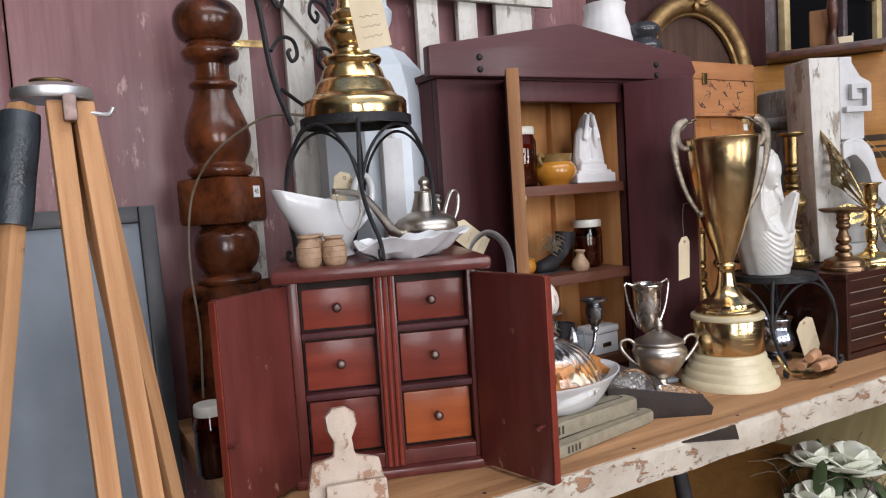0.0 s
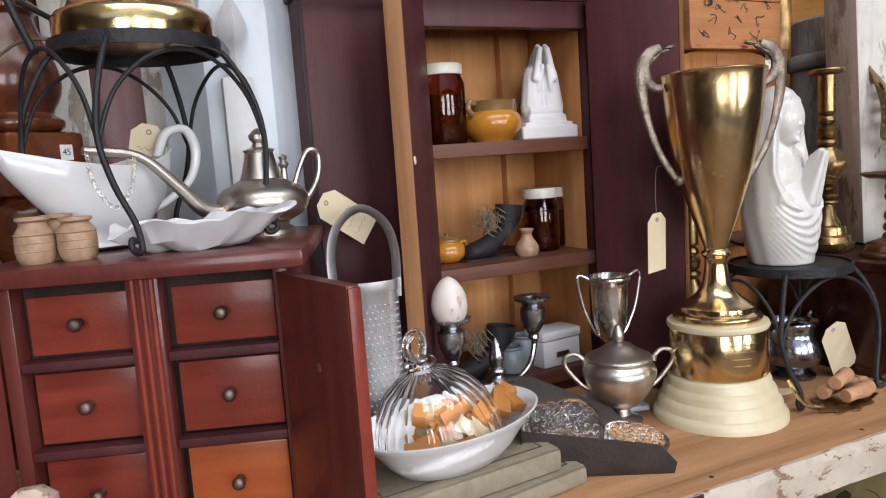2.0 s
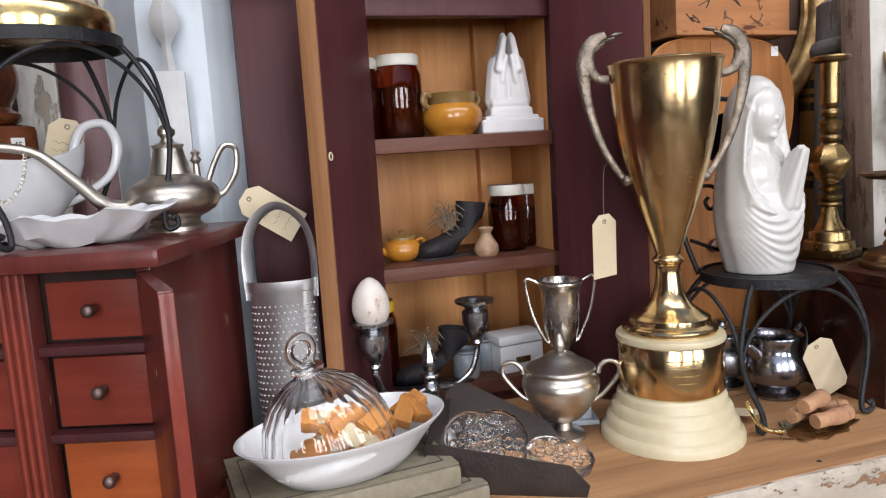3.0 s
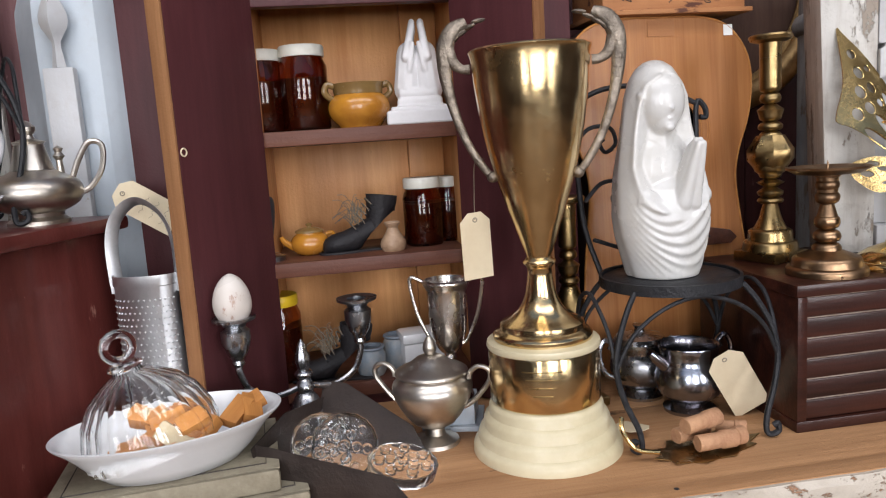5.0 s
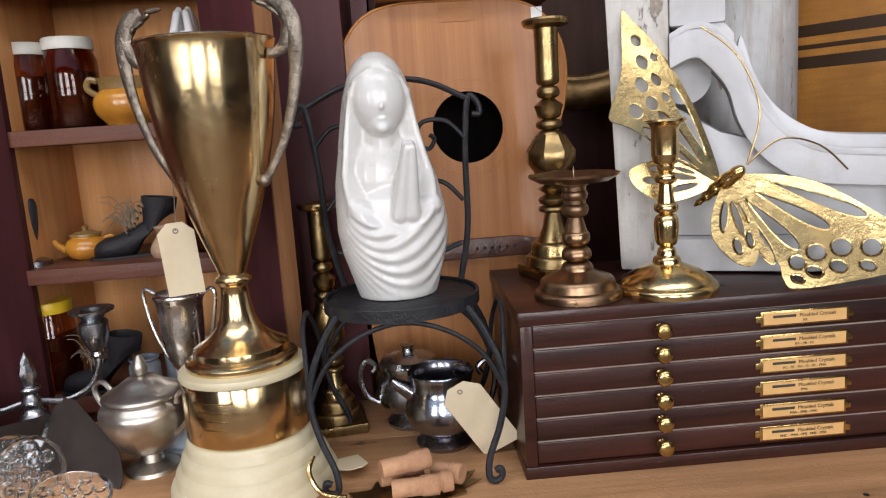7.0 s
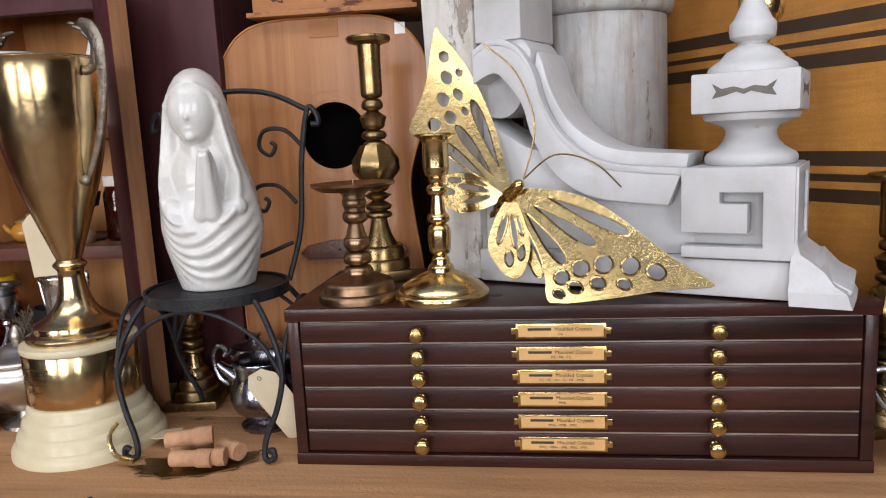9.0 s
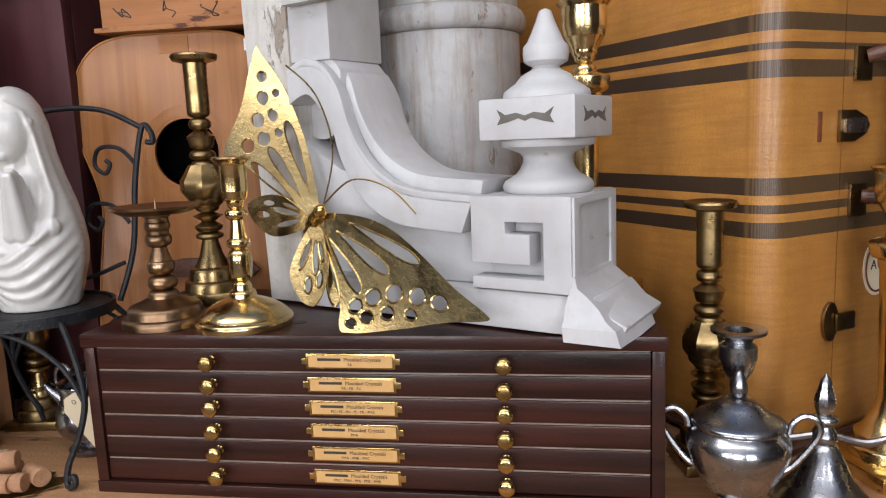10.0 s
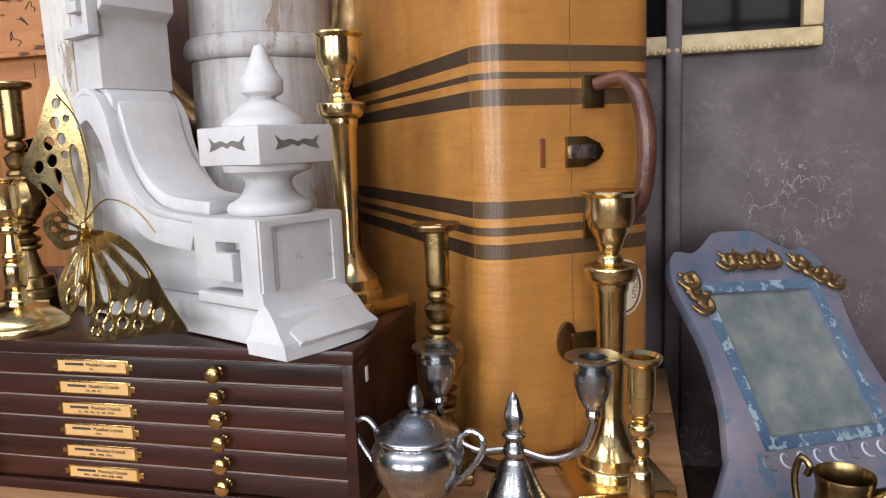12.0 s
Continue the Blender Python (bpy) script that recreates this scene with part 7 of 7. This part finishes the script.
part("pan", lathe([(0.018, 0.045), (0.03, 0.055), (0.032, 0.068), (0.03, 0.068), (0.016, 0.05), (0, 0.049)], 32, 1), metal("dark_copper", (0.24, 0.1, 0.05), (0.1, 0.05, 0.03), 0.3), t)
part("post", tube([(0, 0, 0.028), (0, 0, 0.046)], 0.0015, 6, 1), IRON, t)

# ---- on the suitcase ----
t = thing("wooden_stand", 1.76, 1.14, BENCH + 0.624, 35, "dark red wooden display stand on the suitcase", "stand")
part("tray", box(-0.13, 0.13, -0.14, 0.12, 0, 0.018, 0.006), LEATHER_HANDLE, t)
for x in (-0.05, 0.03):
    part("leg", tube([(x, -0.03, 0.018), (x + 0.012, -0.03, 0.06), (x - 0.008, -0.03, 0.11), (x + 0.004, -0.03, 0.16)], [0.016, 0.009, 0.013, 0.006], 10, 6), LEATHER_HANDLE, t)
part("block", box(-0.03, 0.012, -0.02, 0.02, 0.0185, 0.12, 0.002), RAW_EDGE, t)
t = thing("lace_box", 1.85, 1.13, BENCH + 0.6425, 35, "small cream box with a scalloped lace edge", "box")
part("body", box(-0.03, 0.03, -0.02, 0.02, 0, 0.04, 0.002), PAPER, t)
for k in range(6):
    part("scallop", blob(bmesh.new(), (-0.026 + 0.0105 * k, -0.019, 0.042), (0.006, 0.002, 0.006), 10, 7), PAPER, t)

# ---- painted mirror and gilt frame past the suitcase ----
mi = thing("painted_mirror", 2.196, 1.05, 0.845, 0, "blue and violet painted shaped mirror with gilt scrolls, leaning back", "mirror")
across = Vector((0.127, 0.079, -0.008)).normalized()
up = Vector((-0.023, 0.116, 0.132))
up = (up - across * up.dot(across)).normalized()
lean = Matrix((across, up.cross(across), up)).transposed().to_4x4()
lean.translation = Vector((2.111, 1.092, 1.078)) - 0.885 * (-0.085 * across + 0.27 * up)
mi.matrix_world = lean @ Matrix.Diagonal((0.885, 0.885, 0.885, 1))
mh = [(0.0, 0.37), (0.035, 0.368), (0.06, 0.35), (0.085, 0.335), (0.112, 0.338), (0.13, 0.315), (0.135, 0.28), (0.13, 0.24), (0.125, 0.19), (0.132, 0.12), (0.155, 0.05), (0.165, 0.0)]
shape = mh + [(-x, z) for x, z in reversed(mh[1:])]
sp = [(p.x, p.z) for p in smooth_path([(x, 0, z) for x, z in shape], 3, True)]
part("frame_board", slab(sp, 0.016, 0.003, None, [[(-0.085, 0.07), (0.085, 0.07), (0.085, 0.27), (-0.085, 0.27)]]), BLUE_FRAME, mi, "hand-painted wooden frame")
part("painted_band", slab([(-0.1, 0.055), (0.1, 0.055), (0.1, 0.285), (-0.1, 0.285)], 0.001, 0, Matrix.Translation((0, -0.0014, 0)), [[(-0.085, 0.07), (0.085, 0.07), (0.085, 0.27), (-0.085, 0.27)]]), BLUE_BAND, mi, "teal and blue brushed border")
part("glass", box(-0.09, 0.09, 0.006, 0.009, 0.065, 0.275, 0), OLD_MIRROR, mi, "foxed mirror glass with a dim grey-green reflection put into its colour")
for cx, cz, turn, n in ((0.0, 0.318, 0, 5), (-0.108, 0.272, 100, 3), (0.104, 0.296, -35, 4)):
    bm = bmesh.new()
    for k in range(n):
        off = (k - (n - 1) / 2) * 0.019
        e = radians(turn)
        c = Vector((cx + off * math.cos(e), -0.004, cz + off * math.sin(e)))
        way = 1 if k % 2 else -1
        tube([c + Vector((way * r * math.cos(q), -0.002, r * math.sin(q))) for q, r in ((0.0, 0.004), (1.3, 0.007), (2.6, 0.0105), (3.9, 0.014), (5.2, 0.0165), (6.2, 0.021))], [0.002, 0.003, 0.0038, 0.0042, 0.0038, 0.002], 8, 5, bm)
        blob(bm, c, (0.0095, 0.0035, 0.0075), 10, 7)
        for u in (0.6, 2.2, 3.6, 5.0):
            blob(bm, c + Vector((0.013 * math.cos(u + k), -0.001, 0.013 * math.sin(u + k))), (0.0055, 0.0028, 0.0032), 8, 6, Matrix.Rotation(-u - k, 4, "Y"))
    sculpt(part("gilt_scroll", bm, GILT, mi, "gilt leaf scroll"), 0.0013, 1)
for k in range(9):
    x = -0.1 + 0.025 * k
    part("brush_stroke", tube([(x + 0.014 * math.cos(q) * q / 5, -0.0004, 0.045 + 0.014 * math.sin(q) * q / 5) for q in np.linspace(0.5, 5, 9)], 0.0022, 5, 2, None, False, 0.2), random.choice((SLATE, CAN_WHITE)), mi)
solo("low_table", box(2.3, 2.75, 1.06, 1.28, 0.0, 0.843, 0.004), DARK_WOOD, 0, 0, 0, 0, "dark low cupboard under the painted mirror", "cupboard")
solo("low_table", box(2.08, 2.6, 0.72, 1.05, 0.0, 0.88, 0.004), DARK_WOOD, 0, 0, 0, 0, "dark low stand beside the bench's end", "stand")
gf = thing("wall_mirror", 2.004, 1.285, 1.376, 0, "black mirror in a beaded pale gilt frame", "mirror")
for x0, x1, z0, z1 in ((-0.2, 0.262, 0, 0.026), (-0.2, 0.262, 0.4, 0.426), (0.236, 0.262, 0.0263, 0.3997), (-0.2, -0.174, 0.0263, 0.3997)):
    part("frame_rail", box(x0, x1, -0.022, 0, z0, z1, 0.005), PALE_GILT, gf)
part("glass", box(-0.18, 0.24, -0.006, -0.002, 0.02, 0.41, 0), Mat("black_mirror").done((0.006, 0.006, 0.007), 0.05, 0, 0.03), gf, "black mirror glass")
for k in range(40):
    part("bead", blob(bmesh.new(), (-0.19 + 0.0112 * k, -0.022, 0.005), (0.004, 0.003, 0.004), 8, 6), PALE_GILT, gf)
t = thing("brass_ring", 2.135, 0.83, 0.88, 20, "pale brass napkin ring stand", "ring")
part("ring", tube([(0.024 * math.cos(a), 0, 0.045 + 0.024 * math.sin(a)) for a in np.linspace(0, math.tau, 25)[:-1]], 0.005, 10, 1, None, True), BRASS, t)
part("foot", lathe([(0.02, 0), (0.018, 0.006), (0.006, 0.014), (0.005, 0.02)], 24), BRASS, t)
mug(2.2, 0.86, 0.88, 150, 0.026, 0.085, OLD_BRASS, "small tarnished brass tankard")

# ---- under the bench ----
solo("diagonal_board", box(-0.012, 0.012, 0, 0.5, -0.2, 0.2, 0.003), YELLOW_BOARD, 1.02, 0.715, 0.64, 18, "ochre painted panel leaning under the bench", "board", "", (0, 42))
solo("pale_board", box(-0.012, 0.012, 0, 0.3, -0.2, 0.2, 0.003), wood("pale_yellow_board", (0.5, 0.42, 0.22), (0.4, 0.32, 0.15), (1, 1, 0.06), 0.5), 1.36, 0.72, 0.72, 10, "pale yellow plank leaning under the bench", "plank", "", (0, 42))
fb = thing("flower_pot", 1.115, 0.70, 0.58, 0, "white pot of silk roses under the bench", "flower pot")
part("pot", lathe([(0.06, 0), (0.085, 0.14), (0.09, 0.16), (0.085, 0.16), (0.07, 0.1), (0, 0.1)], 40, 1), WHITE_WOOD, fb)
for x, y, z, r in ((-0.01, -0.02, 0.235, 0.048), (-0.085, -0.01, 0.19, 0.04), (0.055, 0.0, 0.215, 0.034), (-0.05, 0.02, 0.24, 0.036), (-0.03, -0.05, 0.18, 0.032)):
    bm = bmesh.new()
    for k in range(16):
        a, lay = k * 2.4, k / 16
        rr = r * (0.25 + 0.75 * lay)
        c = Vector((x + rr * 0.75 * math.cos(a), y + rr * 0.75 * math.sin(a), z - 0.018 * lay))
        m = Matrix.Rotation(a, 4, "Z") @ Matrix.Rotation(radians(25 + 50 * lay), 4, "Y")
        blob(bm, c, (0.003, r * 0.55, r * 0.5), 10, 7, m)
    part("rose", bm, PETAL, fb, "white silk rose")
for k in range(46):
    a, r = random.uniform(0, math.tau), random.uniform(0.03, 0.1)
    p = Vector((r * math.cos(a), r * math.sin(a), random.uniform(0.14, 0.22)))
    m = Matrix.Rotation(a, 4, "Z") @ Matrix.Rotation(random.uniform(0.2, 1.4), 4, "Y")
    part("leaf", blob(bmesh.new(), p, (0.03, 0.011, 0.0012), 8, 5, m), LEAF, fb)
bm = bmesh.new()
for k in range(70):
    a = random.uniform(0, math.tau)
    p = Vector((random.uniform(-0.08, 0.08), random.uniform(-0.06, 0.06), 0.15))
    q = p + Vector((0.1 * math.cos(a), 0.06 * math.sin(a), random.uniform(-0.02, 0.09)))
    tube([p, p.lerp(q, 0.5) + Vector((0.01, 0, 0.03)), q], 0.0007, 4, 3, bm)
tagged(part("moss_strands", bm, STRAW, fb, "wiry strands of dry moss"), kind="stuff")
solo("flower_crate", box(0.9, 1.5, 0.58, 0.9, 0.0, 0.579, 0.004), DARK_WOOD, 0, 0, 0, 0, "dark crate under the flower pot", "crate")
for x, a in ((0.9, 8), (0.93, 14)):
    t = thing("black_bottle", x, 0.8, 0.48, 0, "tall black umbrella handle leaning under the bench", "umbrella", "", (0, -a))
    part("shaft", lathe([(0.014, 0), (0.012, 0.3), (0.008, 0.36), (0.006, 0.4)], 16, 1), BLACK, t)

for ob in list(bpy.data.objects):
    if ob.type == "MESH" and ob.data.materials and ob.data.materials[0] in (CLEAR, AMBER, FROG):
        ob.visible_shadow = False
